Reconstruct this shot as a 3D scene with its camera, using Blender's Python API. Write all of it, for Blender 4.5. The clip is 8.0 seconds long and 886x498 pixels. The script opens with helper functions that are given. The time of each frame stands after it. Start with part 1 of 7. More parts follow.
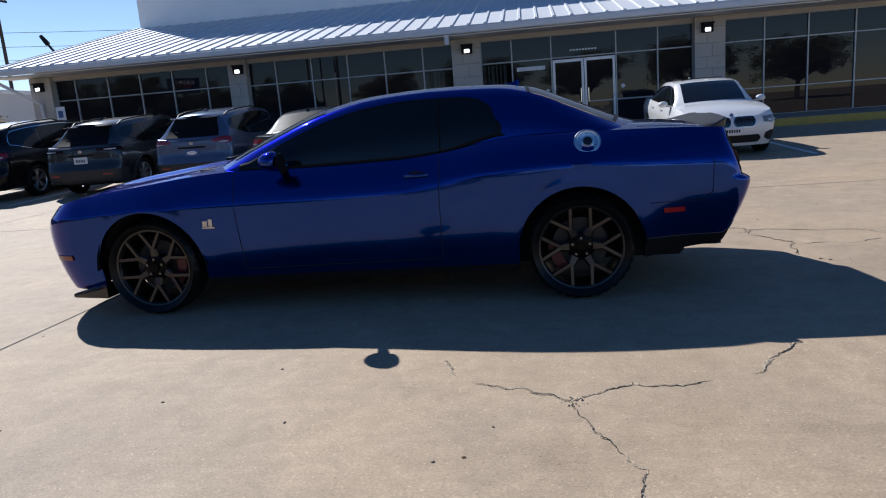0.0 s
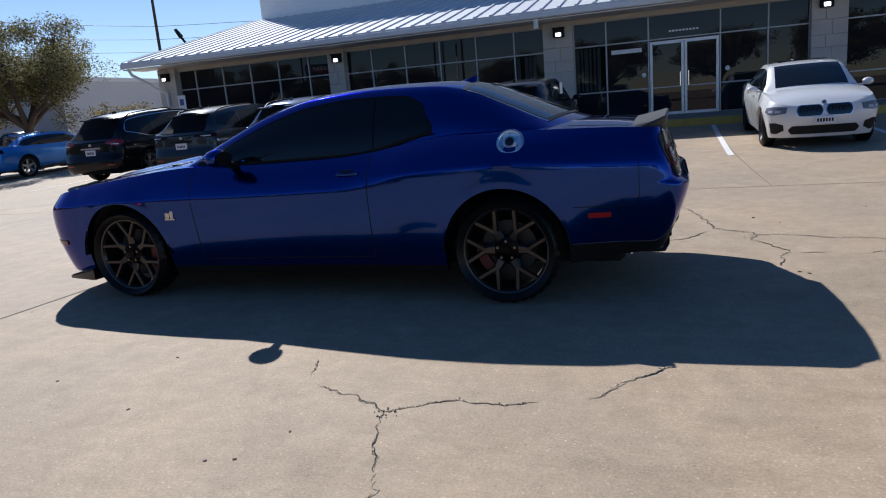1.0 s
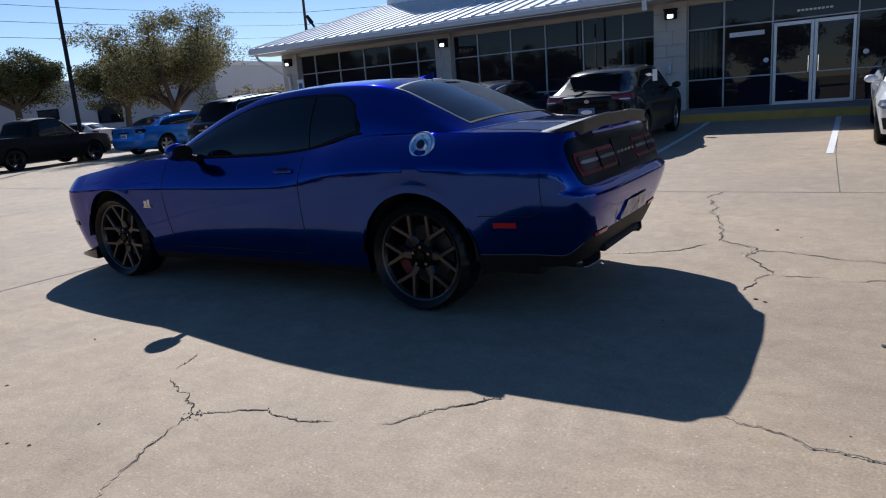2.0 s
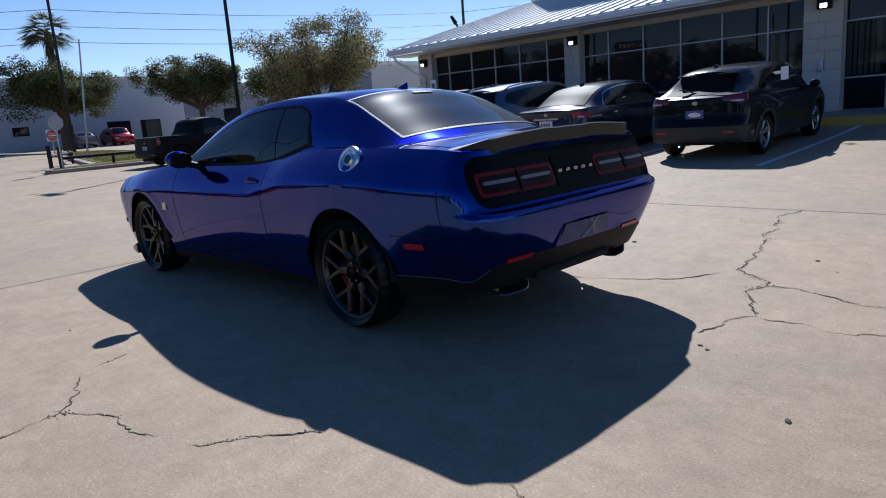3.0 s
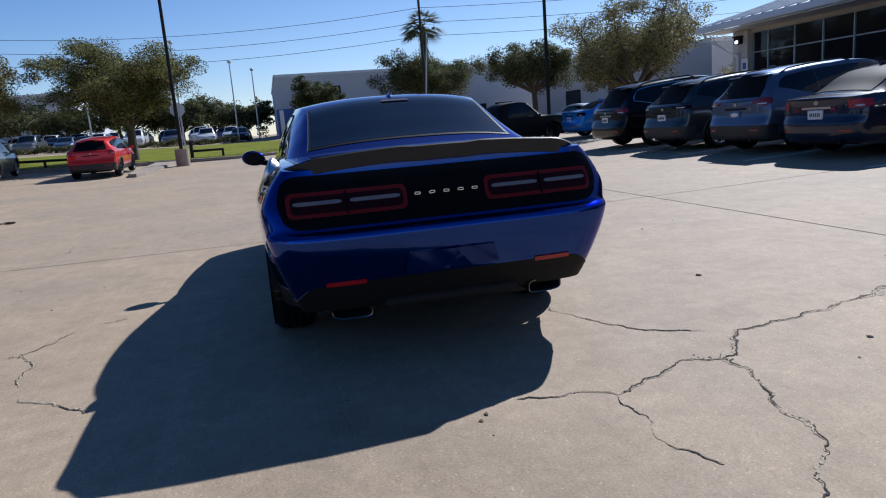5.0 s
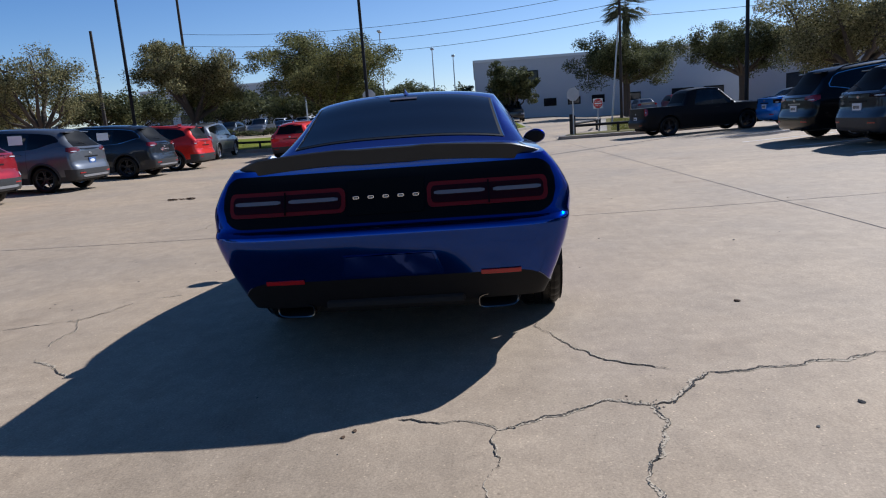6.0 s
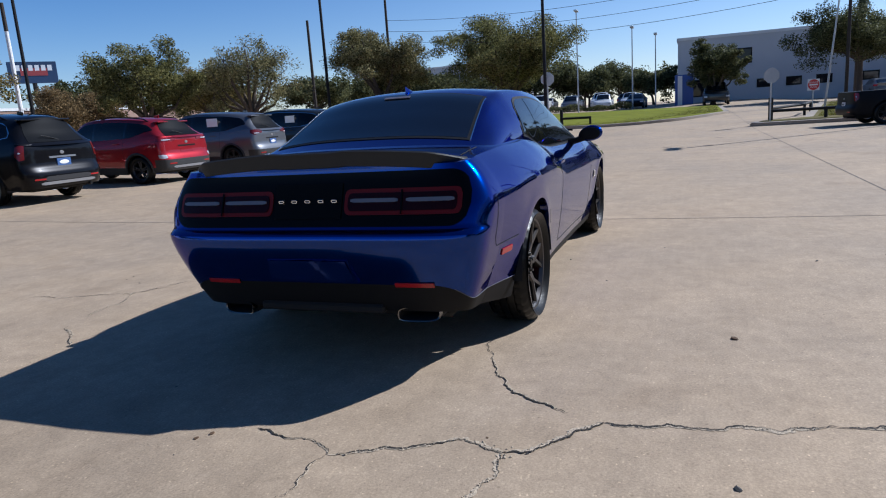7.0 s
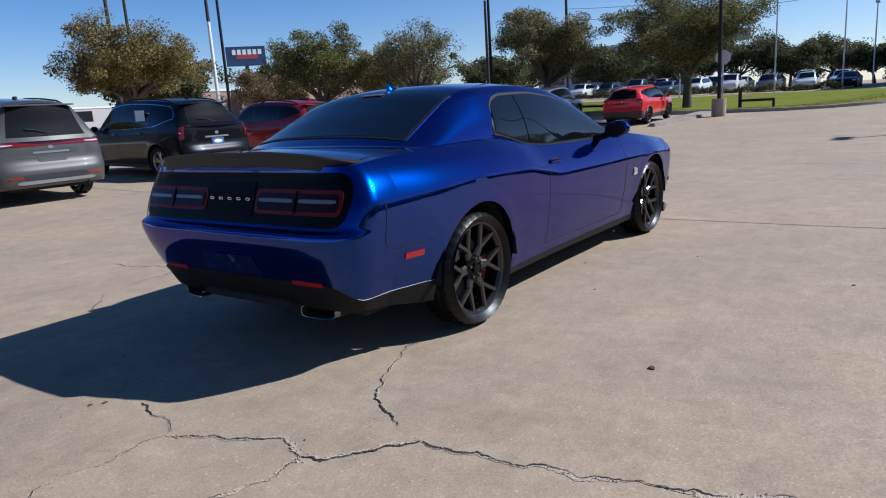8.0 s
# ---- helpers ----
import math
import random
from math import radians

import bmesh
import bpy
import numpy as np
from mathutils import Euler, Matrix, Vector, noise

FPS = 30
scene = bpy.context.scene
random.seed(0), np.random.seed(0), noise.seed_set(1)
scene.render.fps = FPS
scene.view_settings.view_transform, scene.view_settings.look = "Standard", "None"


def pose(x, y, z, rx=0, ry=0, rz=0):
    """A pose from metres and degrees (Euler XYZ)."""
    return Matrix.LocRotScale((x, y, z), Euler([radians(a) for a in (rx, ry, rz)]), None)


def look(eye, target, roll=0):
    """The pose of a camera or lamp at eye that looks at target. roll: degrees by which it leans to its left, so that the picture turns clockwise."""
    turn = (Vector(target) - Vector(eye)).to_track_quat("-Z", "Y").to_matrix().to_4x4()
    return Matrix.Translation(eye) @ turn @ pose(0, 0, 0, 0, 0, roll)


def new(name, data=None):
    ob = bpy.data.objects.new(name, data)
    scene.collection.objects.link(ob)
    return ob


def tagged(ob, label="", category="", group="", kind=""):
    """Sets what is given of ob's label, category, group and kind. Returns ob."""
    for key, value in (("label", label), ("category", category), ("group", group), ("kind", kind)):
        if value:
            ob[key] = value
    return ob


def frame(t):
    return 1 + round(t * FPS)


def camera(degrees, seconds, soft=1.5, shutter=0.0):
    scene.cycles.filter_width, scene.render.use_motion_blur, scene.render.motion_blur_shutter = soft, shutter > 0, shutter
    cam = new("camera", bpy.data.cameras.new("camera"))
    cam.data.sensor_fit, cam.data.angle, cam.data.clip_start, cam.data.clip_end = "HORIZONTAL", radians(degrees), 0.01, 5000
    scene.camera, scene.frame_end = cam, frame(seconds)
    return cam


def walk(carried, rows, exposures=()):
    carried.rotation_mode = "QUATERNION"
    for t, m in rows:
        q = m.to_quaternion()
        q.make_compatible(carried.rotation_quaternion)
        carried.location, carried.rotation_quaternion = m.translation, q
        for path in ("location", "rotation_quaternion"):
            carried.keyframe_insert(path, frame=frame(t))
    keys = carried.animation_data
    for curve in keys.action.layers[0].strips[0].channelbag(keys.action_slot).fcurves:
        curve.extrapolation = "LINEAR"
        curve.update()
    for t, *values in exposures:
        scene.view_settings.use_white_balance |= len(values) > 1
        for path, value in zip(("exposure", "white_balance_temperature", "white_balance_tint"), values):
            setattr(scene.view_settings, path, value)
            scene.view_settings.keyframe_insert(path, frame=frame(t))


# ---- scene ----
cam = camera(67.2, 8.0, 1.1)
PATH = [
    (0, (1.169, -5.153, 1.217), (0.9, -3.209, 0.831), -4.4),
    (0.5, (1.807, -5.067, 1.238), (1.354, -3.159, 0.843), -4.5),
    (1, (2.443, -4.841, 1.219), (1.796, -2.992, 0.814), -4.7),
    (1.5, (3.076, -4.547, 1.221), (2.239, -2.779, 0.804), -4.6),
    (2.8, (4.447, -3.383, 1.229), (3.117, -1.947, 0.82), -4.0),
    (3, (4.624, -3.184, 1.224), (3.219, -1.817, 0.826), -4.2),
    (3.5, (5.003, -2.658, 1.209), (3.432, -1.479, 0.83), -4.2),
    (4, (5.33, -2.102, 1.216), (3.617, -1.138, 0.844), -4.3),
    (5.5, (5.796, -0.185, 1.217), (3.841, -0.003, 0.839), -4.4),
    (6, (5.746, 0.474, 1.217), (3.786, 0.349, 0.84), -4.2),
    (6.5, (5.582, 1.154, 1.227), (3.665, 0.732, 0.845), -4.0),
    (7, (5.317, 1.784, 1.243), (3.484, 1.087, 0.853), -3.9),
    (7.5, (5.013, 2.414, 1.264), (3.298, 1.467, 0.862), -3.8),
    (8, (4.644, 2.999, 1.272), (3.072, 1.833, 0.857), -3.7),
]
walk(cam, [(t, look(eye, target, roll)) for t, eye, target, roll in PATH], exposures=[(0, 0.38, 6020, 10), (1.5, 0.27, 5950, 10), (3.0, 0.26, 5760, 10), (4.0, 0.17, 5730, 10), (5.5, 0.25, 5720, 10), (8.0, 0.29, 5640, 10)])


# ---- sky, sun and exposure ----
SUN_DIR = Vector((-0.82, 0.925, 1.0)).normalized()
world = bpy.data.worlds.new("sky")
scene.world = world
world.use_nodes = True
wn = world.node_tree.nodes
sky = wn.new("ShaderNodeTexSky")
sky.sky_type, sky.sun_disc = "NISHITA", False
sky.sun_elevation = math.asin(SUN_DIR.z)
sky.sun_rotation = math.atan2(SUN_DIR.x, SUN_DIR.y)
sky.air_density, sky.dust_density, sky.ozone_density = 1.0, 0.0, 2.0
wn["Background"].inputs["Strength"].default_value = 0.0615
deeper = wn.new("ShaderNodeHueSaturation")
toward, purer = wn.new("ShaderNodeVectorMath"), wn.new("ShaderNodeMapRange")
toward.operation, toward.inputs[1].default_value = "DOT_PRODUCT", Vector((SUN_DIR.x, SUN_DIR.y, 0)).normalized()
purer.inputs["From Min"].default_value, purer.inputs["From Max"].default_value = -0.1, 0.95
purer.inputs["To Min"].default_value, purer.inputs["To Max"].default_value = 1.25, 1.0
clear = wn.new("ShaderNodeMixRGB")
clear.blend_type, clear.inputs["Fac"].default_value = "MULTIPLY", 1.0
clear.inputs["Color2"].default_value = (0.945, 0.95, 1.085, 1)
way, split, rise, paler = wn.new("ShaderNodeTexCoord"), wn.new("ShaderNodeSeparateXYZ"), wn.new("ShaderNodeMapRange"), wn.new("ShaderNodeMixRGB")
rise.inputs["From Min"].default_value, rise.inputs["From Max"].default_value = 0.02, 0.6
rise.inputs["To Min"].default_value, rise.inputs["To Max"].default_value = 1.38, 0.95
paler.blend_type, paler.inputs["Fac"].default_value = "MULTIPLY", 1.0
world.node_tree.links.new(way.outputs["Generated"], split.inputs[0])
world.node_tree.links.new(way.outputs["Generated"], toward.inputs[0])
world.node_tree.links.new(toward.outputs["Value"], purer.inputs["Value"])
world.node_tree.links.new(purer.outputs["Result"], deeper.inputs["Saturation"])
world.node_tree.links.new(split.outputs["Z"], rise.inputs["Value"])
world.node_tree.links.new(sky.outputs["Color"], paler.inputs["Color1"])
world.node_tree.links.new(rise.outputs["Result"], paler.inputs["Color2"])
world.node_tree.links.new(paler.outputs["Color"], clear.inputs["Color1"])
world.node_tree.links.new(clear.outputs["Color"], deeper.inputs["Color"])
world.node_tree.links.new(deeper.outputs["Color"], wn["Background"].inputs["Color"])

sun_data = bpy.data.lights.new("sun", "SUN")
sun_data.energy, sun_data.angle, sun_data.color = 5.0, radians(0.5), (1.0, 0.965, 0.925)
sun = new("sun", sun_data)
sun.matrix_world = look(SUN_DIR * 60, (0, 0, 0))


# ---- materials ----
MATS = {}


def tree_of(name):
    m = bpy.data.materials.new(name)
    m.use_nodes = True
    return m, m.node_tree.nodes, m.node_tree.links, m.node_tree.nodes["Principled BSDF"]


def plain(name, col, rough=0.5, metal=0.0, coat=0.0, vary=0.12, scale=9.0, bump=0.0, bump_scale=120.0, spec=0.5):
    """A surface with grain at two scales, and fine relief where bump is set."""
    if name in MATS:
        return MATS[name]
    m, n, l, b = tree_of(name)
    co = n.new("ShaderNodeTexCoord")
    big, fine, mix, ramp = n.new("ShaderNodeTexNoise"), n.new("ShaderNodeTexNoise"), n.new("ShaderNodeMath"), n.new("ShaderNodeMixRGB")
    big.inputs["Scale"].default_value, fine.inputs["Scale"].default_value = scale, scale * 11
    big.inputs["Detail"].default_value = 5
    l.new(co.outputs["Object"], big.inputs["Vector"]), l.new(co.outputs["Object"], fine.inputs["Vector"])
    mix.operation = "MULTIPLY_ADD"
    mix.inputs[1].default_value = 0.4
    l.new(fine.outputs["Fac"], mix.inputs[0]), l.new(big.outputs["Fac"], mix.inputs[2])
    ramp.inputs["Color1"].default_value = (*[c * (1 - vary) for c in col], 1)
    ramp.inputs["Color2"].default_value = (*[min(1, c * (1 + vary)) for c in col], 1)
    l.new(mix.outputs[0], ramp.inputs["Fac"]), l.new(ramp.outputs[0], b.inputs["Base Color"])
    b.inputs["Roughness"].default_value, b.inputs["Metallic"].default_value = rough, metal
    b.inputs["Coat Weight"].default_value, b.inputs["Coat Roughness"].default_value = coat, 0.03
    b.inputs["Specular IOR Level"].default_value = spec
    if bump:
        bp, bn = n.new("ShaderNodeBump"), n.new("ShaderNodeTexNoise")
        bn.inputs["Scale"].default_value, bn.inputs["Detail"].default_value = bump_scale, 4
        l.new(co.outputs["Object"], bn.inputs["Vector"]), l.new(bn.outputs["Fac"], bp.inputs["Height"])
        bp.inputs["Strength"].default_value, bp.inputs["Distance"].default_value = bump, 0.01
        l.new(bp.outputs[0], b.inputs["Normal"])
    MATS[name] = m
    return m


def paint(name, col, metal=0.55, rough=0.36, dust=0.04, ior=1.41):
    """Clear-coated car paint with fine flake and a little road dust."""
    if name in MATS:
        return MATS[name]
    m, n, l, b = tree_of(name)
    co, flake, mixc, nz, mixd = n.new("ShaderNodeTexCoord"), n.new("ShaderNodeTexVoronoi"), n.new("ShaderNodeMixRGB"), n.new("ShaderNodeTexNoise"), n.new("ShaderNodeMixRGB")
    flake.inputs["Scale"].default_value = 900
    l.new(co.outputs["Object"], flake.inputs["Vector"])
    mixc.inputs["Color1"].default_value = (*col, 1)
    mixc.inputs["Color2"].default_value = (*[min(1, c * 1.5) for c in col], 1)
    l.new(flake.outputs["Color"], mixc.inputs["Fac"])
    nz.inputs["Scale"].default_value, nz.inputs["Detail"].default_value = 3.0, 6
    l.new(co.outputs["Object"], nz.inputs["Vector"])
    mul = n.new("ShaderNodeMath")
    mul.operation, mul.inputs[1].default_value = "MULTIPLY", dust
    l.new(nz.outputs["Fac"], mul.inputs[0]), l.new(mul.outputs[0], mixd.inputs["Fac"])
    l.new(mixc.outputs[0], mixd.inputs["Color1"])
    mixd.inputs["Color2"].default_value = (0.3, 0.26, 0.21, 1)
    l.new(mixd.outputs[0], b.inputs["Base Color"])
    b.inputs["Metallic"].default_value, b.inputs["Roughness"].default_value = metal, rough
    b.inputs["Coat Weight"].default_value, b.inputs["Coat Roughness"].default_value = 1.0, 0.015
    b.inputs["Coat IOR"].default_value = ior
    b.inputs["Specular Tint"].default_value = (*[min(1, 0.10 + c * 3) for c in col], 1)
    MATS[name] = m
    return m


def concrete_mat(name, col):
    m, n, l, b = tree_of(name)
    geo = n.new("ShaderNodeNewGeometry")

    def noise_at(scale, detail=6, rough=0.6):
        t = n.new("ShaderNodeTexNoise")
        t.inputs["Scale"].default_value, t.inputs["Detail"].default_value, t.inputs["Roughness"].default_value = scale, detail, rough
        l.new(geo.outputs["Position"], t.inputs["Vector"])
        return t

    def ramp(src, lo, hi, c0, c1):
        r = n.new("ShaderNodeValToRGB")
        r.color_ramp.elements[0].position, r.color_ramp.elements[1].position = lo, hi
        r.color_ramp.elements[0].color, r.color_ramp.elements[1].color = (*c0, 1), (*c1, 1)
        l.new(src, r.inputs["Fac"])
        return r

    def mixed(kind, fac, a, c):
        x = n.new("ShaderNodeMixRGB")
        x.blend_type, x.inputs["Fac"].default_value = kind, fac
        l.new(a, x.inputs["Color1"]), l.new(c, x.inputs["Color2"])
        return x.outputs[0]

    grey = [0.87 * (0.88 * c + 0.12 * sum(col) / 3) for c in col]
    base = ramp(noise_at(0.35, 8).outputs["Fac"], 0.3, 0.72, grey, [col[0] * 1.12, col[1] * 1.09, col[2] * 1.04])
    mottle = ramp(noise_at(2.6, 10, 0.72).outputs["Fac"], 0.33, 0.66, (0.90, 0.89, 0.88), (1.05, 1.045, 1.04))
    grain = ramp(noise_at(95, 3).outputs["Fac"], 0.33, 0.68, (0.82, 0.815, 0.81), (1.12, 1.12, 1.12))
    spots = n.new("ShaderNodeTexVoronoi")
    spots.inputs["Scale"].default_value = 9.0
    l.new(geo.outputs["Position"], spots.inputs["Vector"])
    pit = ramp(spots.outputs["Distance"], 0.035, 0.075, (0.62, 0.6, 0.57), (1, 1, 1))
    stain = ramp(noise_at(0.9, 5, 0.5).outputs["Fac"], 0.62, 0.74, (1, 1, 1), (0.84, 0.82, 0.80))
    c = mixed("MULTIPLY", 1, base.outputs[0], mottle.outputs[0])
    c = mixed("MULTIPLY", 1, c, grain.outputs[0])
    stretch = n.new("ShaderNodeMapping")
    stretch.inputs["Scale"].default_value, stretch.inputs["Rotation"].default_value = (1.2, 26, 1), (0, 0, radians(8))
    l.new(geo.outputs["Position"], stretch.inputs["Vector"])
    broom = noise_at(1.0, 5)
    l.new(stretch.outputs[0], broom.inputs["Vector"])
    c = mixed("MULTIPLY", 1, c, ramp(broom.outputs["Fac"], 0.36, 0.64, (0.972, 0.968, 0.964), (1.02, 1.02, 1.02)).outputs[0])
    c = mixed("MULTIPLY", 0.7, c, pit.outputs[0])
    grit = n.new("ShaderNodeTexVoronoi")
    grit.inputs["Scale"].default_value = 130.0
    l.new(geo.outputs["Position"], grit.inputs["Vector"])
    split = n.new("ShaderNodeSeparateColor")
    l.new(grit.outputs["Color"], split.inputs["Color"])
    speck = ramp(split.outputs[0], 0.0, 1.0, (0.66, 0.64, 0.62), (1.5, 1.5, 1.48))
    for place, shade in ((0.07, 0.97), (0.93, 1.03)):
        e = speck.color_ramp.elements.new(place)
        e.color = (shade, shade, shade, 1)
    c = mixed("MULTIPLY", 0.45, c, speck.outputs[0])
    c = mixed("MULTIPLY", 1, c, stain.outputs[0])
    # wispy scuffs and pale smears, sparse bright grains, and a broad soft-edged grey ellipse
    warp = noise_at(1.7, 9, 0.68)
    warp.inputs["Distortion"].default_value = 1.6
    c = mixed("MULTIPLY", 1, c, ramp(warp.outputs["Fac"], 0.34, 0.64, (0.925, 0.92, 0.915), (1.045, 1.04, 1.035)).outputs[0])
    blot = noise_at(7.5, 8, 0.75)
    blot.inputs["Distortion"].default_value = 0.8
    c = mixed("MULTIPLY", 1, c, ramp(blot.outputs["Fac"], 0.37, 0.60, (0.89, 0.885, 0.88), (1.05, 1.05, 1.05)).outputs[0])
    chip = n.new("ShaderNodeTexVoronoi")
    chip.inputs["Scale"].default_value = 46.0
    l.new(geo.outputs["Position"], chip.inputs["Vector"])
    pick, near, both = n.new("ShaderNodeSeparateColor"), n.new("ShaderNodeMath"), n.new("ShaderNodeMath")
    l.new(chip.outputs["Color"], pick.inputs["Color"])
    near.operation, near.inputs[1].default_value = "LESS_THAN", 0.19
    l.new(chip.outputs["Distance"], near.inputs[0])
    keep = n.new("ShaderNodeMath")
    keep.operation, keep.inputs[1].default_value = "GREATER_THAN", 0.90
    l.new(pick.outputs[1], keep.inputs[0])
    both.operation = "MULTIPLY"
    l.new(near.outputs[0], both.inputs[0]), l.new(keep.outputs[0], both.inputs[1])
    c = mixed("MULTIPLY", 1, c, ramp(both.outputs[0], 0.0, 1.0, (1, 1, 1), (1.5, 1.49, 1.46)).outputs[0])
    # ellipse beside the car: darker and bluer grey towards its middle
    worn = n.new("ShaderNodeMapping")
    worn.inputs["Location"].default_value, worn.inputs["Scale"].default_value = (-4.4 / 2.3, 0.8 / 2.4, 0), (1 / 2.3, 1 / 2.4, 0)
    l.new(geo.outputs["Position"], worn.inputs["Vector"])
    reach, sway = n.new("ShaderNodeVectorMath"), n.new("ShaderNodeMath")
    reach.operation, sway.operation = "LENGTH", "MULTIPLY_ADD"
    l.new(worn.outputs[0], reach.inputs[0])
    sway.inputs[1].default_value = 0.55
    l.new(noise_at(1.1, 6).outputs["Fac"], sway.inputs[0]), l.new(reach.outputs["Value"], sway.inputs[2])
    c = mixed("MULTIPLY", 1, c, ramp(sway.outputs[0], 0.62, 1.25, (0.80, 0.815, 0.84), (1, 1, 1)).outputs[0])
    l.new(c, b.inputs["Base Color"])
    b.inputs["Roughness"].default_value, b.inputs["Specular IOR Level"].default_value = 0.78, 0.35
    bp, bp2 = n.new("ShaderNodeBump"), n.new("ShaderNodeBump")
    l.new(noise_at(130, 5).outputs["Fac"], bp.inputs["Height"]), l.new(noise_at(6, 4).outputs["Fac"], bp2.inputs["Height"])
    bp.inputs["Strength"].default_value, bp.inputs["Distance"].default_value = 0.22, 0.006
    bp2.inputs["Strength"].default_value, bp2.inputs["Distance"].default_value = 0.1, 0.03
    l.new(bp.outputs[0], bp2.inputs["Normal"]), l.new(bp2.outputs[0], b.inputs["Normal"])
    MATS[name] = m
    return m


def leaf_mat(name, dark, light):
    m, n, l, b = tree_of(name)
    geo, r, tr, ad = n.new("ShaderNodeNewGeometry"), n.new("ShaderNodeValToRGB"), n.new("ShaderNodeBsdfTranslucent"), n.new("ShaderNodeMixShader")
    r.color_ramp.elements[0].color, r.color_ramp.elements[1].color = (*dark, 1), (*light, 1)
    l.new(geo.outputs["Random Per Island"], r.inputs["Fac"])
    l.new(r.outputs[0], b.inputs["Base Color"]), l.new(r.outputs[0], tr.inputs["Color"])
    b.inputs["Roughness"].default_value, b.inputs["Specular IOR Level"].default_value = 0.55, 0.06
    ad.inputs[0].default_value = 0.32
    l.new(b.outputs[0], ad.inputs[1]), l.new(tr.outputs[0], ad.inputs[2])
    l.new(ad.outputs[0], n["Material Output"].inputs[0])
    MATS[name] = m
    return m


def glow(name, col, strength):
    m, n, l, b = tree_of(name)
    b.inputs["Base Color"].default_value = (*col, 1)
    b.inputs["Emission Color"].default_value, b.inputs["Emission Strength"].default_value = (*col, 1), strength
    MATS[name] = m
    return m


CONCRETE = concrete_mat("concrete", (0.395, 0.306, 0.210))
WALK = concrete_mat("sidewalk_concrete", (0.34, 0.295, 0.245))
BLUE = paint("indigo_paint", (0.0010, 0.0260, 0.174), 0.98, 0.17, 0.002, 1.36)
GLASS = plain("tinted_glass", (0.006, 0.007, 0.008), 0.07, 0, 0.0, 0.05, spec=0.5)
TINT = plain("privacy_glass", (0.004, 0.005, 0.006), 0.015, 0, 0.0, 0.05, spec=0.42)
REARGLASS = plain("dusty_tinted_glass", (0.004, 0.005, 0.008), 0.02, 0, 0.034, 0.05, spec=0.45)
BACKGLASS = plain("dusty_rear_glass", (0.006, 0.007, 0.009), 0.55, 0, 0.0, 0.05, spec=0.05)
REARGLASS.node_tree.nodes["Principled BSDF"].inputs["Coat Roughness"].default_value = 0.3
RUBBER = plain("tyre_rubber", (0.005, 0.005, 0.005), 0.36, vary=0.25, scale=14, bump=0.12, bump_scale=60, spec=0.22)
GLOSSBLACK = plain("gloss_black", (0.008, 0.008, 0.009), 0.12, coat=0.6)
SATIN = plain("satin_black", (0.009, 0.009, 0.0095), 0.55, vary=0.2, scale=20, spec=0.14)
TAILBLACK = plain("tail_black", (0.003, 0.003, 0.0035), 0.22, spec=0.08)
PLASTIC = plain("black_plastic", (0.022, 0.022, 0.023), 0.55, vary=0.2, scale=30, bump=0.08, bump_scale=300)
CHROME = plain("chrome", (0.75, 0.76, 0.78), 0.09, 1.0, vary=0.04)
ALLOY = plain("silver_alloy", (0.42, 0.42, 0.43), 0.3, 0.9, vary=0.08)
GUNMETAL = plain("gunmetal_alloy", (0.050, 0.052, 0.058), 0.32, 0.7, vary=0.1)
BRONZE = plain("graphite_alloy", (0.062, 0.058, 0.057), 0.30, 0.85, vary=0.1)
STEEL = plain("brushed_steel", (0.17, 0.165, 0.16), 0.35, 1.0, vary=0.15, scale=30)
REDCAL = plain("caliper_red", (0.11, 0.006, 0.008), 0.45)
TIPSTEEL = plain("dark_chrome", (0.16, 0.155, 0.15), 0.25, 1.0, vary=0.15, scale=30)
REDLENS = plain("red_lens", (0.30, 0.008, 0.010), 0.22, coat=0.15)
TAILRED = plain("tail_red_lens", (0.15, 0.004, 0.007), 0.15, coat=0.4)
RIMRED = plain("lamp_rim_red", (0.10, 0.004, 0.005), 0.4, spec=0.2)
DARKRED = plain("dark_red_lens", (0.014, 0.0015, 0.002), 0.2, spec=0.15)
DISC = plain("disc_iron", (0.06, 0.058, 0.056), 0.6, 0.8, vary=0.2, scale=30)
SMOKED = plain("smoked_red_lens", (0.10, 0.006, 0.005), 0.15, coat=0.3)
WHITELENS = plain("clear_lens", (0.42, 0.43, 0.46), 0.12, coat=0.5)
HEADLENS = plain("head_lens", (0.13, 0.135, 0.145), 0.08, coat=0.8)
PLATEW = plain("plate_white", (0.62, 0.64, 0.68), 0.4)
PLATEB = plain("plate_blue", (0.042, 0.10, 0.26), 0.45)
UNDER = plain("underbody", (0.008, 0.008, 0.008), 0.9)
CRACK = plain("crack_dirt", (0.028, 0.022, 0.017), 0.95, vary=0.4, scale=12)
RUBBLE = plain("crumbled_concrete", (0.37, 0.30, 0.215), 0.95, vary=0.45, scale=45, bump=0.9, bump_scale=110)
JOINT = plain("joint_sealant", (0.10, 0.085, 0.07), 0.9, vary=0.35, scale=6)
WHITELINE = plain("worn_white_line", (0.62, 0.60, 0.56), 0.8, vary=0.25, scale=5)
YELLOW = plain("worn_yellow_paint", (0.42, 0.29, 0.06), 0.7, vary=0.3, scale=4)
GRASS = plain("lawn", (0.13, 0.140, 0.018), 0.95, vary=0.55, scale=1.1, bump=0.6, bump_scale=25, spec=0.05)
DRYGRASS = plain("dry_lawn", (0.12, 0.105, 0.045), 0.95, vary=0.5, scale=1.3, bump=0.6, bump_scale=25, spec=0.05)
STUCCO = plain("white_stucco", (0.88, 0.88, 0.87), 0.85, vary=0.06, scale=1.2, bump=0.1, bump_scale=60)
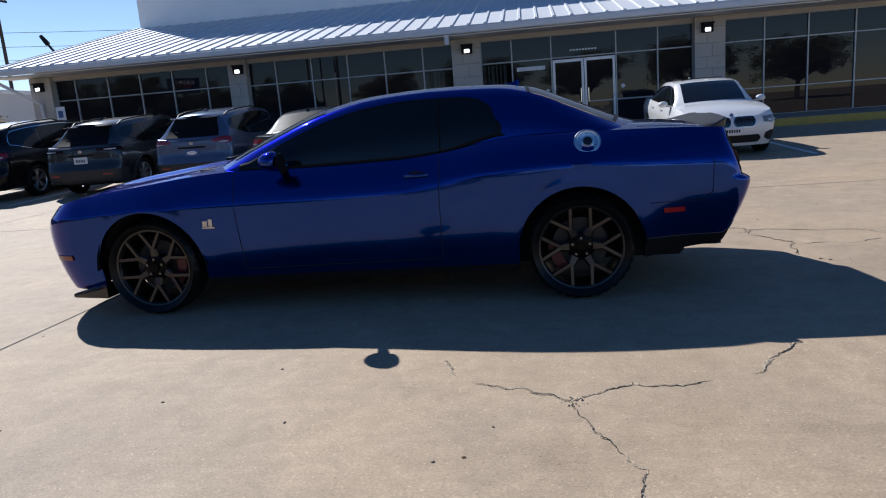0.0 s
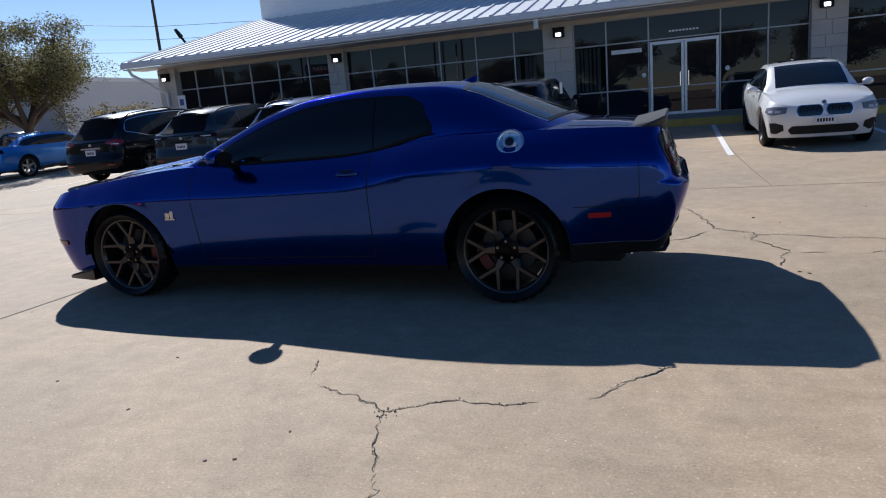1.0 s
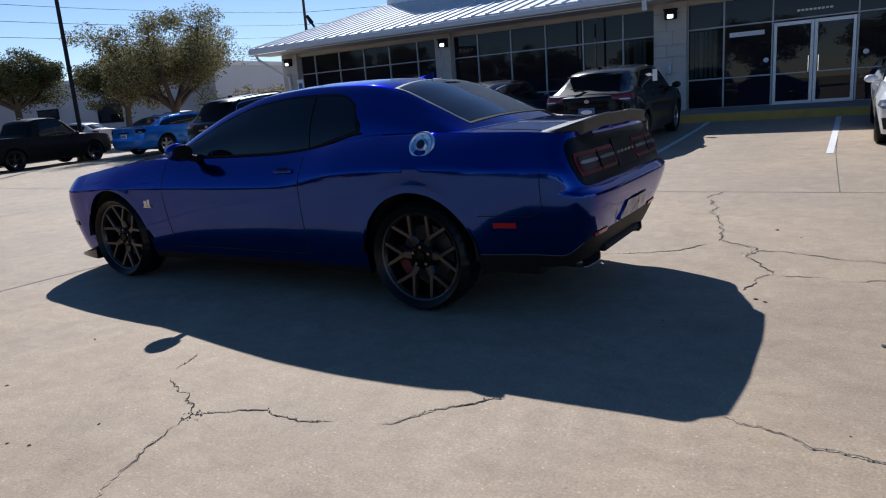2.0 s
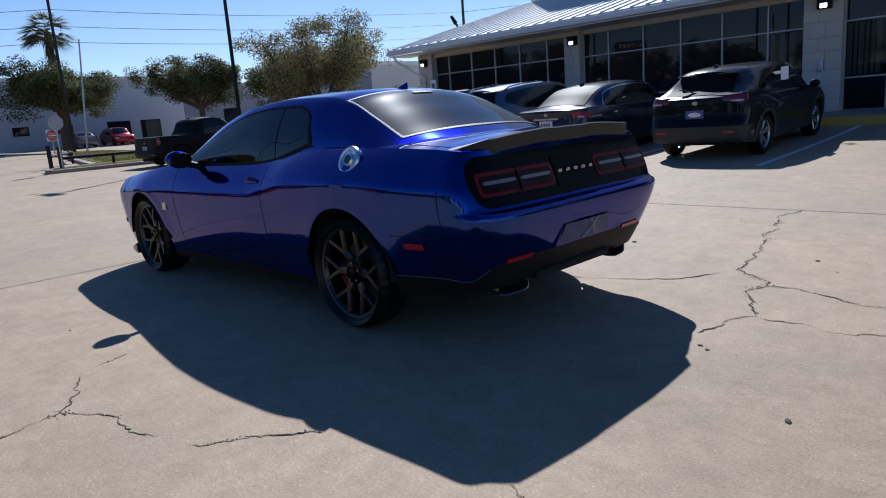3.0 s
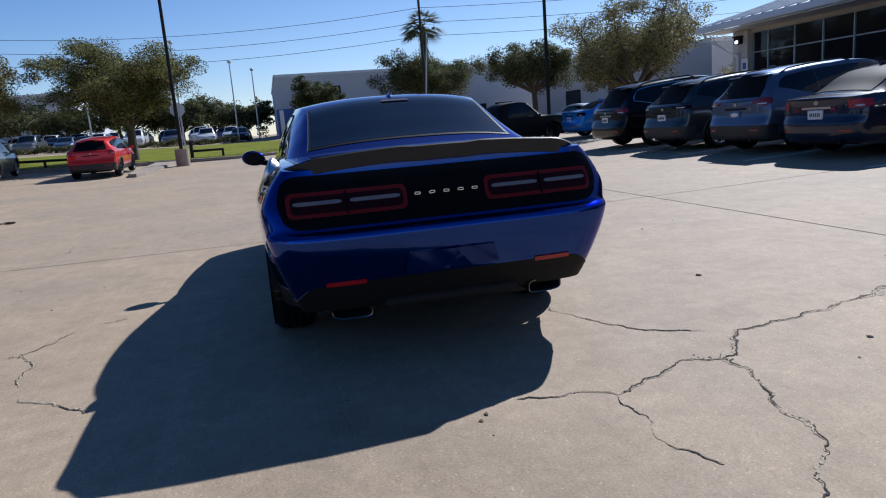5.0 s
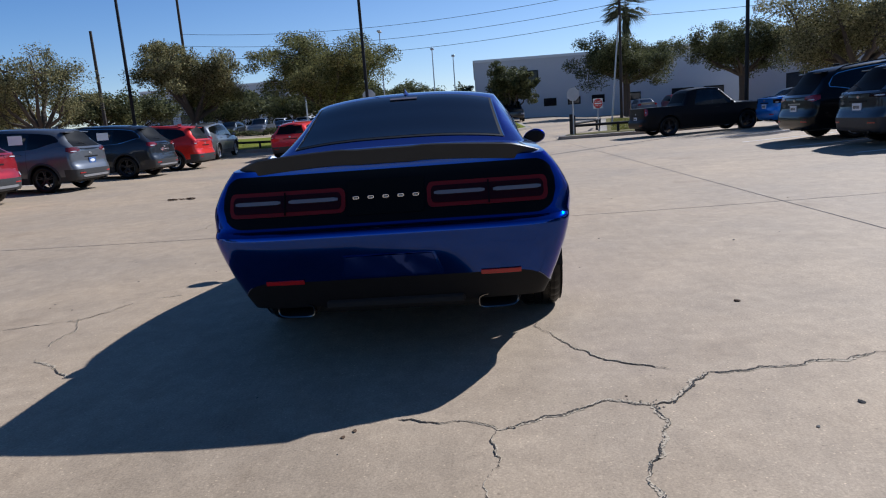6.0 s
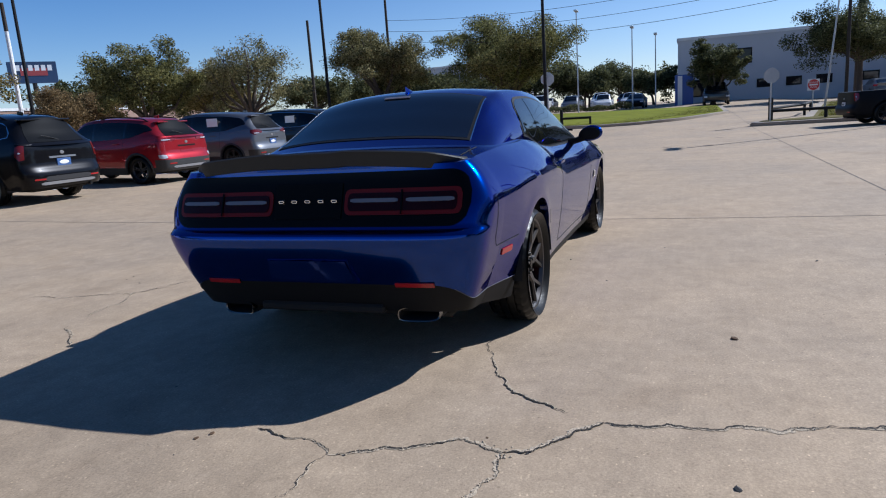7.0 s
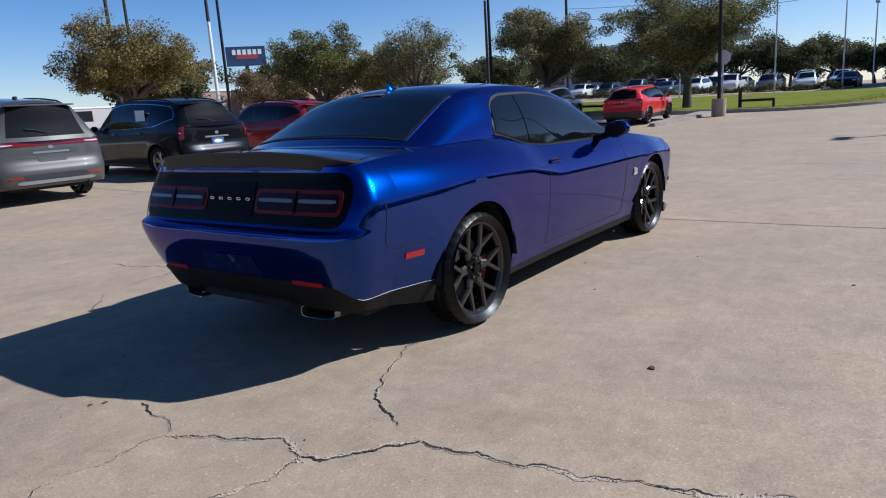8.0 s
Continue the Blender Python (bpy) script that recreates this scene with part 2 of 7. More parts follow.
FARWALL = plain("pale_wall", (0.50, 0.51, 0.53), 0.9, vary=0.07, scale=0.4)
TANWALL = plain("tan_wall", (0.40, 0.37, 0.34), 0.9, vary=0.08, scale=0.4)
BRICKFAR = plain("brown_wall", (0.30, 0.20, 0.16), 0.9, vary=0.12, scale=0.5)
STONE = plain("limestone", (0.47, 0.44, 0.39), 0.85, vary=0.13, scale=2.2, bump=0.2, bump_scale=18)
METALROOF = plain("metal_roof", (0.59, 0.605, 0.625), 0.6, 0.0, vary=0.06, scale=0.7, spec=0.15)
TRIMWHITE = plain("white_trim", (0.66, 0.67, 0.68), 0.5, vary=0.05, scale=2)
MULLION = plain("aluminium_mullion", (0.38, 0.39, 0.40), 0.42, 0.5, vary=0.06)
WINDOW = plain("shop_window_glass", (0.013, 0.013, 0.017), 0.008, vary=0.1, scale=0.5, spec=0.3)
BARK = plain("bark", (0.075, 0.058, 0.045), 0.95, vary=0.35, scale=6, bump=0.8, bump_scale=25)
POLEBLACK = plain("black_pole", (0.010, 0.010, 0.011), 0.55, vary=0.2, spec=0.25)
GALV = plain("galvanised", (0.45, 0.46, 0.47), 0.45, 0.7, vary=0.12)
WOODPOLE = plain("creosote_wood", (0.035, 0.027, 0.022), 0.9, vary=0.3, scale=3)
SIGNRED = plain("sign_red", (0.5, 0.03, 0.03), 0.4)
SIGNWHITE = plain("sign_white", (0.72, 0.72, 0.72), 0.45)
PAPER = plain("paper_white", (0.88, 0.88, 0.86), 0.8, vary=0.04)
LAMP = glow("lamp_lens", (0.95, 0.98, 0.98), 1.6)
LEAF = leaf_mat("oak_leaves", (0.024, 0.031, 0.012), (0.30, 0.28, 0.105))
LEAFDRY = leaf_mat("thin_leaves", (0.055, 0.050, 0.018), (0.40, 0.31, 0.115))
LEAFOPEN = leaf_mat("open_leaves", (0.04, 0.044, 0.020), (0.36, 0.32, 0.15))
LEAFRUST = leaf_mat("rusty_leaves", (0.07, 0.050, 0.024), (0.34, 0.235, 0.115))
LEAFDARK = leaf_mat("dark_leaves", (0.022, 0.030, 0.013), (0.19, 0.19, 0.085))
BLADES = leaf_mat("grass_blades", (0.09, 0.10, 0.016), (0.27, 0.25, 0.06))
PALM = leaf_mat("palm_leaves", (0.06, 0.065, 0.03), (0.22, 0.21, 0.11))


# ---- mesh helpers ----
def mesh_of(name, verts, faces, mats, sharp=35, mi=None):
    me = bpy.data.meshes.new(name)
    me.from_pydata([tuple(map(float, v)) for v in verts], [], faces)
    for m in mats if isinstance(mats, (list, tuple)) else [mats]:
        me.materials.append(m)
    bm = bmesh.new()
    bm.from_mesh(me)
    if mi:
        bm.faces.ensure_lookup_table()
        for f, k in zip(bm.faces, mi):
            f.material_index = k
    bmesh.ops.remove_doubles(bm, verts=bm.verts, dist=0.0004)
    bmesh.ops.dissolve_degenerate(bm, dist=0.0003, edges=bm.edges)
    bm.to_mesh(me)
    bm.free()
    me.shade_smooth()
    me.set_sharp_from_angle(angle=radians(sharp))
    return me


def part(name, bm, material, parent, label="", m=None, sharp=35):
    """Links a bmesh (or a mesh) as one mesh object under a thing or part."""
    if isinstance(bm, bmesh.types.BMesh):
        me = bpy.data.meshes.new(name)
        bm.to_mesh(me)
        bm.free()
        me.shade_smooth()
        me.set_sharp_from_angle(angle=radians(sharp))
    else:
        me = bm
    if material and not me.materials:
        me.materials.append(material)
    ob = new(name, me)
    if parent:
        ob.parent = parent
    if m is not None:
        ob.matrix_basis = m
    return tagged(ob, label)


def box(x0, y0, z0, x1, y1, z1, bev=0.0, seg=1):
    bm = bmesh.new()
    bmesh.ops.create_cube(bm, size=1, matrix=Matrix.Translation(((x0 + x1) / 2, (y0 + y1) / 2, (z0 + z1) / 2)) @ Matrix.Diagonal((abs(x1 - x0), abs(y1 - y0), abs(z1 - z0), 1)))
    if bev:
        bmesh.ops.bevel(bm, geom=bm.edges[:], offset=bev, segments=seg, affect="EDGES", profile=0.6)
    return bm


def joined(*bms):
    out = bms[0]
    for b in bms[1:]:
        me = bpy.data.meshes.new("tmp")
        b.to_mesh(me)
        b.free()
        out.from_mesh(me)
        bpy.data.meshes.remove(me)
    return out


def tube(pts, radii, sides=8, cap=True):
    """A tapered tube along points."""
    bm = bmesh.new()
    rings, prev = [], None
    pts = [Vector(p) for p in pts]
    for i, p in enumerate(pts):
        d = (pts[min(i + 1, len(pts) - 1)] - pts[max(i - 1, 0)]).normalized()
        up = Vector((0, 0, 1)) if abs(d.z) < 0.95 else Vector((1, 0, 0))
        a = d.cross(up).normalized() if prev is None else (prev - d * prev.dot(d)).normalized()
        prev = a
        b = d.cross(a)
        r = radii[i] if isinstance(radii, (list, tuple)) else radii
        rings.append([bm.verts.new(p + (a * math.cos(k * 2 * math.pi / sides) + b * math.sin(k * 2 * math.pi / sides)) * r) for k in range(sides)])
    for r0, r1 in zip(rings, rings[1:]):
        for k in range(sides):
            bm.faces.new((r0[k], r0[(k + 1) % sides], r1[(k + 1) % sides], r1[k]))
    if cap:
        bm.faces.new(rings[0][::-1])
        bm.faces.new(rings[-1])
    bmesh.ops.recalc_face_normals(bm, faces=bm.faces)
    return bm


def lathe(profile, seg=40, axis="Y"):
    """Turns (radius, height) points round an axis."""
    verts, faces = [], []
    n = len(profile)
    for k in range(seg):
        a = 2 * math.pi * k / seg
        for r, h in profile:
            verts.append((r * math.cos(a), h, r * math.sin(a)) if axis == "Y" else (r * math.cos(a), r * math.sin(a), h))
    for k in range(seg):
        for i in range(n - 1):
            a, b = k * n + i, ((k + 1) % seg) * n + i
            faces.append((a, a + 1, b + 1, b))
    return verts, faces


def curve_of(pts):
    """A smooth curve through (x, value) points, with no overshoot."""
    xs, ys = [p[0] for p in pts], [p[1] for p in pts]
    d = [(ys[i + 1] - ys[i]) / (xs[i + 1] - xs[i]) for i in range(len(xs) - 1)]
    m = [d[0]] + [0 if a * b <= 0 else 2 * a * b / (a + b) for a, b in zip(d, d[1:])] + [d[-1]]

    def f(x):
        if x <= xs[0]:
            return ys[0]
        if x >= xs[-1]:
            return ys[-1]
        i = max(k for k in range(len(xs) - 1) if xs[k] <= x)
        h = xs[i + 1] - xs[i]
        t = (x - xs[i]) / h
        return (2 * t**3 - 3 * t**2 + 1) * ys[i] + (t**3 - 2 * t**2 + t) * h * m[i] + (-2 * t**3 + 3 * t**2) * ys[i + 1] + (t**3 - t**2) * h * m[i + 1]

    return f


def path_of(pts):
    """A smooth space curve over s = 0..1 through points (x, y, z)."""
    ks = [i / (len(pts) - 1) for i in range(len(pts))]
    fs = [curve_of(list(zip(ks, [p[a] for p in pts]))) for a in range(3)]
    return lambda s: (fs[0](s), fs[1](s), fs[2](s))


def smooth(a, b, x):
    t = min(1, max(0, (x - a) / (b - a)))
    return t * t * (3 - 2 * t)


def ground_z(x, y):
    """The lot's height: it falls from the building and from the far lots to the middle."""
    z = 0.0
    if y > 1.5:
        z = 0.0027 * (min(y, 14.7) - 1.5) ** 2 * smooth(-26, -15, x)
    if y < -2.5:
        z = 0.0016 * (max(y, -13) + 2.5) ** 2
    z += 0.13 * smooth(-21, -27, x)
    if x < -27:
        z += (0.020 - 0.005 * smooth(3, -2, y) - 0.009 * smooth(7, 12, y)) * (-27 - max(x, -75))
    if y < -13:
        z += 0.02 * (-13 - max(y, -60))
    return z


# ---- cars: one way of building, many shapes ----
class Shape:
    """A car's form. x runs from the nose (negative) to the tail, in metres."""

    def __init__(self, zs, plan, crease, xf, xr, bottom, crown, edge, centre, axles, hub, arch, flare, low, high, nf, nr, fc, rc, hump):
        self.zs, self.plan, self.crease, self.xf, self.xr, self.bottom, self.crown, self.edge, self.centre, self.axles = zs, plan, crease, xf, xr, bottom, crown, edge, centre, axles
        self.hub, self.arch, self.flare, self.low, self.high, self.nf, self.nr, self.fc, self.rc, self.hump = hub, arch, flare, low, high, nf, nr, fc, rc, hump
        self.ZS, self.P, self.ZC = curve_of(self.zs), curve_of(self.plan), curve_of(self.crease)
        self.XF, self.XR = curve_of(self.xf), curve_of(self.xr)
        self.E, self.C, self.ZB = path_of(self.edge), path_of(self.centre), curve_of(self.bottom)
        self.CR = curve_of(self.crown)
        self.LO = curve_of(self.low) if isinstance(self.low, list) else (lambda x: self.low)
        self.HI = curve_of(self.high) if isinstance(self.high, list) else (lambda x: self.high)

    def width(self, x, z):
        zc, zs = self.ZC(x), self.ZS(x)
        if z <= zc:
            u = (zc - z) / max(0.1, zc - 0.2)
            w = self.P(x) - self.LO(x) * u**1.7
        else:
            u = (z - zc) / max(0.05, zs - zc)
            w = self.P(x) - self.HI(x) * (0.6 * u + 0.4 * u**2.6)
        for xc in self.axles:
            r = math.hypot(x - xc, z - self.hub)
            w += self.flare * math.exp(-(((r - self.arch - 0.022) / 0.045) ** 2)) * (1 if z > 0.2 else 0)
        return w

    def bottom_at(self, x):
        z = self.ZB(x)
        for xc in self.axles:
            d = abs(x - xc)
            if d <= self.arch:
                z = max(z, self.hub + math.sqrt(max(0, self.arch**2 - d * d)))
        return z

    def at(self, st, z):
        kind, v = st
        if kind == "m":
            return v, self.width(v, z)
        n, c = (self.nf, self.fc) if kind == "f" else (self.nr, self.rc)
        end = self.XF(z) if kind == "f" else self.XR(z)
        a = radians(v)
        return c + (end - c) * max(0, math.cos(a)) ** (2 / n), self.width(c, z) * max(0, math.sin(a)) ** (2 / n)

    def rear(self, y, z, off=0.0):
        w = self.width(self.rc, z)
        f = min(1, abs(y) / w)
        return self.rc + (self.XR(z) - self.rc) * (1 - f**self.nr) ** (1 / self.nr) + off

    def front(self, y, z, off=0.0):
        w = self.width(self.fc, z)
        f = min(1, abs(y) / w)
        return self.fc + (self.XF(z) - self.fc) * (1 - f**self.nf) ** (1 / self.nf) - off

    def shoulder(self, x):
        return self.width(min(max(x, self.fc), self.rc), self.ZS(x))


def side_stations(s, step):
    xs = {s.fc, s.rc}
    x = s.fc
    while x < s.rc:
        xs.add(round(x, 3))
        x += step
    for xc in s.axles:
        for k in range(0, 181, 9):
            xs.add(round(xc + s.arch * math.cos(radians(k)), 4))
        xs |= {round(xc - s.arch - 0.002, 4), round(xc + s.arch + 0.002, 4)}
    xs = sorted(v for v in xs if s.fc <= v <= s.rc)
    fr = [2, 5, 10, 17, 25, 34, 44, 54, 64, 74, 84]
    return [("f", 0)] + [("f", a) for a in fr] + [("m", v) for v in xs] + [("r", a) for a in (84, 76, 68, 60, 52, 44, 36, 28, 20, 13, 8, 4, 2)] + [("r", 0)]


def shell(s, rows, kinds, step=0.1, cols=10):
    """The body's skin as one mesh for each kind that kinds(x, y, z) names."""
    st = side_stations(s, step)
    verts, grid = [], []
    for q in st:
        xn = s.at(q, 0.7)[0]
        lo, hi = s.bottom_at(xn if q[0] == "m" else min(max(xn, s.fc), s.rc) if False else xn), s.ZS(xn)
        col = []
        zlist = [lo] + [min(max(z, lo), hi) for z in (rows(q) if callable(rows) else rows)] + [hi - 0.012, hi]
        x0, y0 = s.at(q, lo)
        verts.append((x0, max(0, y0 - 0.05), lo + 0.004))
        col.append(len(verts) - 1)
        for k, z in enumerate(sorted(zlist)):
            x, y = s.at(q, z)
            verts.append((x, y, z))
            col.append(len(verts) - 1)
        grid.append(col)
    faces = []
    for c0, c1 in zip(grid, grid[1:]):
        for k in range(len(c0) - 1):
            faces.append((c0[k], c1[k], c1[k + 1], c0[k + 1]))
    # bonnet and deck
    cap = []
    for q, col in zip(st, grid):
        x, y, z = verts[col[-1]]
        line = [col[-1]]
        cr = s.CR(x) * min(1, y / 0.5)
        for j in range(1, cols + 1):
            f = 1 - j / cols
            hump = s.hump(x, y * f) if s.hump else 0
            verts.append((x, y * f, z + cr * (1 - f**2.4) + hump * (1 - f**6)))
            line.append(len(verts) - 1)
        cap.append(line)
    for c0, c1 in zip(cap, cap[1:]):
        for k in range(cols):
            faces.append((c0[k], c1[k], c1[k + 1], c0[k + 1]))
    sets = {}
    for f in faces:
        c = [sum(verts[i][a] for i in f) / 4 for a in range(3)]
        sets.setdefault(kinds(*c), []).append(f)
    n = len(verts)
    both = verts + [(x, -y, z) for x, y, z in verts]
    return {k: (both, fs + [tuple(i + n for i in reversed(f)) for f in fs]) for k, fs in sets.items()}


def greenhouse(s, ns=34, nv=6, nf=8):
    """Roof, pillars and screens' surround, over the body."""
    verts, faces = [], []

    def add(rows):
        idx = []
        for r in rows:
            idx.append(list(range(len(verts), len(verts) + len(r))))
            verts.extend(r)
        for a, b in zip(idx, idx[1:]):
            for k in range(len(a) - 1):
                faces.append((a[k], b[k], b[k + 1], a[k + 1]))

    for sg in (1, -1):
        add([[(lambda p: (p[0], p[1] * sg, p[2]))(side_skin(s, i / ns, v / nv)) for v in range(nv + 1)] for i in range(ns + 1)])
        add([[(lambda p: (p[0], p[1] * sg, p[2]))(top_skin(s, i / ns, f / nf)) for f in range(nf + 1)] for i in range(ns + 1)])
    return verts, faces


def side_skin(s, t, v):
    x, y, z = s.E(t)
    yb, zb = s.shoulder(x) - 0.02, s.ZS(x) - 0.03
    if z < zb + 0.01:
        return x, y, z
    b = v + 0.10 * v * (1 - v)
    return x, yb + (y - yb) * v + 0.035 * math.sin(math.pi * v), zb + (z - zb) * v


def side_y(s, x, z):
    """Half width of the cabin's side at (x, z)."""
    lo, hi = 0.0, 1.0
    for _ in range(24):
        mid = (lo + hi) / 2
        lo, hi = (mid, hi) if s.E(mid)[0] < x else (lo, mid)
    ex, ey, ez = s.E(lo)
    yb, zb = s.shoulder(x) - 0.02, s.ZS(x) - 0.03
    v = min(1, max(0, (z - zb) / max(0.02, ez - zb)))
    return yb + (ey - yb) * v + 0.035 * math.sin(math.pi * v), ez


def top_skin(s, t, f):
    """f = 0 at the edge, 1 at the middle."""
    a, c = s.E(t), s.C(t)
    g = 1 - (1 - f) ** 2
    # round the edge over into the side
    return a[0] + (c[0] - a[0]) * g, a[1] * (1 - f), a[2] + (c[2] - a[2]) * (1 - (1 - f) ** 2.6)


def patch(rows, off=(0, 0, 0)):
    verts, faces = [], []
    n = len(rows[0])
    for r in rows:
        verts.extend(tuple(p[i] + off[i] for i in range(3)) for p in r)
    for i in range(len(rows) - 1):
        for k in range(n - 1):
            a = i * n + k
            faces.append((a, a + 1, a + n + 1, a + n))
    return verts, faces


def thick(verts, faces, mat, name, depth=0.006, sharp=35):
    """A sheet given thickness along its normals, with closed edges."""
    bm = bmesh.new()
    vs = [bm.verts.new(v) for v in verts]
    for f in faces:
        try:
            bm.faces.new([vs[i] for i in f])
        except ValueError:
            pass
    bmesh.ops.remove_doubles(bm, verts=bm.verts, dist=0.0005)
    bmesh.ops.dissolve_degenerate(bm, dist=0.0004, edges=bm.edges)
    bmesh.ops.recalc_face_normals(bm, faces=bm.faces)
    if bm.faces:
        bmesh.ops.solidify(bm, geom=bm.faces[:], thickness=depth)
        bmesh.ops.recalc_face_normals(bm, faces=bm.faces)
    me = bpy.data.meshes.new(name)
    bm.to_mesh(me)
    bm.free()
    me.materials.append(mat)
    me.shade_smooth()
    me.set_sharp_from_angle(angle=radians(sharp))
    return me


def screen_patch(s, t0, t1, inset, off, n=12, m=12):
    """A windscreen or rear window lying on the top skin between t0 and t1."""
    rows = []
    for i in range(n + 1):
        t = t0 + (t1 - t0) * i / n
        line = []
        for j in range(-m, m + 1):
            x, y, z = top_skin(s, t, 1 - abs(j) / m * (1 - inset))
            line.append((x, y if j > 0 else -y, z))
        rows.append(line)
    cx = 1 if t0 > 0.5 else -1
    return patch(rows, (cx * off * 0.5, 0, off))


def window_patch(s, x0, x1, low, high, sg, off, n=16, m=6):
    """A side window between two curves of height over x."""
    rows = []
    for i in range(n + 1):
        x = x0 + (x1 - x0) * i / n
        zl, zh = low(x), max(low(x), high(x))
        rows.append([(x, sg * (side_y(s, x, zl + (zh - zl) * k / m)[0] + off), zl + (zh - zl) * k / m) for k in range(m + 1)])
    return patch(rows)


def end_patch(s, y0, y1, z0, z1, off, rear=True, n=14, m=4, round_=0.0):
    """A panel or lamp lying on the tail or nose, with rounded corners where round_ is set."""
    rows = []
    for i in range(n + 1):
        y = y0 + (y1 - y0) * i / n
        e = min(i / n, 1 - i / n) * abs(y1 - y0)
        cut = round_ - math.sqrt(max(0, round_**2 - (round_ - min(round_, e)) ** 2)) if round_ else 0
        line = []
        for k in range(m + 1):
            z = z0 + cut + (z1 - z0 - 2 * cut) * k / m
            line.append((s.rear(y, z, off) if rear else s.front(y, z, off), y, z))
        rows.append(line)
    return patch(rows)


def corner_patch(s, a0, a1, z0, z1, sg, off, rear=True, n=10, m=3, inner=1.0, outer=1.0, hold=0.6):
    """A lamp that wraps the corner, between two angles of the plan (90 is the side)."""
    rows = []
    for i in range(n + 1):
        a = a0 + (a1 - a0) * i / n
        line = []
        for k in range(m + 1):
            g = inner + (1 - inner) * min(1, i / n * 2) - (1 - outer) * max(0, i / n * 2 - 1)
            zc = z0 + (z1 - z0) * hold
            z = zc + (z0 + (z1 - z0) * k / m - zc) * g
            x, y = s.at(("r" if rear else "f", a), z)
            o = radians(a)
            line.append((x + off * math.cos(o) * (1 if rear else -1), sg * (y + off * math.sin(o)), z))
        rows.append(line)
    return patch(rows)


def side_patch(s, x0, x1, z0, z1, sg, off, n=6, m=6):
    rows = [[(x0 + (x1 - x0) * i / n, sg * (s.width(x0 + (x1 - x0) * i / n, z0 + (z1 - z0) * k / m) + off), z0 + (z1 - z0) * k / m) for k in range(m + 1)] for i in range(n + 1)]
    return patch(rows)


# ---- wheels ----
WHEELS = {}


def tyre_mesh(r, rim, w):
    h = w / 2
    prof = [(rim - 0.012, -h * 0.72), (rim + 0.01, -h * 0.9), (rim + (r - rim) * 0.5, -h), (r - 0.035, -h * 0.93), (r - 0.012, -h * 0.8), (r, -h * 0.62)]
    for g in (-0.36, 0.0, 0.36):
        prof += [(r, h * g - 0.006), (r - 0.008, h * g - 0.004), (r - 0.008, h * g + 0.004), (r, h * g + 0.006)]
    prof += [(r, h * 0.62), (r - 0.012, h * 0.8), (r - 0.035, h * 0.93), (rim + (r - rim) * 0.5, h), (rim + 0.01, h * 0.9), (rim - 0.012, h * 0.72)]
    v, f = lathe(prof, 96)
    n = len(prof)
    for i, (x, y, z) in enumerate(v):
        # cross grooves of the tread and shoulders
        if i // n % 3 == 0 and abs(y) > 0.3 * h and prof[i % n][0] > r - 0.014:
            k = 1 - 0.007 / r
            v[i] = (x * k, y, z * k)
    return mesh_of("tyre", v, f, RUBBER, 25)


def bar(bm, p0, p1, w0, w1, y0, y1, depth):
    """A tapering spoke from p0 to p1 in the wheel's plane; y0 and y1 its face at both ends."""
    d = Vector((p1[0] - p0[0], 0, p1[1] - p0[1])).normalized()
    n = Vector((-d.z, 0, d.x))
    vs = []
    for p, w, y in ((p0, w0, y0), (p1, w1, y1)):
        c = Vector((p[0], 0, p[1]))
        for sx, yy in ((-1, y + 0.012), (-0.62, y), (0.62, y), (1, y + 0.012), (0.8, y + depth), (-0.8, y + depth)):
            q = c + n * (sx * w)
            vs.append(bm.verts.new((q.x, yy, q.z)))
    for k in range(6):
        bm.faces.new((vs[k], vs[(k + 1) % 6], vs[6 + (k + 1) % 6], vs[6 + k]))
    bm.faces.new(vs[:6][::-1])
    bm.faces.new(vs[6:])


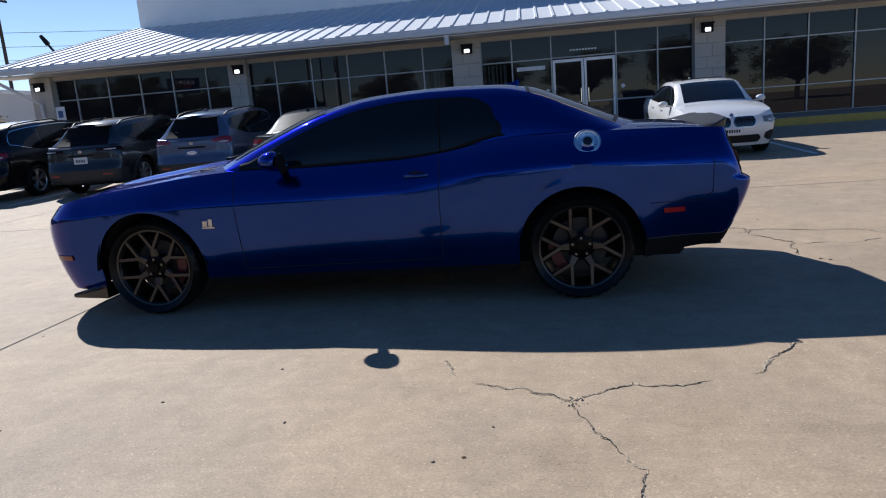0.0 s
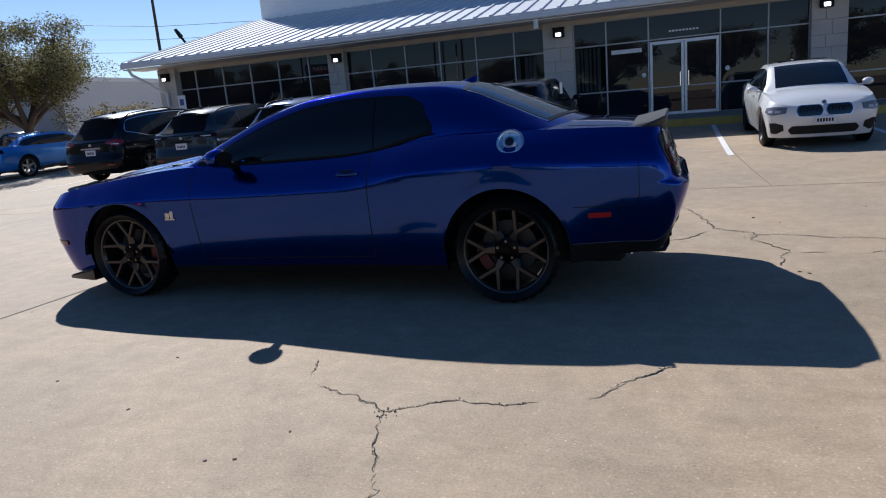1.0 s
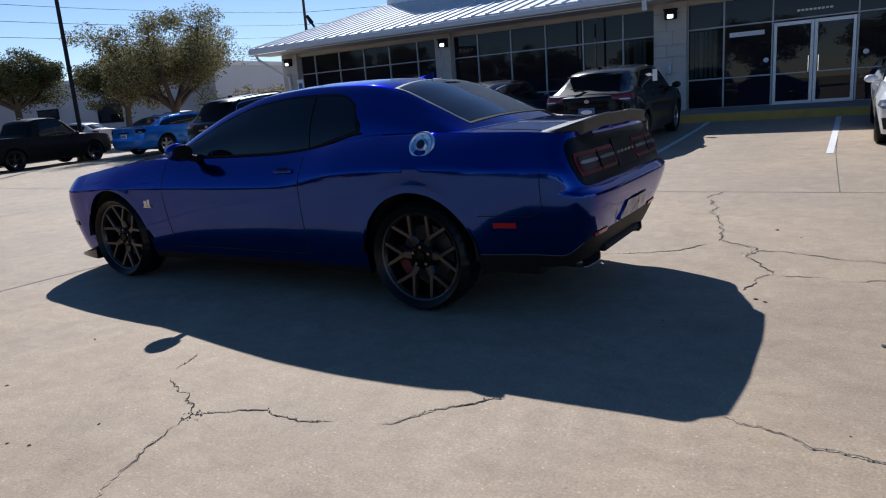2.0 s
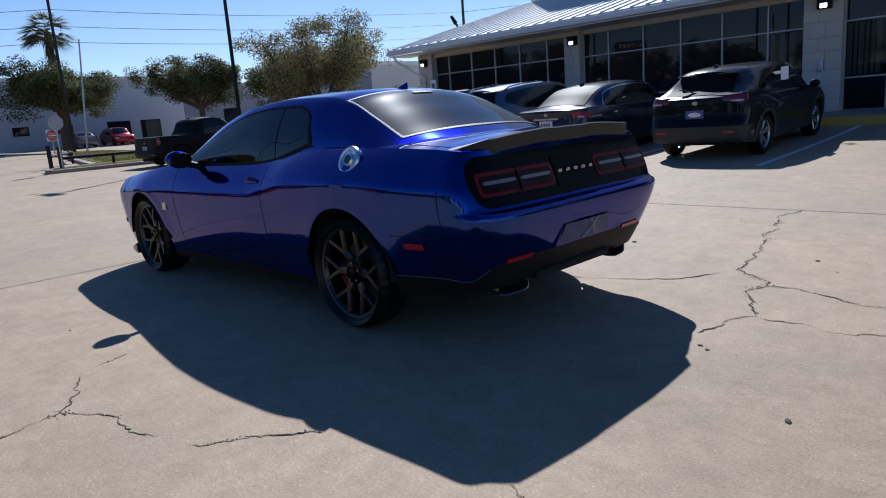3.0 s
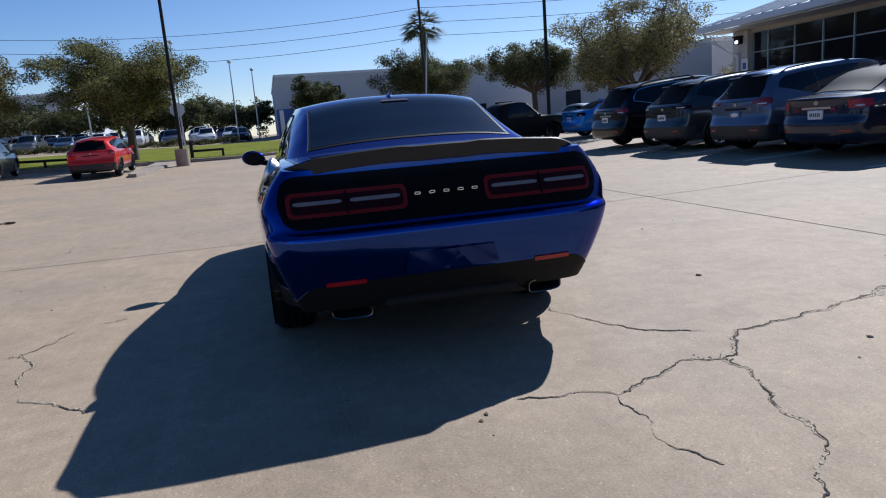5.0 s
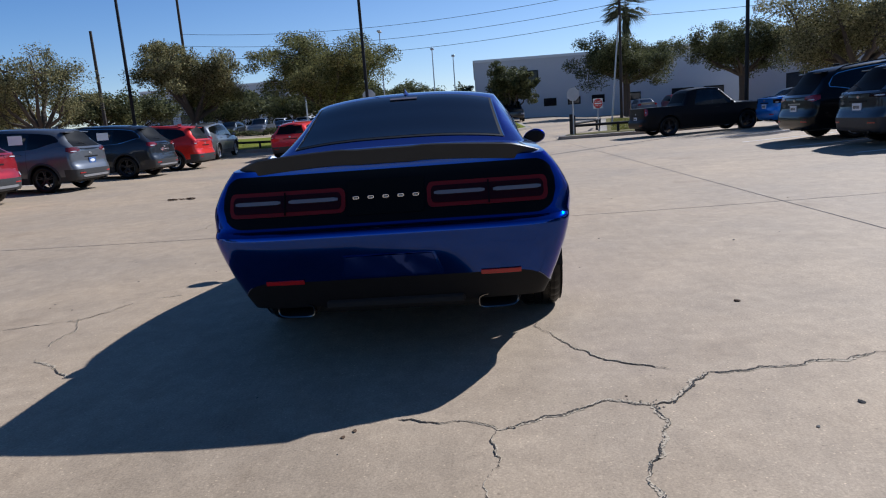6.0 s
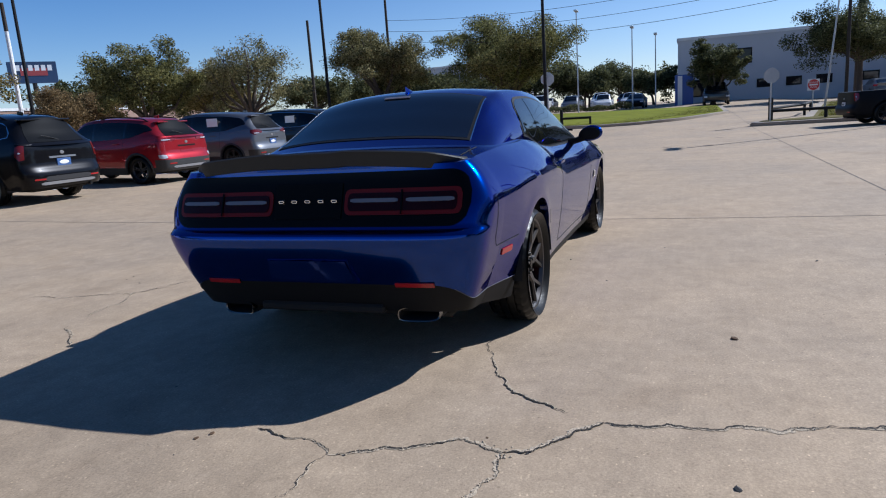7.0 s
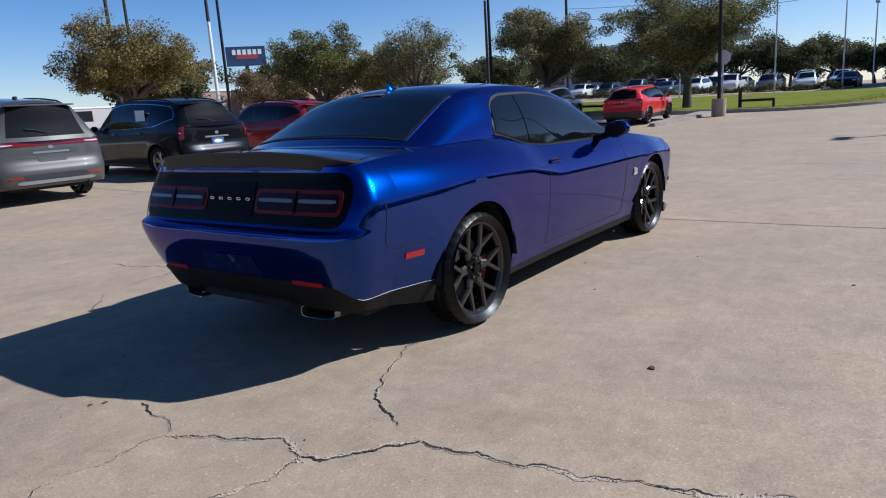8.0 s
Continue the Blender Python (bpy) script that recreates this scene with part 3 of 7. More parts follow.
def rim_mesh(r, w, kind, mat):
    """The wheel's face looks along -y."""
    h = w / 2
    prof = [(r - 0.035, h * 0.9), (r - 0.02, 0.0), (r - 0.03, -h * 0.55), (r - 0.018, -h * 0.72), (r, -h * 0.78), (r + 0.004, -h * 0.70), (r + 0.002, -h * 0.5)]
    v, f = lathe(prof, 48)
    bm = bmesh.new()
    vs = [bm.verts.new(p) for p in v]
    for q in f:
        bm.faces.new([vs[i] for i in q])
    face, mid = -h * 0.66, -h * 0.52
    P = lambda rad, deg: (rad * math.cos(radians(deg)), rad * math.sin(radians(deg)))
    if kind == "mesh6":
        for k in range(6):
            a = 60 * k
            apex = P(r * 0.46, a)
            bar(bm, P(r * 0.14, a), apex, 0.040, 0.026, mid + 0.012, mid - 0.004, 0.035)
            for sg in (-1, 1):
                bar(bm, apex, P(r * 0.985, a + sg * 17), 0.0165, 0.0145, mid - 0.004, face - 0.004, 0.04)
    elif kind.startswith("split"):
        num = int(kind[5:])
        for k in range(num):
            a = 360 / num * k + 90
            for sg in (-1, 1):
                bar(bm, P(r * 0.2, a + sg * 10), P(r * 0.97, a + sg * 9), 0.020, 0.014, mid + 0.01, face, 0.035)
    else:
        num = int(kind[5:])
        for k in range(num):
            a = 360 / num * k + 90
            bar(bm, P(r * 0.15, a), P(r * 0.97, a), 0.045, 0.030, mid + 0.01, face, 0.04)
    hub, hf = lathe([(0.0, mid + 0.022), (0.03, mid + 0.02), (0.034, mid + 0.028), (r * 0.30, mid + 0.022), (r * 0.33, mid + 0.05), (0.0, mid + 0.06)], 30)
    o = len(bm.verts)
    vs = [bm.verts.new(p) for p in hub]
    for q in hf:
        try:
            bm.faces.new([vs[i] for i in q])
        except ValueError:
            pass
    bmesh.ops.remove_doubles(bm, verts=bm.verts, dist=0.0003)
    bmesh.ops.recalc_face_normals(bm, faces=bm.faces)
    me = bpy.data.meshes.new("rim")
    bm.to_mesh(me)
    bm.free()
    me.materials.append(mat)
    me.shade_smooth()
    me.set_sharp_from_angle(angle=radians(30))
    return me


def add_wheels(car, s, kind, rimmat, r, rim, w, caliper=None, label="", turn=0):
    key = (kind, rimmat.name, r, rim, w)
    if key not in WHEELS:
        WHEELS[key] = tyre_mesh(r, rim, w), rim_mesh(rim, w, kind, rimmat)
    tyre, rimm = WHEELS[key]
    for xc in s.axles:
        for sg in (-1, 1):
            m = Matrix.Translation((xc, sg * (s.P(xc) - w / 2 - 0.02), s.hub)) @ pose(0, 0, 0, 0, 0, 0 if sg < 0 else 180)
            wheel = part("wheel", tyre, None, car, m=m)
            wheel.name = "wheel"
            part("rim", rimm, None, wheel, label, m=pose(0, 0, 0, 0, (30 if xc < 0 else 0) + turn, 0))
            if caliper:
                v, f = lathe([(0.0, 0.02), (rim * 0.64, 0.02), (rim * 0.64, 0.045), (0.0, 0.045)], 36)
                part("brake_disc", mesh_of("brake_disc", v, f, DISC), None, wheel, "grey slotted steel brake disc")
                bm = bmesh.new()
                ang = 200 if xc > 0 else -20
                for a0 in range(-32, 32, 8):
                    for (ra, rb, ya, yb) in ((rim * 0.50, rim * 0.74, -0.012, 0.06),):
                        pts = []
                        for aa in (a0, a0 + 8):
                            for rr in (ra, rb):
                                for yy in (ya, yb):
                                    q = radians(ang + aa if sg < 0 else 180 - (ang + aa))
                                    pts.append(bm.verts.new((rr * math.cos(q), yy, rr * math.sin(q))))
                        bmesh.ops.convex_hull(bm, input=pts)
                bmesh.ops.recalc_face_normals(bm, faces=bm.faces)
                part("caliper", bm, caliper, wheel, "red painted brake caliper")
                hv, hf = lathe([(0.0, -w * 0.26 + 0.004), (0.074, -w * 0.26 + 0.004), (0.086, -w * 0.26 + 0.010), (0.094, -w * 0.26 + 0.03)], 30)
                part("hub", mesh_of("hub", hv, hf, TAILBLACK, 30), None, wheel, "gloss black wheel hub")
                cap, cf = lathe([(0, -w * 0.26 - 0.012), (0.028, -w * 0.26 - 0.01), (0.032, -w * 0.26 + 0.01)], 20)
                part("centre_cap", mesh_of("centre_cap", cap, cf, TAILBLACK), None, wheel)
                for k in range(5):
                    q = radians(72 * k + 90)
                    bm = bmesh.new()
                    bmesh.ops.create_cone(bm, cap_ends=True, segments=6, radius1=0.011, radius2=0.009, depth=0.03, matrix=Matrix.Translation((0.057 * math.cos(q), -w * 0.26 + 0.004, 0.057 * math.sin(q))) @ pose(0, 0, 0, 90))
                    part("lug_nut", bm, STEEL, wheel)


def add_underbody(car, s, z0=0.2):
    a, b = s.xf[1][1] + 0.25, s.xr[1][1] - 0.25
    wb = s.P(0) - 0.3
    bm = joined(box(a, -wb, z0, b, wb, 0.62, 0.03), box(s.axles[0] + s.arch + 0.02, -s.P(0) + 0.1, z0 - 0.005, s.axles[1] - s.arch - 0.02, s.P(0) - 0.1, 0.5, 0.03))
    for xc in s.axles:
        for sg in (-1, 1):
            vs = []
            ys = sorted((sg * (s.P(xc) - 0.03 - 0.0), sg * (s.P(xc) - 0.36)))
            for k in range(13):
                q = radians(180 * k / 12)
                R = s.arch + 0.012
                vs.append([bm.verts.new((xc + R * math.cos(q), y, s.hub + R * math.sin(q))) for y in ys])
            for p, q in zip(vs, vs[1:]):
                bm.faces.new((p[0], q[0], q[1], p[1]))
    part("underbody", bm, UNDER, car)


# ---- the blue coupe ----
def bonnet_scoop(x, y):
    """A raised middle with a broad power dome on the bonnet."""
    if x > -0.9:
        return 0.0
    u = smooth(0.46, 0.36, abs(y)) * smooth(-2.25, -1.75, x)
    return 0.022 * u


COUPE = Shape(
    zs=[(-2.47, 0.72), (-2.3, 0.79), (-2.0, 0.845), (-1.43, 0.915), (-1.1, 0.95), (-0.8, 0.965), (-0.3, 0.955), (0.3, 0.965), (0.6, 0.99), (0.9, 1.04), (1.2, 1.065), (1.7, 1.06), (2.2, 1.045), (2.5, 1.03)],
    plan=[(-2.2, 0.89), (-1.8, 0.925), (-1.4, 0.945), (-0.9, 0.938), (0.0, 0.928), (0.5, 0.93), (0.9, 0.943), (1.4, 0.956), (1.8, 0.95), (2.2, 0.925)],
    crease=[(-2.4, 0.66), (-1.6, 0.74), (0.35, 0.76), (0.9, 0.85), (1.5, 0.87), (2.3, 0.83)],
    xf=[(0.16, -2.36), (0.3, -2.42), (0.55, -2.47), (0.66, -2.46), (0.76, -2.38), (0.85, -2.3)],
    xr=[(0.22, 2.34), (0.32, 2.42), (0.44, 2.475), (0.55, 2.520), (0.63, 2.547), (0.69, 2.56), (0.712, 2.555), (0.726, 2.532), (0.738, 2.508), (0.77, 2.494), (0.97, 2.422), (1.0, 2.417), (1.05, 2.415)],
    bottom=[(-2.45, 0.2), (-2.0, 0.19), (-1.0, 0.19), (1.0, 0.2), (1.9, 0.25), (2.2, 0.29), (2.5, 0.31)],
    crown=[(-2.47, 0.0), (-2.2, 0.035), (-1.2, 0.055), (-0.8, 0.06), (1.5, 0.05), (2.0, 0.045), (2.5, 0.02)],
    edge=[(-0.98, 0.72, 0.955), (-0.55, 0.68, 1.15), (-0.2, 0.645, 1.285), (0.15, 0.625, 1.362), (0.55, 0.615, 1.385), (0.95, 0.60, 1.375), (1.2, 0.59, 1.33), (1.45, 0.61, 1.225), (1.7, 0.64, 1.11), (1.88, 0.67, 1.04)],
    centre=[(-1.16, 0, 1.0), (-0.72, 0, 1.19), (-0.30, 0, 1.345), (0.1, 0, 1.415), (0.55, 0, 1.435), (0.95, 0, 1.425), (1.19, 0, 1.39), (1.47, 0, 1.28), (1.78, 0, 1.15), (2.02, 0, 1.075)],
    axles=(-1.473, 1.473), hub=0.338, arch=0.396, flare=0.006, low=[(-2.2, 0.085), (1.7, 0.085), (2.17, 0.20)], high=[(-2.2, 0.10), (-0.9, 0.115), (0.3, 0.115), (0.9, 0.15), (1.3, 0.172), (1.8, 0.155), (2.3, 0.12)], nf=2.7, nr=6.4, fc=-1.92, rc=2.17, hump=bonnet_scoop)


def build_coupe():
    s = COUPE
    car = tagged(new("coupe_car"), "dark metallic blue two-door muscle coupe parked on concrete", "car")

    def drop(deg):
        """How far the valance's upper edge has fallen towards the side, 0 to 1."""
        return smooth(22, 78, deg)

    def kinds(x, y, z):
        side = 1 if x <= s.rc else drop(math.degrees(math.asin(min(1, (y / s.width(s.rc, z)) ** (s.nr / 2)))))
        if z < 0.462 - 0.092 * side and x > 1.84:
            return "rear_valance"
        if z < 0.246 and -1.08 < x < 1.08:
            return "sill"
        return "body"

    def rows(q):
        k = drop(q[1]) if q[0] == "r" else 1.0
        low = [0.2, 0.245, 0.292, 0.34 - 0.02 * k, 0.41 - 0.065 * k, 0.462 - 0.092 * k, 0.485 - 0.08 * k, 0.53 - 0.05 * k]
        return low + upper

    upper = [0.57, 0.6, 0.65, 0.685, 0.7, 0.712, 0.72, 0.728, 0.736, 0.745, 0.76, 0.78, 0.82, 0.85, 0.87, 0.9, 0.94, 0.97, 0.985, 1.0, 1.02, 1.035]
    for k, (v, f) in shell(s, rows, kinds, 0.06, 14).items():
        part(k, mesh_of(k, v, f, BLUE if k == "body" else SATIN, 28), None, car, "" if k == "body" else "satin black lower trim")
    v, f = greenhouse(s, 60, 8, 12)
    part("roof", mesh_of("roof", v, f, BLUE, 50), None, car)
    # screens
    v, f = screen_patch(s, 0.035, 0.225, 0.10, 0.004)
    part("windscreen", thick(v, f, TINT, "windscreen"), None, car, "dark tinted windscreen")
    v, f = screen_patch(s, 0.654, 0.905, 0.03, 0.003, 12, 16)
    part("window_trim", thick(v, f, SATIN, "window_trim", 0.003), None, car, "black rear window surround")
    v, f = screen_patch(s, 0.664, 0.893, 0.055, 0.0042, 12, 16)
    part("rear_window", thick(v, f, REARGLASS, "rear_window", 0.003), None, car, "dark tinted sloping rear window")
    v, f = screen_patch(s, 0.69, 0.702, 0.85, 0.0105, 3, 6)
    part("brake_light", thick(v, f, plain("dim_lens", (0.12, 0.10, 0.11), 0.2), "brake_light", 0.003), None, car, "small unlit high brake light")
    # chrome strips added to show the glint on the glass edges
    for sg in (-1, 1):
        line = []
        for i in range(25):
            t = 0.668 + 0.235 * i / 24
            line.append([(p[0] + 0.002, sg * abs(p[1]), p[2] + 0.004) for p in (top_skin(s, t, 0.018 + 0.005 * k) for k in range(3))])
        v, f = patch(line)
        part("window_moulding", thick(v, f, CHROME, "window_moulding", 0.004), None, car, "thin chrome strip added for the edge glint of the rear window")
    low = curve_of([(-0.75, 0.985), (-0.6, 0.975), (0.3, 0.985), (0.58, 1.005), (0.8, 1.055), (0.98, 1.10)])
    top = curve_of([(-0.75, 0.99), (-0.5, 1.105), (-0.2, 1.225), (0.1, 1.30), (0.45, 1.33), (0.75, 1.325), (0.86, 1.30), (0.935, 1.25), (0.98, 1.12)])
    for sg in (-1, 1):
        lo2, hi2 = (lambda x: low(x) - 0.016), (lambda x: top(x) + 0.016)
        v, f = window_patch(s, -0.79, 1.0, lo2, hi2, sg, 0.003, 26)
        part("window_trim", thick(v, f, SATIN, "window_trim", 0.003), None, car, "black side window surround")
        v, f = window_patch(s, -0.74, 0.59, low, top, sg, 0.008, 22)
        part("door_window", thick(v, f, TINT, "door_window", 0.005), None, car, "dark tinted frameless door window")
        v, f = window_patch(s, 0.60, 0.98, low, top, sg, 0.007, 14)
        part("quarter_window", thick(v, f, TINT, "quarter_window", 0.005), None, car, "dark tinted rear quarter window")
        v, f = patch([[(x, sg * (side_y(s, x, low(x) - 0.02)[0] + o), low(x) - 0.02 + dz) for o, dz in ((0.002, -0.006), (0.009, 0.0), (0.002, 0.006))] for x in [-0.78 + 1.8 * i / 24 for i in range(25)]])
        part("belt_moulding", thick(v, f, SATIN, "belt_moulding", 0.003), None, car)
        # door shut lines, fuel flap side, panel joints
        for (x0, z0, x1, z1) in ((-0.79, 0.3, -0.81, 0.95), (0.575, 0.31, 0.59, 0.985), (-0.78, 0.3, 0.575, 0.305)):
            rows_ = []
            for i in range(15):
                u = i / 14
                x, z = x0 + (x1 - x0) * u, z0 + (z1 - z0) * u
                hx, hz = (0.0025, 0) if abs(x1 - x0) < 0.1 else (0, 0.003)
                rows_.append([(x - hx, sg * (s.width(x - hx, z - hz) + 0.0012), z - hz), (x + hx, sg * (s.width(x + hx, z + hz) + 0.0012), z + hz)])
            v, f = patch(rows_)
            part("shut_line", thick(v, f, UNDER, "shut_line", 0.001), None, car)
        rows_ = []
        for i in range(22):
            u = i / 21
            x = 1.9 + 0.38 * min(1, u * 1.6) if u < 0.62 else 2.277
            z = 0.60 if u < 0.5 else 0.60 + 0.05 * ((u - 0.5) / 0.12) ** 2 if u < 0.62 else 0.65 + 0.2 * (u - 0.62) / 0.38
            w = s.at(("m", x), z)[1] if x <= s.rc else next(yy for a in [90 - k * 0.5 for k in range(120)] for xx, yy in [s.at(("r", a), z)] if xx >= x)
            d = (0, 0.0018) if u < 0.6 else (0.0018, 0)
            rows_.append([(x - d[0], sg * (w + 0.0015), z - d[1]), (x + d[0], sg * (w + 0.0015), z + d[1])])
        v, f = patch(rows_)
        part("shut_line", thick(v, f, UNDER, "shut_line", 0.001), None, car, "bumper joint")
        # door handle
        y = s.width(0.44, 0.865)
        bm = joined(box(0.36, sg * (y - 0.004), 0.852, 0.52, sg * (y + 0.020), 0.876, 0.009, 3))
        part("door_handle", bm, BLUE, car)
        # flat black disc paints the shade of the hollow behind the handle
        v, f = patch([[(0.44 + r * 0.075 * math.cos(a), sg * (s.width(0.44, 0.862) + 0.0015), 0.858 + r * 0.032 * math.sin(a)) for r in (0.0, 1.0)] for a in [i * math.pi / 10 for i in range(21)]])
        part("handle_hollow_shade", thick(v, f, UNDER, "handle_hollow_shade", 0.001), None, car)
        # mirror
        bm = bmesh.new()
        bmesh.ops.create_uvsphere(bm, u_segments=20, v_segments=12, radius=1)
        for q in bm.verts:
            x, yy, z = q.co
            if x > 0:
                x *= 0.35
            q.co = (x * 0.11, yy * 0.10 * (1 - 0.12 * z), z * 0.066 + 0.01 * yy)
        mirror = part("mirror", bm, BLUE, car, m=Matrix.Translation((-0.46, sg * 0.985, 1.02)) @ (pose(0, 0, 0, 0, 0, 0) if sg > 0 else Matrix.Diagonal((1, -1, 1, 1))))
        bm = bmesh.new()
        bmesh.ops.create_uvsphere(bm, u_segments=18, v_segments=8, radius=1)
        for q in bm.verts:
            q.co = (q.co.x * 0.006, q.co.y * 0.086, q.co.z * 0.053)
        part("mirror_glass", bm, SATIN, mirror, m=Matrix.Translation((0.037, 0, 0)))
        part("mirror_arm", tube([(-0.47, sg * 0.8, 0.955), (-0.465, sg * 0.86, 0.965), (-0.46, sg * 0.94, 0.99)], [0.035, 0.026, 0.03], 10), SATIN, car)
        # lamps, badge, fuel cap
        v, f = side_patch(s, 1.985, 2.115, 0.532, 0.563, sg, 0.006, 8, 2)
        part("side_marker", thick(v, f, REDLENS, "side_marker", 0.006), None, car, "red side marker lamp")
        v, f = corner_patch(s, 60, 79, 0.415, 0.45, sg, 0.005, False)
        part("side_marker", thick(v, f, plain("marker_lens", (0.17, 0.02, 0.016), 0.2, coat=0.4), "side_marker", 0.005), None, car, "small front side marker lamp")
        yb = sg * (s.width(-1.0, 0.63) + 0.004)
        bm = joined(box(-1.045, yb - 0.003, 0.6, -0.955, yb + 0.003, 0.612, 0.002), box(-1.04, yb - 0.003, 0.612, -1.005, yb + 0.004, 0.655, 0.004), box(-0.998, yb - 0.003, 0.612, -0.97, yb + 0.004, 0.665, 0.004))
        part("fender_badge", bm, plain("pale_badge_metal", (0.66, 0.60, 0.52), 0.3, 0.7), car, "small pale metal fender badge")
        if sg < 0:
            pv, pf = lathe([(0.0, -0.016), (0.032, -0.018), (0.038, -0.008), (0.042, -0.006), (0.066, -0.012), (0.07, -0.016), (0.08, -0.014), (0.086, 0.0), (0.08, 0.03)], 40)
            m = Matrix.Translation((1.534, -(s.width(1.534, 1.0) + 0.003), 1.0)) @ pose(0, 0, 0, -26, 0, 0)
            cap = part("fuel_cap", mesh_of("fuel_cap", pv, pf, plain("brushed_cap", (0.70, 0.72, 0.75), 0.32, 1.0, vary=0.05), 25), None, car, "round polished metal fuel filler cap", m=m)
            pv, pf = lathe([(0.0, -0.0205), (0.027, -0.0195), (0.03, -0.014)], 24)
            part("cap_centre", mesh_of("cap_centre", pv, pf, GLOSSBLACK), None, cap, "black centre of the fuel cap")
            for k in range(6):
                q = radians(60 * k + 30)
                bm = bmesh.new()
                bmesh.ops.create_cone(bm, cap_ends=True, segments=8, radius1=0.004, radius2=0.003, depth=0.006, matrix=Matrix.Translation((0.054 * math.cos(q), -0.011, 0.054 * math.sin(q))) @ pose(0, 0, 0, 90))
                part("bolt", bm, STEEL, cap)
        # splitter end and exhaust
        bm = box(-2.15, sg * 0.70, 0.135, -1.83, sg * 0.915, 0.235, 0.018, 2)
        for q in bm.verts:
            front = smooth(-1.95, -2.15, q.co.x)
            q.co.y *= 1 - 0.07 * front
            if q.co.z > 0.19:
                q.co.z -= 0.065 * front
        part("splitter", bm, GLOSSBLACK, car, "dark chin spoiler end ahead of the wheel")
        ey, ez = sg * 0.53, 0.295
        bm = bmesh.new()
        rings = []
        for (x, hw, hh) in [(2.2, 0.088, 0.026), (2.415, 0.098, 0.032), (2.418, 0.103, 0.037), (2.38, 0.106, 0.040), (2.15, 0.10, 0.036)]:
            ring = []
            for k in range(24):
                a = 2 * math.pi * k / 24
                ca, sa = math.cos(a), math.sin(a)
                ring.append(bm.verts.new((x - 0.02 * (sg * ca), ey + hw * math.copysign(abs(ca) ** 0.55, ca), ez + hh * math.copysign(abs(sa) ** 0.55, sa))))
            rings.append(ring)
        for r0, r1 in zip(rings, rings[1:]):
            for k in range(24):
                bm.faces.new((r0[k], r0[(k + 1) % 24], r1[(k + 1) % 24], r1[k]))
        bm.faces.new(rings[0])
        for q in bm.faces:
            if q.calc_center_median().x < 2.34 and abs(q.calc_center_median().z - ez) < 0.033:
                q.material_index = 1
        bmesh.ops.recalc_face_normals(bm, faces=bm.faces)
        ex = part("exhaust_tip", bm, TIPSTEEL, car, "wide rectangular dark chrome exhaust tip")
        ex.data.materials.append(UNDER)
        v, f = end_patch(s, sg * 0.45, sg * 0.65, 0.450, 0.473, 0.007, True, 10, 2)
        part("reflector", thick(v, f, REDLENS, "reflector", 0.005), None, car, "thin red rear reflector")
        # grey tube stands in for the highlight along the bumper joint
        edge = [s.at(("m", 1.885 + 0.285 * i / 6), 0.372) + (0.372,) for i in range(6)]
        edge += [s.at(("r", a), 0.464 - 0.092 * drop(a)) + (0.464 - 0.092 * drop(a),) for a in range(90, 38, -4)]
        part("valance_glint", tube([(x, sg * (y + 0.001), z) for x, y, z in edge], 0.0022, 6), plain("glint_grey", (0.09, 0.09, 0.10), 0.35), car, "thin grey line standing in for the highlight on the lower bumper joint")
        # tail lamps
        y0, y1 = sg * 0.205, sg * 0.80
        v, f = end_patch(s, y0, y1, 0.805, 0.925, 0.008, True, 90, 6, 0.03)
        lamp = part("tail_light", thick(v, f, RIMRED, "tail_light", 0.012), None, car, "smoked tail light with a red rim")
        v, f = end_patch(s, y0 + sg * 0.02, y1 - sg * 0.02, 0.824, 0.906, 0.0125, True, 90, 6, 0.022)
        part("lamp_lens", thick(v, f, DARKRED, "lamp_lens", 0.008), None, lamp, "smoked dark red lens")
        for a, b in ((0.03, 0.505), (0.52, 0.97)):
            p0, p1 = y0 + (y1 - y0) * (a + 0.03), y0 + (y1 - y0) * (b - 0.025)
            v, f = end_patch(s, p0, p1, 0.864, 0.882, 0.018, True, 12, 2, 0.004)
            part("light_bar", thick(v, f, plain("dim_clear_lens", (0.13, 0.135, 0.155), 0.15, coat=0.3), "light_bar", 0.006), None, lamp, "clear unlit light bar")
        v, f = end_patch(s, y0 + (y1 - y0) * 0.506, y0 + (y1 - y0) * 0.518, 0.81, 0.92, 0.018, True, 2, 4)
        part("lamp_divider", thick(v, f, TAILBLACK, "lamp_divider", 0.004), None, lamp, "dark joint of the tail light")
    # tail panel and plate recess
    v, f = end_patch(s, -0.84, 0.84, 0.75, 1.004, 0.003, True, 90, 12, 0.10)
    part("tail_panel", thick(v, f, TAILBLACK, "tail_panel", 0.004), None, car, "gloss black panel between the tail lights")
    v, f = end_patch(s, -0.19, 0.19, 0.79, 0.955, 0.0085, True, 10, 4)
    part("badge_panel", thick(v, f, plain("badge_black", (0.0035, 0.004, 0.0042), 0.3, spec=0.06), "badge_panel", 0.004), None, car, "satin black badge panel")
    for k in range(5):
        y = -0.15 + 0.3 * k / 4
        bm = joined(box(s.rear(y, 0.872) + 0.012, y - 0.016, 0.864, s.rear(y, 0.872) + 0.018, y + 0.016, 0.869, 0.001), box(s.rear(y, 0.872) + 0.012, y - 0.016, 0.875, s.rear(y, 0.872) + 0.018, y + 0.016, 0.880, 0.001), box(s.rear(y, 0.872) + 0.012, y - 0.016, 0.864, s.rear(y, 0.872) + 0.018, y - 0.011, 0.880, 0.001), box(s.rear(y, 0.872) + 0.012, y + 0.011, 0.864, s.rear(y, 0.872) + 0.018, y + 0.016, 0.880, 0.001))
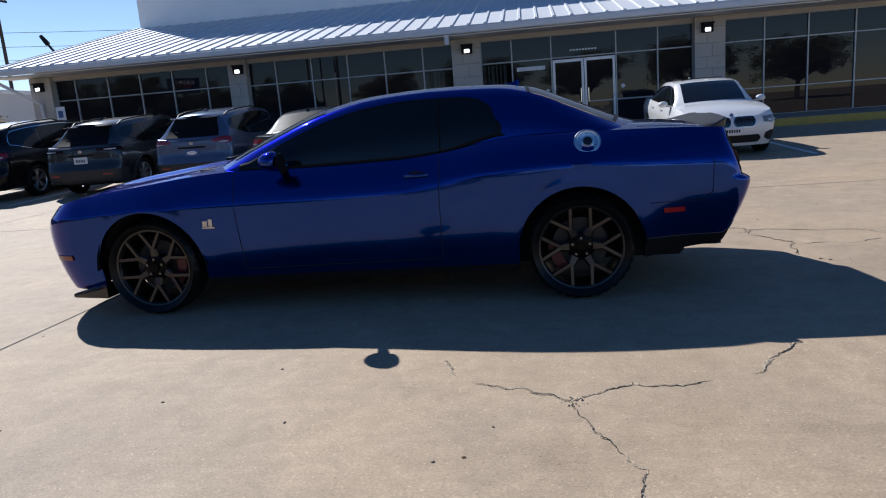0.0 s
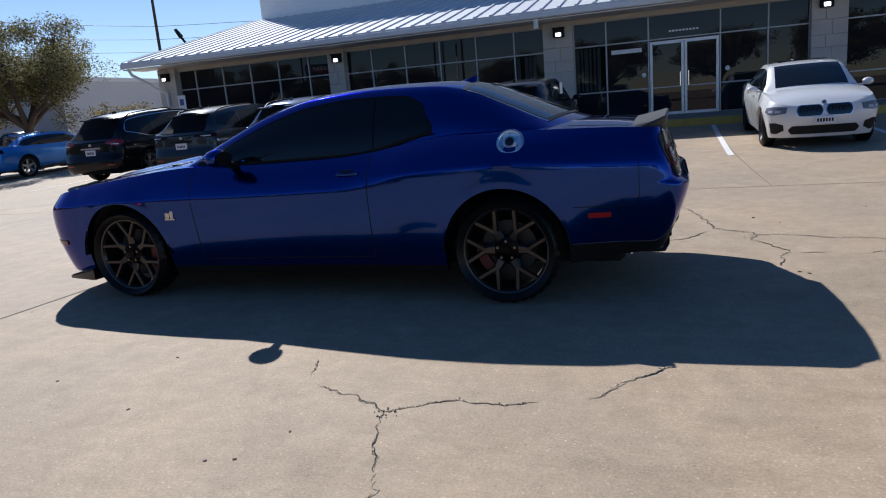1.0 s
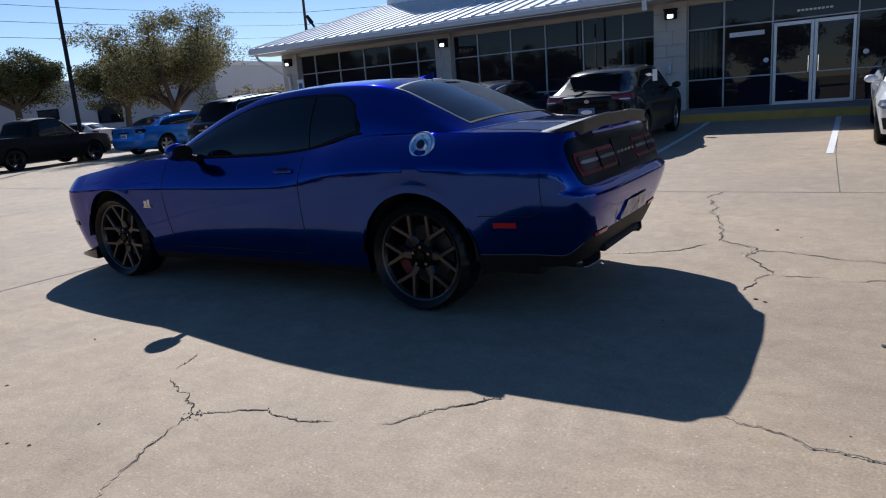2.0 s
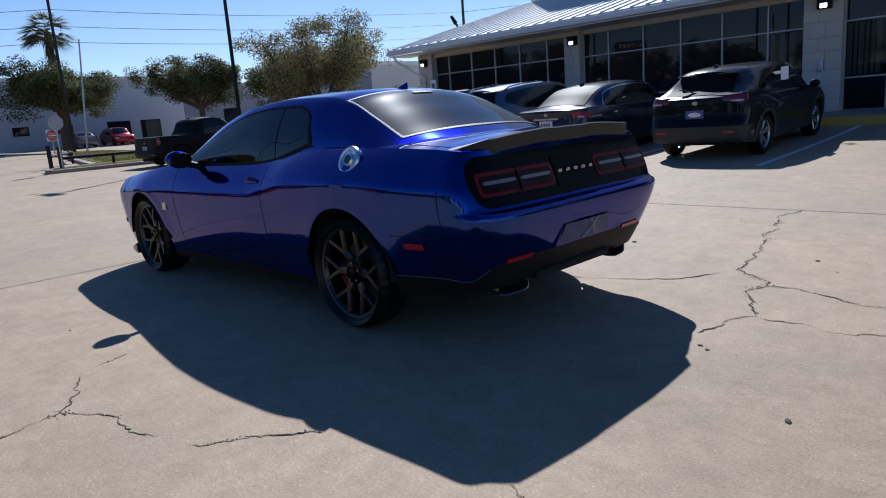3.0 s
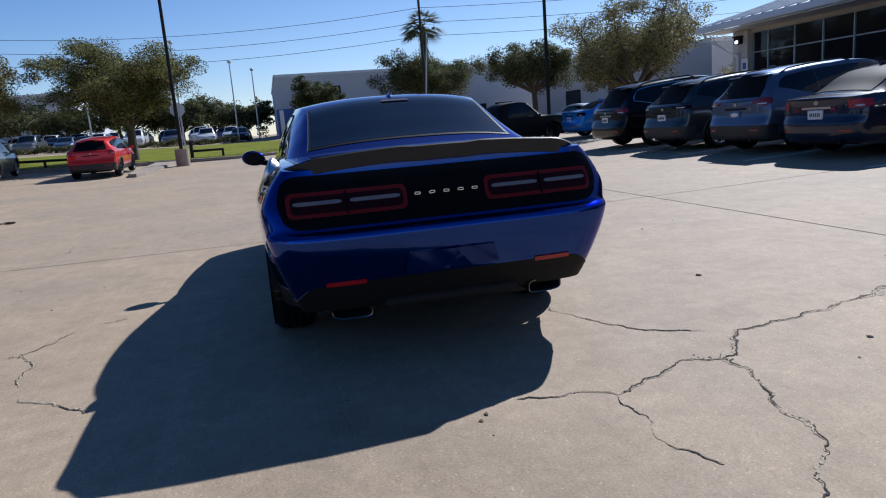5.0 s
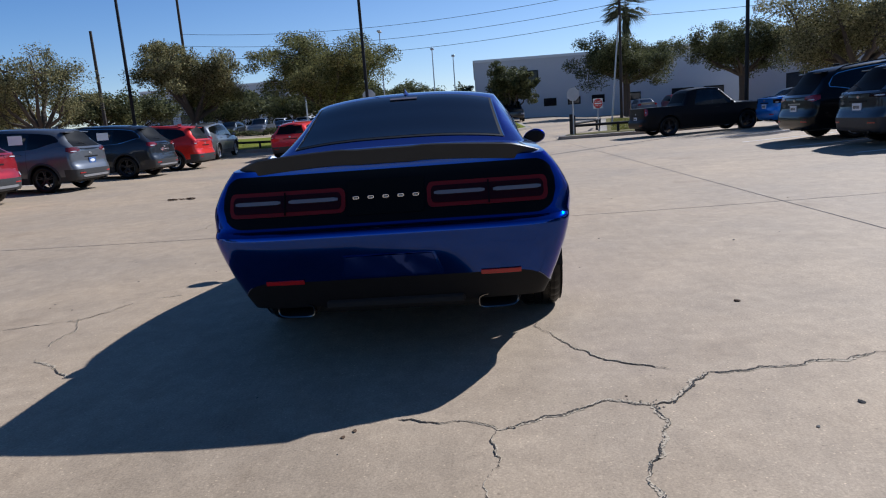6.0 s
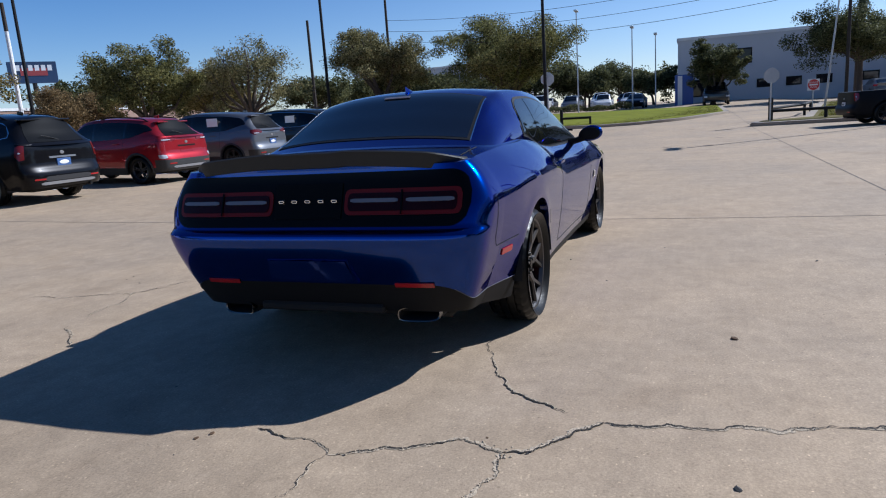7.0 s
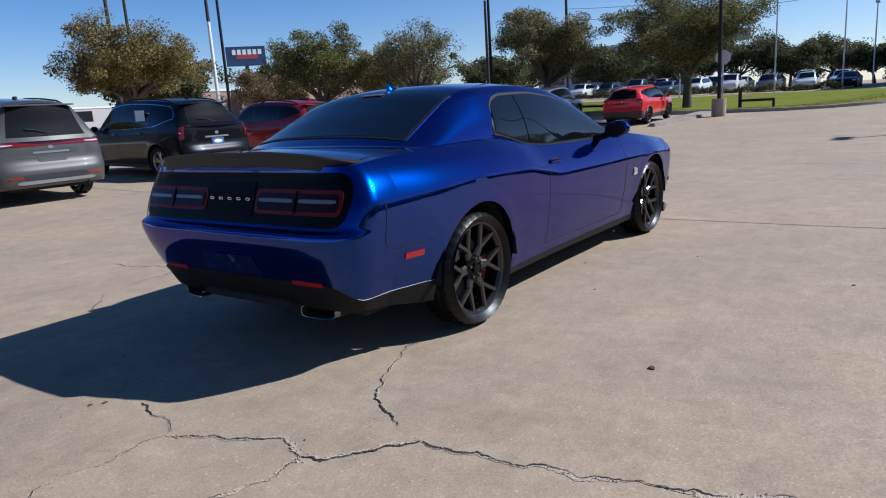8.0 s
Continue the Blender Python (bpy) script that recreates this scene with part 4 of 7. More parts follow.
        part("badge_mark", bm, CHROME, car, "small chrome badge mark")
    def plate_x(y, t):
        """The recess leans back less than the bumper round it."""
        return s.rear(y, 0.475 + 0.115 * t) + 0.004 + 0.008 * (1 - t)

    v, f = patch([[(plate_x(0.262 * u, k / 8), 0.262 * u * (1 - 0.13 * k / 8), 0.472 + 0.12 * k / 8) for k in range(9)] for u in [-1 + i / 8 for i in range(17)]])
    part("plate_surround", thick(v, f, BLUE, "plate_surround", 0.02), None, car, "blue surround of the plate recess")
    film = []
    for i in range(37):
        u = -1 + i / 18
        line = []
        for k in range(13):
            t = k / 12
            fold = 0.0035 * math.sin(5.1 * u + 2.3 * t) * math.sin(2.2 * t + 1.7 * u) + 0.005 * max(0, 1 - abs(u - 0.42 + 0.34 * t) / 0.07) + 0.004 * max(0, 1 - abs(u + 0.1 - 0.55 * t) / 0.10)
            line.append((plate_x(0.25 * u, t) + 0.005 + fold, 0.247 * u * (1 - 0.13 * t), 0.478 + 0.108 * t))
        film.append(line)
    v, f = patch(film)
    part("paper_plate", thick(v, f, plain("blue_film", (0.005, 0.022, 0.13), 0.2, 0.7, 0.12), "paper_plate", 0.002, 60), None, car, "creased blue film plate insert")
    # spoiler
    bm = bmesh.new()
    rings = []
    for i in range(41):
        y = -0.795 + 1.59 * i / 40
        a = abs(y) / 0.795
        e = min(1, (1 - a) / 0.19) ** 0.8
        deck = s.ZS(2.25) + s.CR(2.25) * (1 - min(1, a) ** 2.4) - 0.01
        mid = 0.007 * smooth(0.22, 0.12, abs(y))
        zt = deck + 0.004 + (1.112 - 0.045 * a * a - deck) * e - mid
        xt = 2.30 + 0.14 * e - 0.02 * a * a
        xb = 2.16 + 0.02 * e - 0.03 * (1 - e)
        zl = deck - 0.012 + (zt - 0.082 - deck + 0.012) * e
        rings.append([bm.verts.new(p) for p in ((xb, y, deck), (xb + 0.08, y, deck + 0.006 + 0.006 * e), (xb + (xt - xb) * 0.55, y, deck + (zt - deck) * 0.42 + 0.004), (xt - 0.01, y, zt), (xt, y, zt - 0.006), (xt - 0.012 * e, y, zl + 0.006), (xt - 0.03, y, zl), (xb + 0.06, y, deck - 0.03))])
    for r0, r1 in zip(rings, rings[1:]):
        for k in range(8):
            bm.faces.new((r0[k], r0[(k + 1) % 8], r1[(k + 1) % 8], r1[k]))
    bm.faces.new(rings[0][::-1])
    bm.faces.new(rings[-1])
    bmesh.ops.recalc_face_normals(bm, faces=bm.faces)
    part("spoiler", bm, plain("satin_spoiler", (0.022, 0.0215, 0.020), 0.5, vary=0.15, scale=20, spec=0.3), car, "satin black boot lid spoiler", sharp=40)
    # boot lid joints
    for sg in (-1, 1):
        rows_ = []
        for i in range(10):
            x = 1.86 + 0.36 * i / 9
            y = 0.70 + 0.03 * i / 9
            w = s.shoulder(x)
            z = s.ZS(x) + s.CR(x) * (1 - min(1, y / w) ** 2.4) + 0.0015
            rows_.append([(x, sg * (y - 0.003), z), (x, sg * (y + 0.003), z)])
        v, f = patch(rows_)
        part("shut_line", thick(v, f, UNDER, "shut_line", 0.001), None, car, "boot lid joint")
        # bonnet joints
        rows_ = []
        for i in range(16):
            x = -2.1 + 1.1 * i / 15
            y = 0.66 + 0.06 * i / 15
            w = s.shoulder(x)
            z = s.ZS(x) + s.CR(x) * (1 - min(1, y / w) ** 2.4) + 0.002
            rows_.append([(x, sg * (y - 0.003), z), (x, sg * (y + 0.003), z)])
        v, f = patch(rows_)
        part("shut_line", thick(v, f, UNDER, "shut_line", 0.001), None, car, "bonnet joint")
    # aerial fin
    bm = bmesh.new()
    rings = []
    for (x, z, h) in ((0.96, 1.418, 0.034), (1.03, 1.428, 0.03), (1.08, 1.440, 0.02), (1.11, 1.450, 0.008), (1.12, 1.452, 0.003)):
        rings.append([bm.verts.new((x + dx, yy * h, zz)) for dx, yy, zz in ((0, -1, 1.408), (0, -0.55, (z + 1.408) / 2), (0, 0, z), (0, 0.55, (z + 1.408) / 2), (0, 1, 1.408))])
    for r0, r1 in zip(rings, rings[1:]):
        for k in range(4):
            bm.faces.new((r0[k], r0[k + 1], r1[k + 1], r1[k]))
    bm.faces.new(rings[-1])
    bmesh.ops.recalc_face_normals(bm, faces=bm.faces)
    part("aerial", bm, BLUE, car, "shark fin aerial", sharp=60)
    # wipers at the foot of the windscreen
    for y in (-0.3, 0.3):
        part("wiper", tube([(-1.10, y, 1.03), (-1.02, y + 0.25, 1.05), (-0.98, y + 0.45, 1.04)], 0.010, 6), SATIN, car)
    part("cowl", box(-1.15, -0.66, 0.945, -1.0, 0.66, 0.982, 0.01), SATIN, car, "black cowl grille under the windscreen")
    # number plate lamp bar and lower grille of the valance
    part("valance_grille", box(2.30, -0.36, 0.30, 2.45, 0.36, 0.345, 0.012), UNDER, car, "dark lower rear grille")
    add_wheels(car, s, "mesh6", BRONZE, 0.338, 0.279, 0.255, REDCAL, "dark grey forged six-pair spoke rim")
    add_underbody(car, s)
    return car


build_coupe()


# ---- the other parked cars ----
def suv_shape(L=4.45, W=0.915, H=1.62, wb=2.66, r=0.345, rake=0.0, belt=1.02):
    h = L / 2
    ax = (-wb / 2 - 0.02, wb / 2 - 0.02)
    return Shape(
        zs=[(-h, 0.74), (-0.45 * L, 0.88), (-0.25 * L, belt - 0.05), (0, belt - 0.015), (0.28 * L, belt + 0.04), (0.44 * L, belt + 0.075), (h, belt + 0.03)],
        plan=[(-0.42 * L, W * 0.95), (-0.3 * L, W), (0, W * 0.985), (0.3 * L, W), (0.42 * L, W * 0.965)],
        crease=[(-h, 0.66), (0, 0.78), (0.4 * L, 0.84)],
        xf=[(0.2, -0.475 * L), (0.5, -0.5 * L), (0.75, -0.492 * L), (0.9, -0.465 * L)],
        xr=[(0.25, 0.475 * L), (0.36, 0.497 * L), (0.55, 0.5 * L), (0.66, 0.492 * L), (0.72, 0.482 * L), (belt, 0.474 * L), (belt + 0.1, 0.465 * L)],
        bottom=[(-h, 0.24), (-0.3 * L, 0.23), (0.3 * L, 0.23), (h, 0.32)],
        crown=[(-h, 0.0), (-0.42 * L, 0.05), (-0.25 * L, 0.06), (0.4 * L, 0.03), (h, 0.0)],
        edge=[(-0.27 * L, 0.74 * W, belt - 0.04), (-0.185 * L, 0.72 * W, belt + 0.57 * (0.955 * H - belt)), (-0.105 * L, 0.685 * W, 0.94 * H), (0.02 * L, 0.672 * W, 0.97 * H), (0.15 * L, 0.66 * W, 0.962 * H), (0.28 * L, 0.635 * W, 0.938 * H), (0.425 * L - rake, 0.59 * W, 0.89 * H), (0.45 * L - rake * 0.6, 0.68 * W, belt + 0.45 * (0.92 * H - belt)), (0.468 * L, 0.76 * W, belt + 0.02)],
        centre=[(-0.315 * L, 0, belt - 0.0), (-0.22 * L, 0, belt + 0.57 * (0.97 * H - belt)), (-0.125 * L, 0, 0.968 * H), (0.02 * L, 0, H), (0.15 * L, 0, 0.998 * H), (0.29 * L, 0, 0.98 * H), (0.45 * L - rake, 0, 0.945 * H), (0.468 * L - rake * 0.6, 0, belt + 0.45 * (0.92 * H - belt)), (0.486 * L, 0, belt + 0.02)],
        axles=ax, hub=r, arch=r + 0.045, flare=0.014, low=0.07, high=0.075, nf=3.2, nr=4.6, fc=-0.40 * L, rc=0.42 * L, hump=None)


def sedan_shape(L=4.8, W=0.915, H=1.45, wb=2.75, r=0.335, tail=0.40):
    h = L / 2
    ax = (-wb / 2 - 0.08, wb / 2 - 0.08)
    return Shape(
        zs=[(-h, 0.68), (-0.45 * L, 0.80), (-0.24 * L, 0.92), (0, 0.94), (0.25 * L, 0.98), (0.40 * L, 1.02), (h, 1.0)],
        plan=[(-0.42 * L, W * 0.95), (-0.3 * L, W), (0, W * 0.985), (0.3 * L, W), (0.42 * L, W * 0.955)],
        crease=[(-h, 0.6), (0, 0.72), (0.4 * L, 0.82)],
        xf=[(0.2, -0.475 * L), (0.5, -0.5 * L), (0.7, -0.49 * L), (0.82, -0.465 * L)],
        xr=[(0.25, 0.47 * L), (0.4, 0.497 * L), (0.6, 0.5 * L), (0.7, 0.487 * L), (0.95, 0.484 * L), (1.03, 0.492 * L)],
        bottom=[(-h, 0.2), (-0.3 * L, 0.19), (0.3 * L, 0.19), (h, 0.3)],
        crown=[(-h, 0.0), (-0.42 * L, 0.05), (-0.25 * L, 0.07), (0.4 * L, 0.04), (h, 0.01)],
        edge=[(-0.25 * L, 0.76 * W, 0.90), (-0.165 * L, 0.72 * W, 0.9 + 0.62 * (0.94 * H - 0.9)), (-0.085 * L, 0.68 * W, 0.945 * H), (0.02 * L, 0.665 * W, 0.97 * H), (0.12 * L, 0.66 * W, 0.965 * H), (0.21 * L, 0.65 * W, 0.935 * H), (0.29 * L, 0.65 * W, 0.86 * H), (0.345 * L, 0.67 * W, 0.76 * H), (tail * L, 0.70 * W, 0.99)],
        centre=[(-0.30 * L, 0, 0.95), (-0.205 * L, 0, 0.9 + 0.62 * (0.96 * H - 0.9)), (-0.11 * L, 0, 0.965 * H), (0.02 * L, 0, H), (0.12 * L, 0, 0.995 * H), (0.21 * L, 0, 0.97 * H), (0.295 * L, 0, 0.89 * H), (0.36 * L, 0, 0.795 * H), ((tail + 0.03) * L, 0, 1.035)],
        axles=ax, hub=r, arch=r + 0.04, flare=0.012, low=0.07, high=0.09, nf=2.9, nr=3.9, fc=-0.38 * L, rc=0.41 * L, hump=None)


def lot_car(name, label, s, mat, m, kind="suv", wheel="spoke5", rimmat=None, r=0.345, cladding=False, tail="block", plate=PLATEW, rails=False, exhaust=True, sticker=False, front=False, wide=0.23, lamp=TAILRED, chrome=False, fullbar=False, skid=False, lowlamp=False):
    """A parked car with glass, lamps, plates, mirrors, handles and wheels."""
    car = tagged(new(name), label, "car")
    L = s.xr[2][1] * 2 if kind != "x" else 4.5
    h = L / 2
    W = s.P(0)

    def kinds(x, y, z):
        if z < (0.40 if cladding else 0.21 if front else 0.30) or (cladding and z < 0.58 and x > s.rc + 0.02):
            return "lower_trim"
        return "body"

    rows = [0.25, 0.30, 0.36, 0.40, 0.47, 0.58, 0.63, 0.68, 0.74, 0.80, 0.86, 0.92, 0.97, 1.02, 1.06]
    for k, (v, f) in shell(s, rows, kinds, 0.14, 7).items():
        part(k, mesh_of(k, v, f, mat if k == "body" else PLASTIC, 30), None, car)
    v, f = greenhouse(s, 34, 5, 7)
    part("roof", mesh_of("roof", v, f, mat, 50), None, car)
    belt = s.ZS
    if kind == "suv":
        v, f = screen_patch(s, 0.03, 0.235, 0.12, 0.004, 8, 8)
        v2, f2 = screen_patch(s, 0.765, 0.965, 0.12, 0.006, 8, 8)
        xa, xb, gaps = -0.225 * L, 0.385 * L, (-0.035 * L, 0.20 * L)
        topc = lambda x: side_y(s, x, 1.0)[1] - 0.075
    elif kind == "pickup":
        v, f = screen_patch(s, 0.03, 0.235, 0.12, 0.004, 8, 8)
        v2, f2 = screen_patch(s, 0.80, 0.95, 0.12, 0.006, 8, 8)
        xa, xb, gaps = -0.185 * L, 0.09 * L, (-0.04 * L,)
        topc = lambda x: side_y(s, x, 1.0)[1] - 0.075
    else:
        v, f = screen_patch(s, 0.03, 0.235, 0.12, 0.004, 8, 8)
        v2, f2 = screen_patch(s, 0.66, 0.95, 0.10, 0.006, 8, 8)
        xa, xb, gaps = -0.20 * L, 0.30 * L, (-0.005 * L, 0.20 * L)
        topc = lambda x: side_y(s, x, 1.0)[1] - 0.07
    part("windscreen", thick(v, f, GLASS, "windscreen"), None, car)
    part("rear_window", thick(v2, f2, BACKGLASS, "rear_window"), None, car)
    kick = 0.13 if kind == "suv" and not fullbar else 0.0
    low = lambda x: belt(x) + 0.012 + kick * smooth(0.22 * L, 0.40 * L, x)
    edges = [xa, *gaps, xb]
    full = lambda x: low(x) + (topc(x) - low(x)) * (1 - smooth(xb - 0.16, xb + 0.01, x) * 0.75)
    for sg in (-1, 1):
        if chrome:
            v, f = window_patch(s, xa, xb + 0.02, lambda x: low(x) - 0.022, lambda x: full(x) + 0.024, sg, 0.002, 24, 4)
            part("window_trim", thick(v, f, CHROME, "window_trim", 0.002), None, car, "bright chrome window line")
        v, f = window_patch(s, xa + 0.01, xb, lambda x: low(x) - 0.006, lambda x: full(x) + 0.008, sg, 0.0042, 24, 4)
        part("window_pillar", thick(v, f, GLOSSBLACK, "window_pillar", 0.002), None, car, "black pillars between the side windows")
        for a, b in zip(edges, edges[1:]):
            last = b == edges[-1]
            hi = (lambda x, b=b, last=last: low(x) + (topc(x) - low(x)) * (1 - smooth(b - 0.16, b + 0.01, x) * 0.75 if last else 1))
            v, f = window_patch(s, a + 0.03, b - 0.03, low, hi, sg, 0.0075, 9, 4)
            part("side_window", thick(v, f, TINT if a > 0 else GLASS, "side_window", 0.002), None, car)
        x0, z0 = xa + 0.06, belt(xa) + 0.05
        bm = bmesh.new()
        bmesh.ops.create_uvsphere(bm, u_segments=12, v_segments=8, radius=1)
        for q in bm.verts:
            q.co = (q.co.x * (0.028 if q.co.x > 0 else 0.08), q.co.y * 0.095, q.co.z * 0.065)
        part("mirror", joined(bm, box(-0.03, -0.16 if sg > 0 else 0.05, -0.06, 0.02, -0.05 if sg > 0 else 0.16, -0.03, 0.01)), mat, car, m=Matrix.Translation((x0, sg * (W + 0.07), z0)))
        for x in (gaps[0] - 0.16, gaps[-1] - 0.2):
            y = s.width(x, belt(x) - 0.11)
            part("door_handle", box(x - 0.09, sg * (y - 0.005), belt(x) - 0.12, x + 0.09, sg * (y + 0.028), belt(x) - 0.095, 0.008, 2), mat, car)
        for x in (xa + 0.03, gaps[0], gaps[-1] + 0.02):
            rows_ = [[(x - 0.003, sg * (s.width(x, z) + 0.0015), z), (x + 0.003, sg * (s.width(x, z) + 0.0015), z)] for z in [0.32 + (belt(x) - 0.34) * i / 8 for i in range(9)]]
            v, f = patch(rows_)
            part("shut_line", thick(v, f, UNDER, "shut_line", 0.001), None, car)
        if cladding:
            for xc in s.axles:
                pts = [(xc + (s.arch + 0.02) * math.cos(radians(a)), s.hub + (s.arch + 0.02) * math.sin(radians(a))) for a in range(-8, 190, 11)]
                part("arch_trim", tube([(x, sg * (s.width(x, z) - 0.012), z) for x, z in pts], 0.034, 6), PLASTIC, car, "black wheel arch trim")
        if rails:
            pts = [s.E(0.36 + 0.34 * i / 8) for i in range(9)]
            part("roof_rail", tube([(p[0], sg * (p[1] - 0.02), p[2] + (0.05 if 0 < i < 8 else 0.0)) for i, p in enumerate(pts)], 0.016, 6), SATIN, car)
        # tail lamps
        zt = belt(0.45 * L)
        if tail == "block":
            spec, taper = (30, 84, zt - 0.19, zt - 0.05), (0.85, 0.75, 0.6)
        elif tail == "tall":
            spec, taper = (46, 80, zt - 0.32, zt - 0.03), (0.9, 0.6, 0.7)
        elif tail == "slim":
            spec, taper = (9, 86, zt - 0.14, zt - 0.06), (0.6, 0.8, 0.6)
        else:
            spec, taper = (15, 84, zt - 0.17, zt - 0.015), (0.55, 0.6, 0.8)
        v, f = corner_patch(s, *spec[:2], *spec[2:], sg, 0.008, True, 14, 3, *taper)
        lampo = part("tail_light", thick(v, f, REDLENS if tail == "block" and lamp is TAILRED else lamp, "tail_light", 0.012), None, car, "red tail light")
        zz = (spec[2] + spec[3]) / 2
        if tail in ("wide", "block"):
            zz -= 0.03
        v, f = corner_patch(s, spec[0] + 12, spec[0] + (spec[1] - spec[0]) * 0.6, zz - 0.014, zz + 0.014, sg, 0.017, True, 10, 3, 0.5, 0.7)
        part("light_bar", thick(v, f, WHITELENS, "light_bar", 0.004), None, lampo)
        v, f = end_patch(s, sg * W * 0.55, sg * W * 0.78, 0.47, 0.50, 0.007, True, 5, 1)
        part("reflector", thick(v, f, REDLENS, "reflector", 0.004), None, car)
        if lowlamp:
            v, f = corner_patch(s, 40, 80, 0.60, 0.70, sg, 0.008, True, 10, 3, 0.7, 0.7, 0.7)
            part("reversing_lamp", thick(v, f, WHITELENS, "reversing_lamp", 0.008), None, car, "clear lamp low in the bumper corner")
        # head lamps
        zf = s.zs[1][1]
        v, f = corner_patch(s, 32, 76, zf - 0.215, zf - 0.075, sg, 0.006, False, 14, 3, 0.7, 0.5, 0.7)
        hl = part("headlight", thick(v, f, HEADLENS, "headlight", 0.008), None, car)
        if front:
            for a in (40, 54):
                v, f = corner_patch(s, a, a + 10, zf - 0.175, zf - 0.135, sg, 0.012, False, 5)
                part("lamp_ring", thick(v, f, WHITELENS, "lamp_ring", 0.004), None, hl)
            v, f = end_patch(s, sg * 0.02, sg * 0.41, zf - 0.255, zf - 0.065, 0.008, False, 16, 4, 0.07)
            part("grille_frame", thick(v, f, CHROME, "grille_frame", 0.012), None, car, "chrome frame of a kidney grille half")
            v, f = end_patch(s, sg * 0.03, sg * 0.40, zf - 0.246, zf - 0.074, 0.021, False, 16, 4, 0.065)
            gr = part("grille", thick(v, f, GLOSSBLACK, "grille", 0.02), None, car, "black kidney grille half")
            for k in range(7):
                y = sg * (0.06 + 0.05 * k)
                part("grille_bar", box(s.front(y, zf - 0.15) - 0.030, y - 0.006, zf - 0.21, s.front(y, zf - 0.15) - 0.012, y + 0.006, zf - 0.09, 0.002), SATIN, gr)
            v, f = corner_patch(s, 38, 66, 0.265, 0.455, sg, 0.006, False, 10, 3, 0.5, 0.9)
            part("air_inlet", thick(v, f, UNDER, "air_inlet", 0.008), None, car)
    if front:
        v, f = end_patch(s, -0.52, 0.52, 0.255, 0.395, 0.008, False, 22, 2, 0.06)
        part("air_inlet", thick(v, f, UNDER, "air_inlet", 0.01), None, car)
        x = s.front(0, 0.47)
        pl = part("number_plate", box(x - 0.045, -0.155, 0.42, x - 0.018, 0.155, 0.545, 0.004), PLATEW, car, "white number plate with dark bars")
        for k in range(6):
            part("plate_mark", box(x - 0.0475, -0.12 + 0.042 * k, 0.455, x - 0.0452, -0.092 + 0.042 * k, 0.51, 0.0), SATIN, pl)
        bm = bmesh.new()
        bmesh.ops.create_cone(bm, cap_ends=True, segments=20, radius1=0.035, radius2=0.032, depth=0.01, matrix=Matrix.Translation((s.front(0, zf - 0.03) - 0.004, 0, zf - 0.035)) @ pose(0, 0, 0, 0, 80, 0))
        part("bonnet_badge", bm, PLATEB, car)
        part("sunroof", box(-0.02 * L, -0.42, s.C(0.4)[2] - 0.005, 0.14 * L, 0.42, s.C(0.4)[2] + 0.006, 0.003), GLASS, car)
    # rear plate and badge
    zp = 0.78 if kind == "suv" else 0.74
    x = s.rear(0, zp)
    if plate is None:
        v, f = end_patch(s, -0.24, 0.24, zp - 0.075, zp + 0.065, 0.003, True, 12, 2, 0.03)
        part("plate_recess", thick(v, f, mat, "plate_recess", 0.004), None, car, "empty plate recess in body colour")
    else:
        pl = part("number_plate", box(x - 0.01, -0.155, zp - 0.075, x + 0.02, 0.155, zp + 0.075, 0.003), plate, car)
    if plate is PLATEB:
        bm = bmesh.new()
        bmesh.ops.create_uvsphere(bm, u_segments=16, v_segments=8, radius=1, matrix=Matrix.Translation((x + 0.02, 0, zp)) @ Matrix.Diagonal((0.004, 0.11, 0.04, 1)))
        part("plate_mark", bm, SIGNWHITE, pl)
    elif plate:
        for k in range(6):
            part("plate_mark", box(x + 0.0205, -0.11 + 0.038 * k, zp - 0.03, x + 0.022, -0.088 + 0.038 * k, zp + 0.03), SATIN, pl)
    if fullbar:
        zt = belt(0.45 * L)
        v, f = end_patch(s, -W * 0.8, W * 0.8, zt - 0.13, zt - 0.065, 0.0095, True, 16, 2)
        part("light_bar", thick(v, f, lamp, "light_bar", 0.008), None, car, "red light bar across the tailgate")
    xb = s.rear(0, zp + 0.2)
    if skid:
        v, f = end_patch(s, -W * 0.66, W * 0.66, 0.37, 0.425, 0.01, True, 16, 2, 0.015)
        part("skid_plate", thick(v, f, plain("skid_silver", (0.28, 0.28, 0.29), 0.4, 0.5), "skid_plate", 0.012), None, car, "silver skid strip in the bumper")
        v, f = end_patch(s, -W * 0.55, W * 0.55, 0.44, 0.53, 0.007, True, 16, 2, 0.02)
        part("bumper_insert", thick(v, f, PLASTIC, "bumper_insert", 0.008), None, car, "black bumper insert")
    bm = bmesh.new()
    bmesh.ops.create_cone(bm, cap_ends=True, segments=16, radius1=0.05, radius2=0.046, depth=0.012, matrix=Matrix.Translation((xb + 0.006, 0, zp + 0.19)) @ pose(0, 0, 0, 0, 90, 0) @ Matrix.Diagonal((0.7, 1, 1, 1)))
    part("badge", bm, plain("badge_grey", (0.35, 0.35, 0.36), 0.35, 0.8), car)
    v, f = end_patch(s, -0.3, 0.3, zp + 0.09, zp + 0.125, 0.008, True, 6, 1)
    part("plate_trim", thick(v, f, ALLOY if chrome else SATIN, "plate_trim", 0.008), None, car)
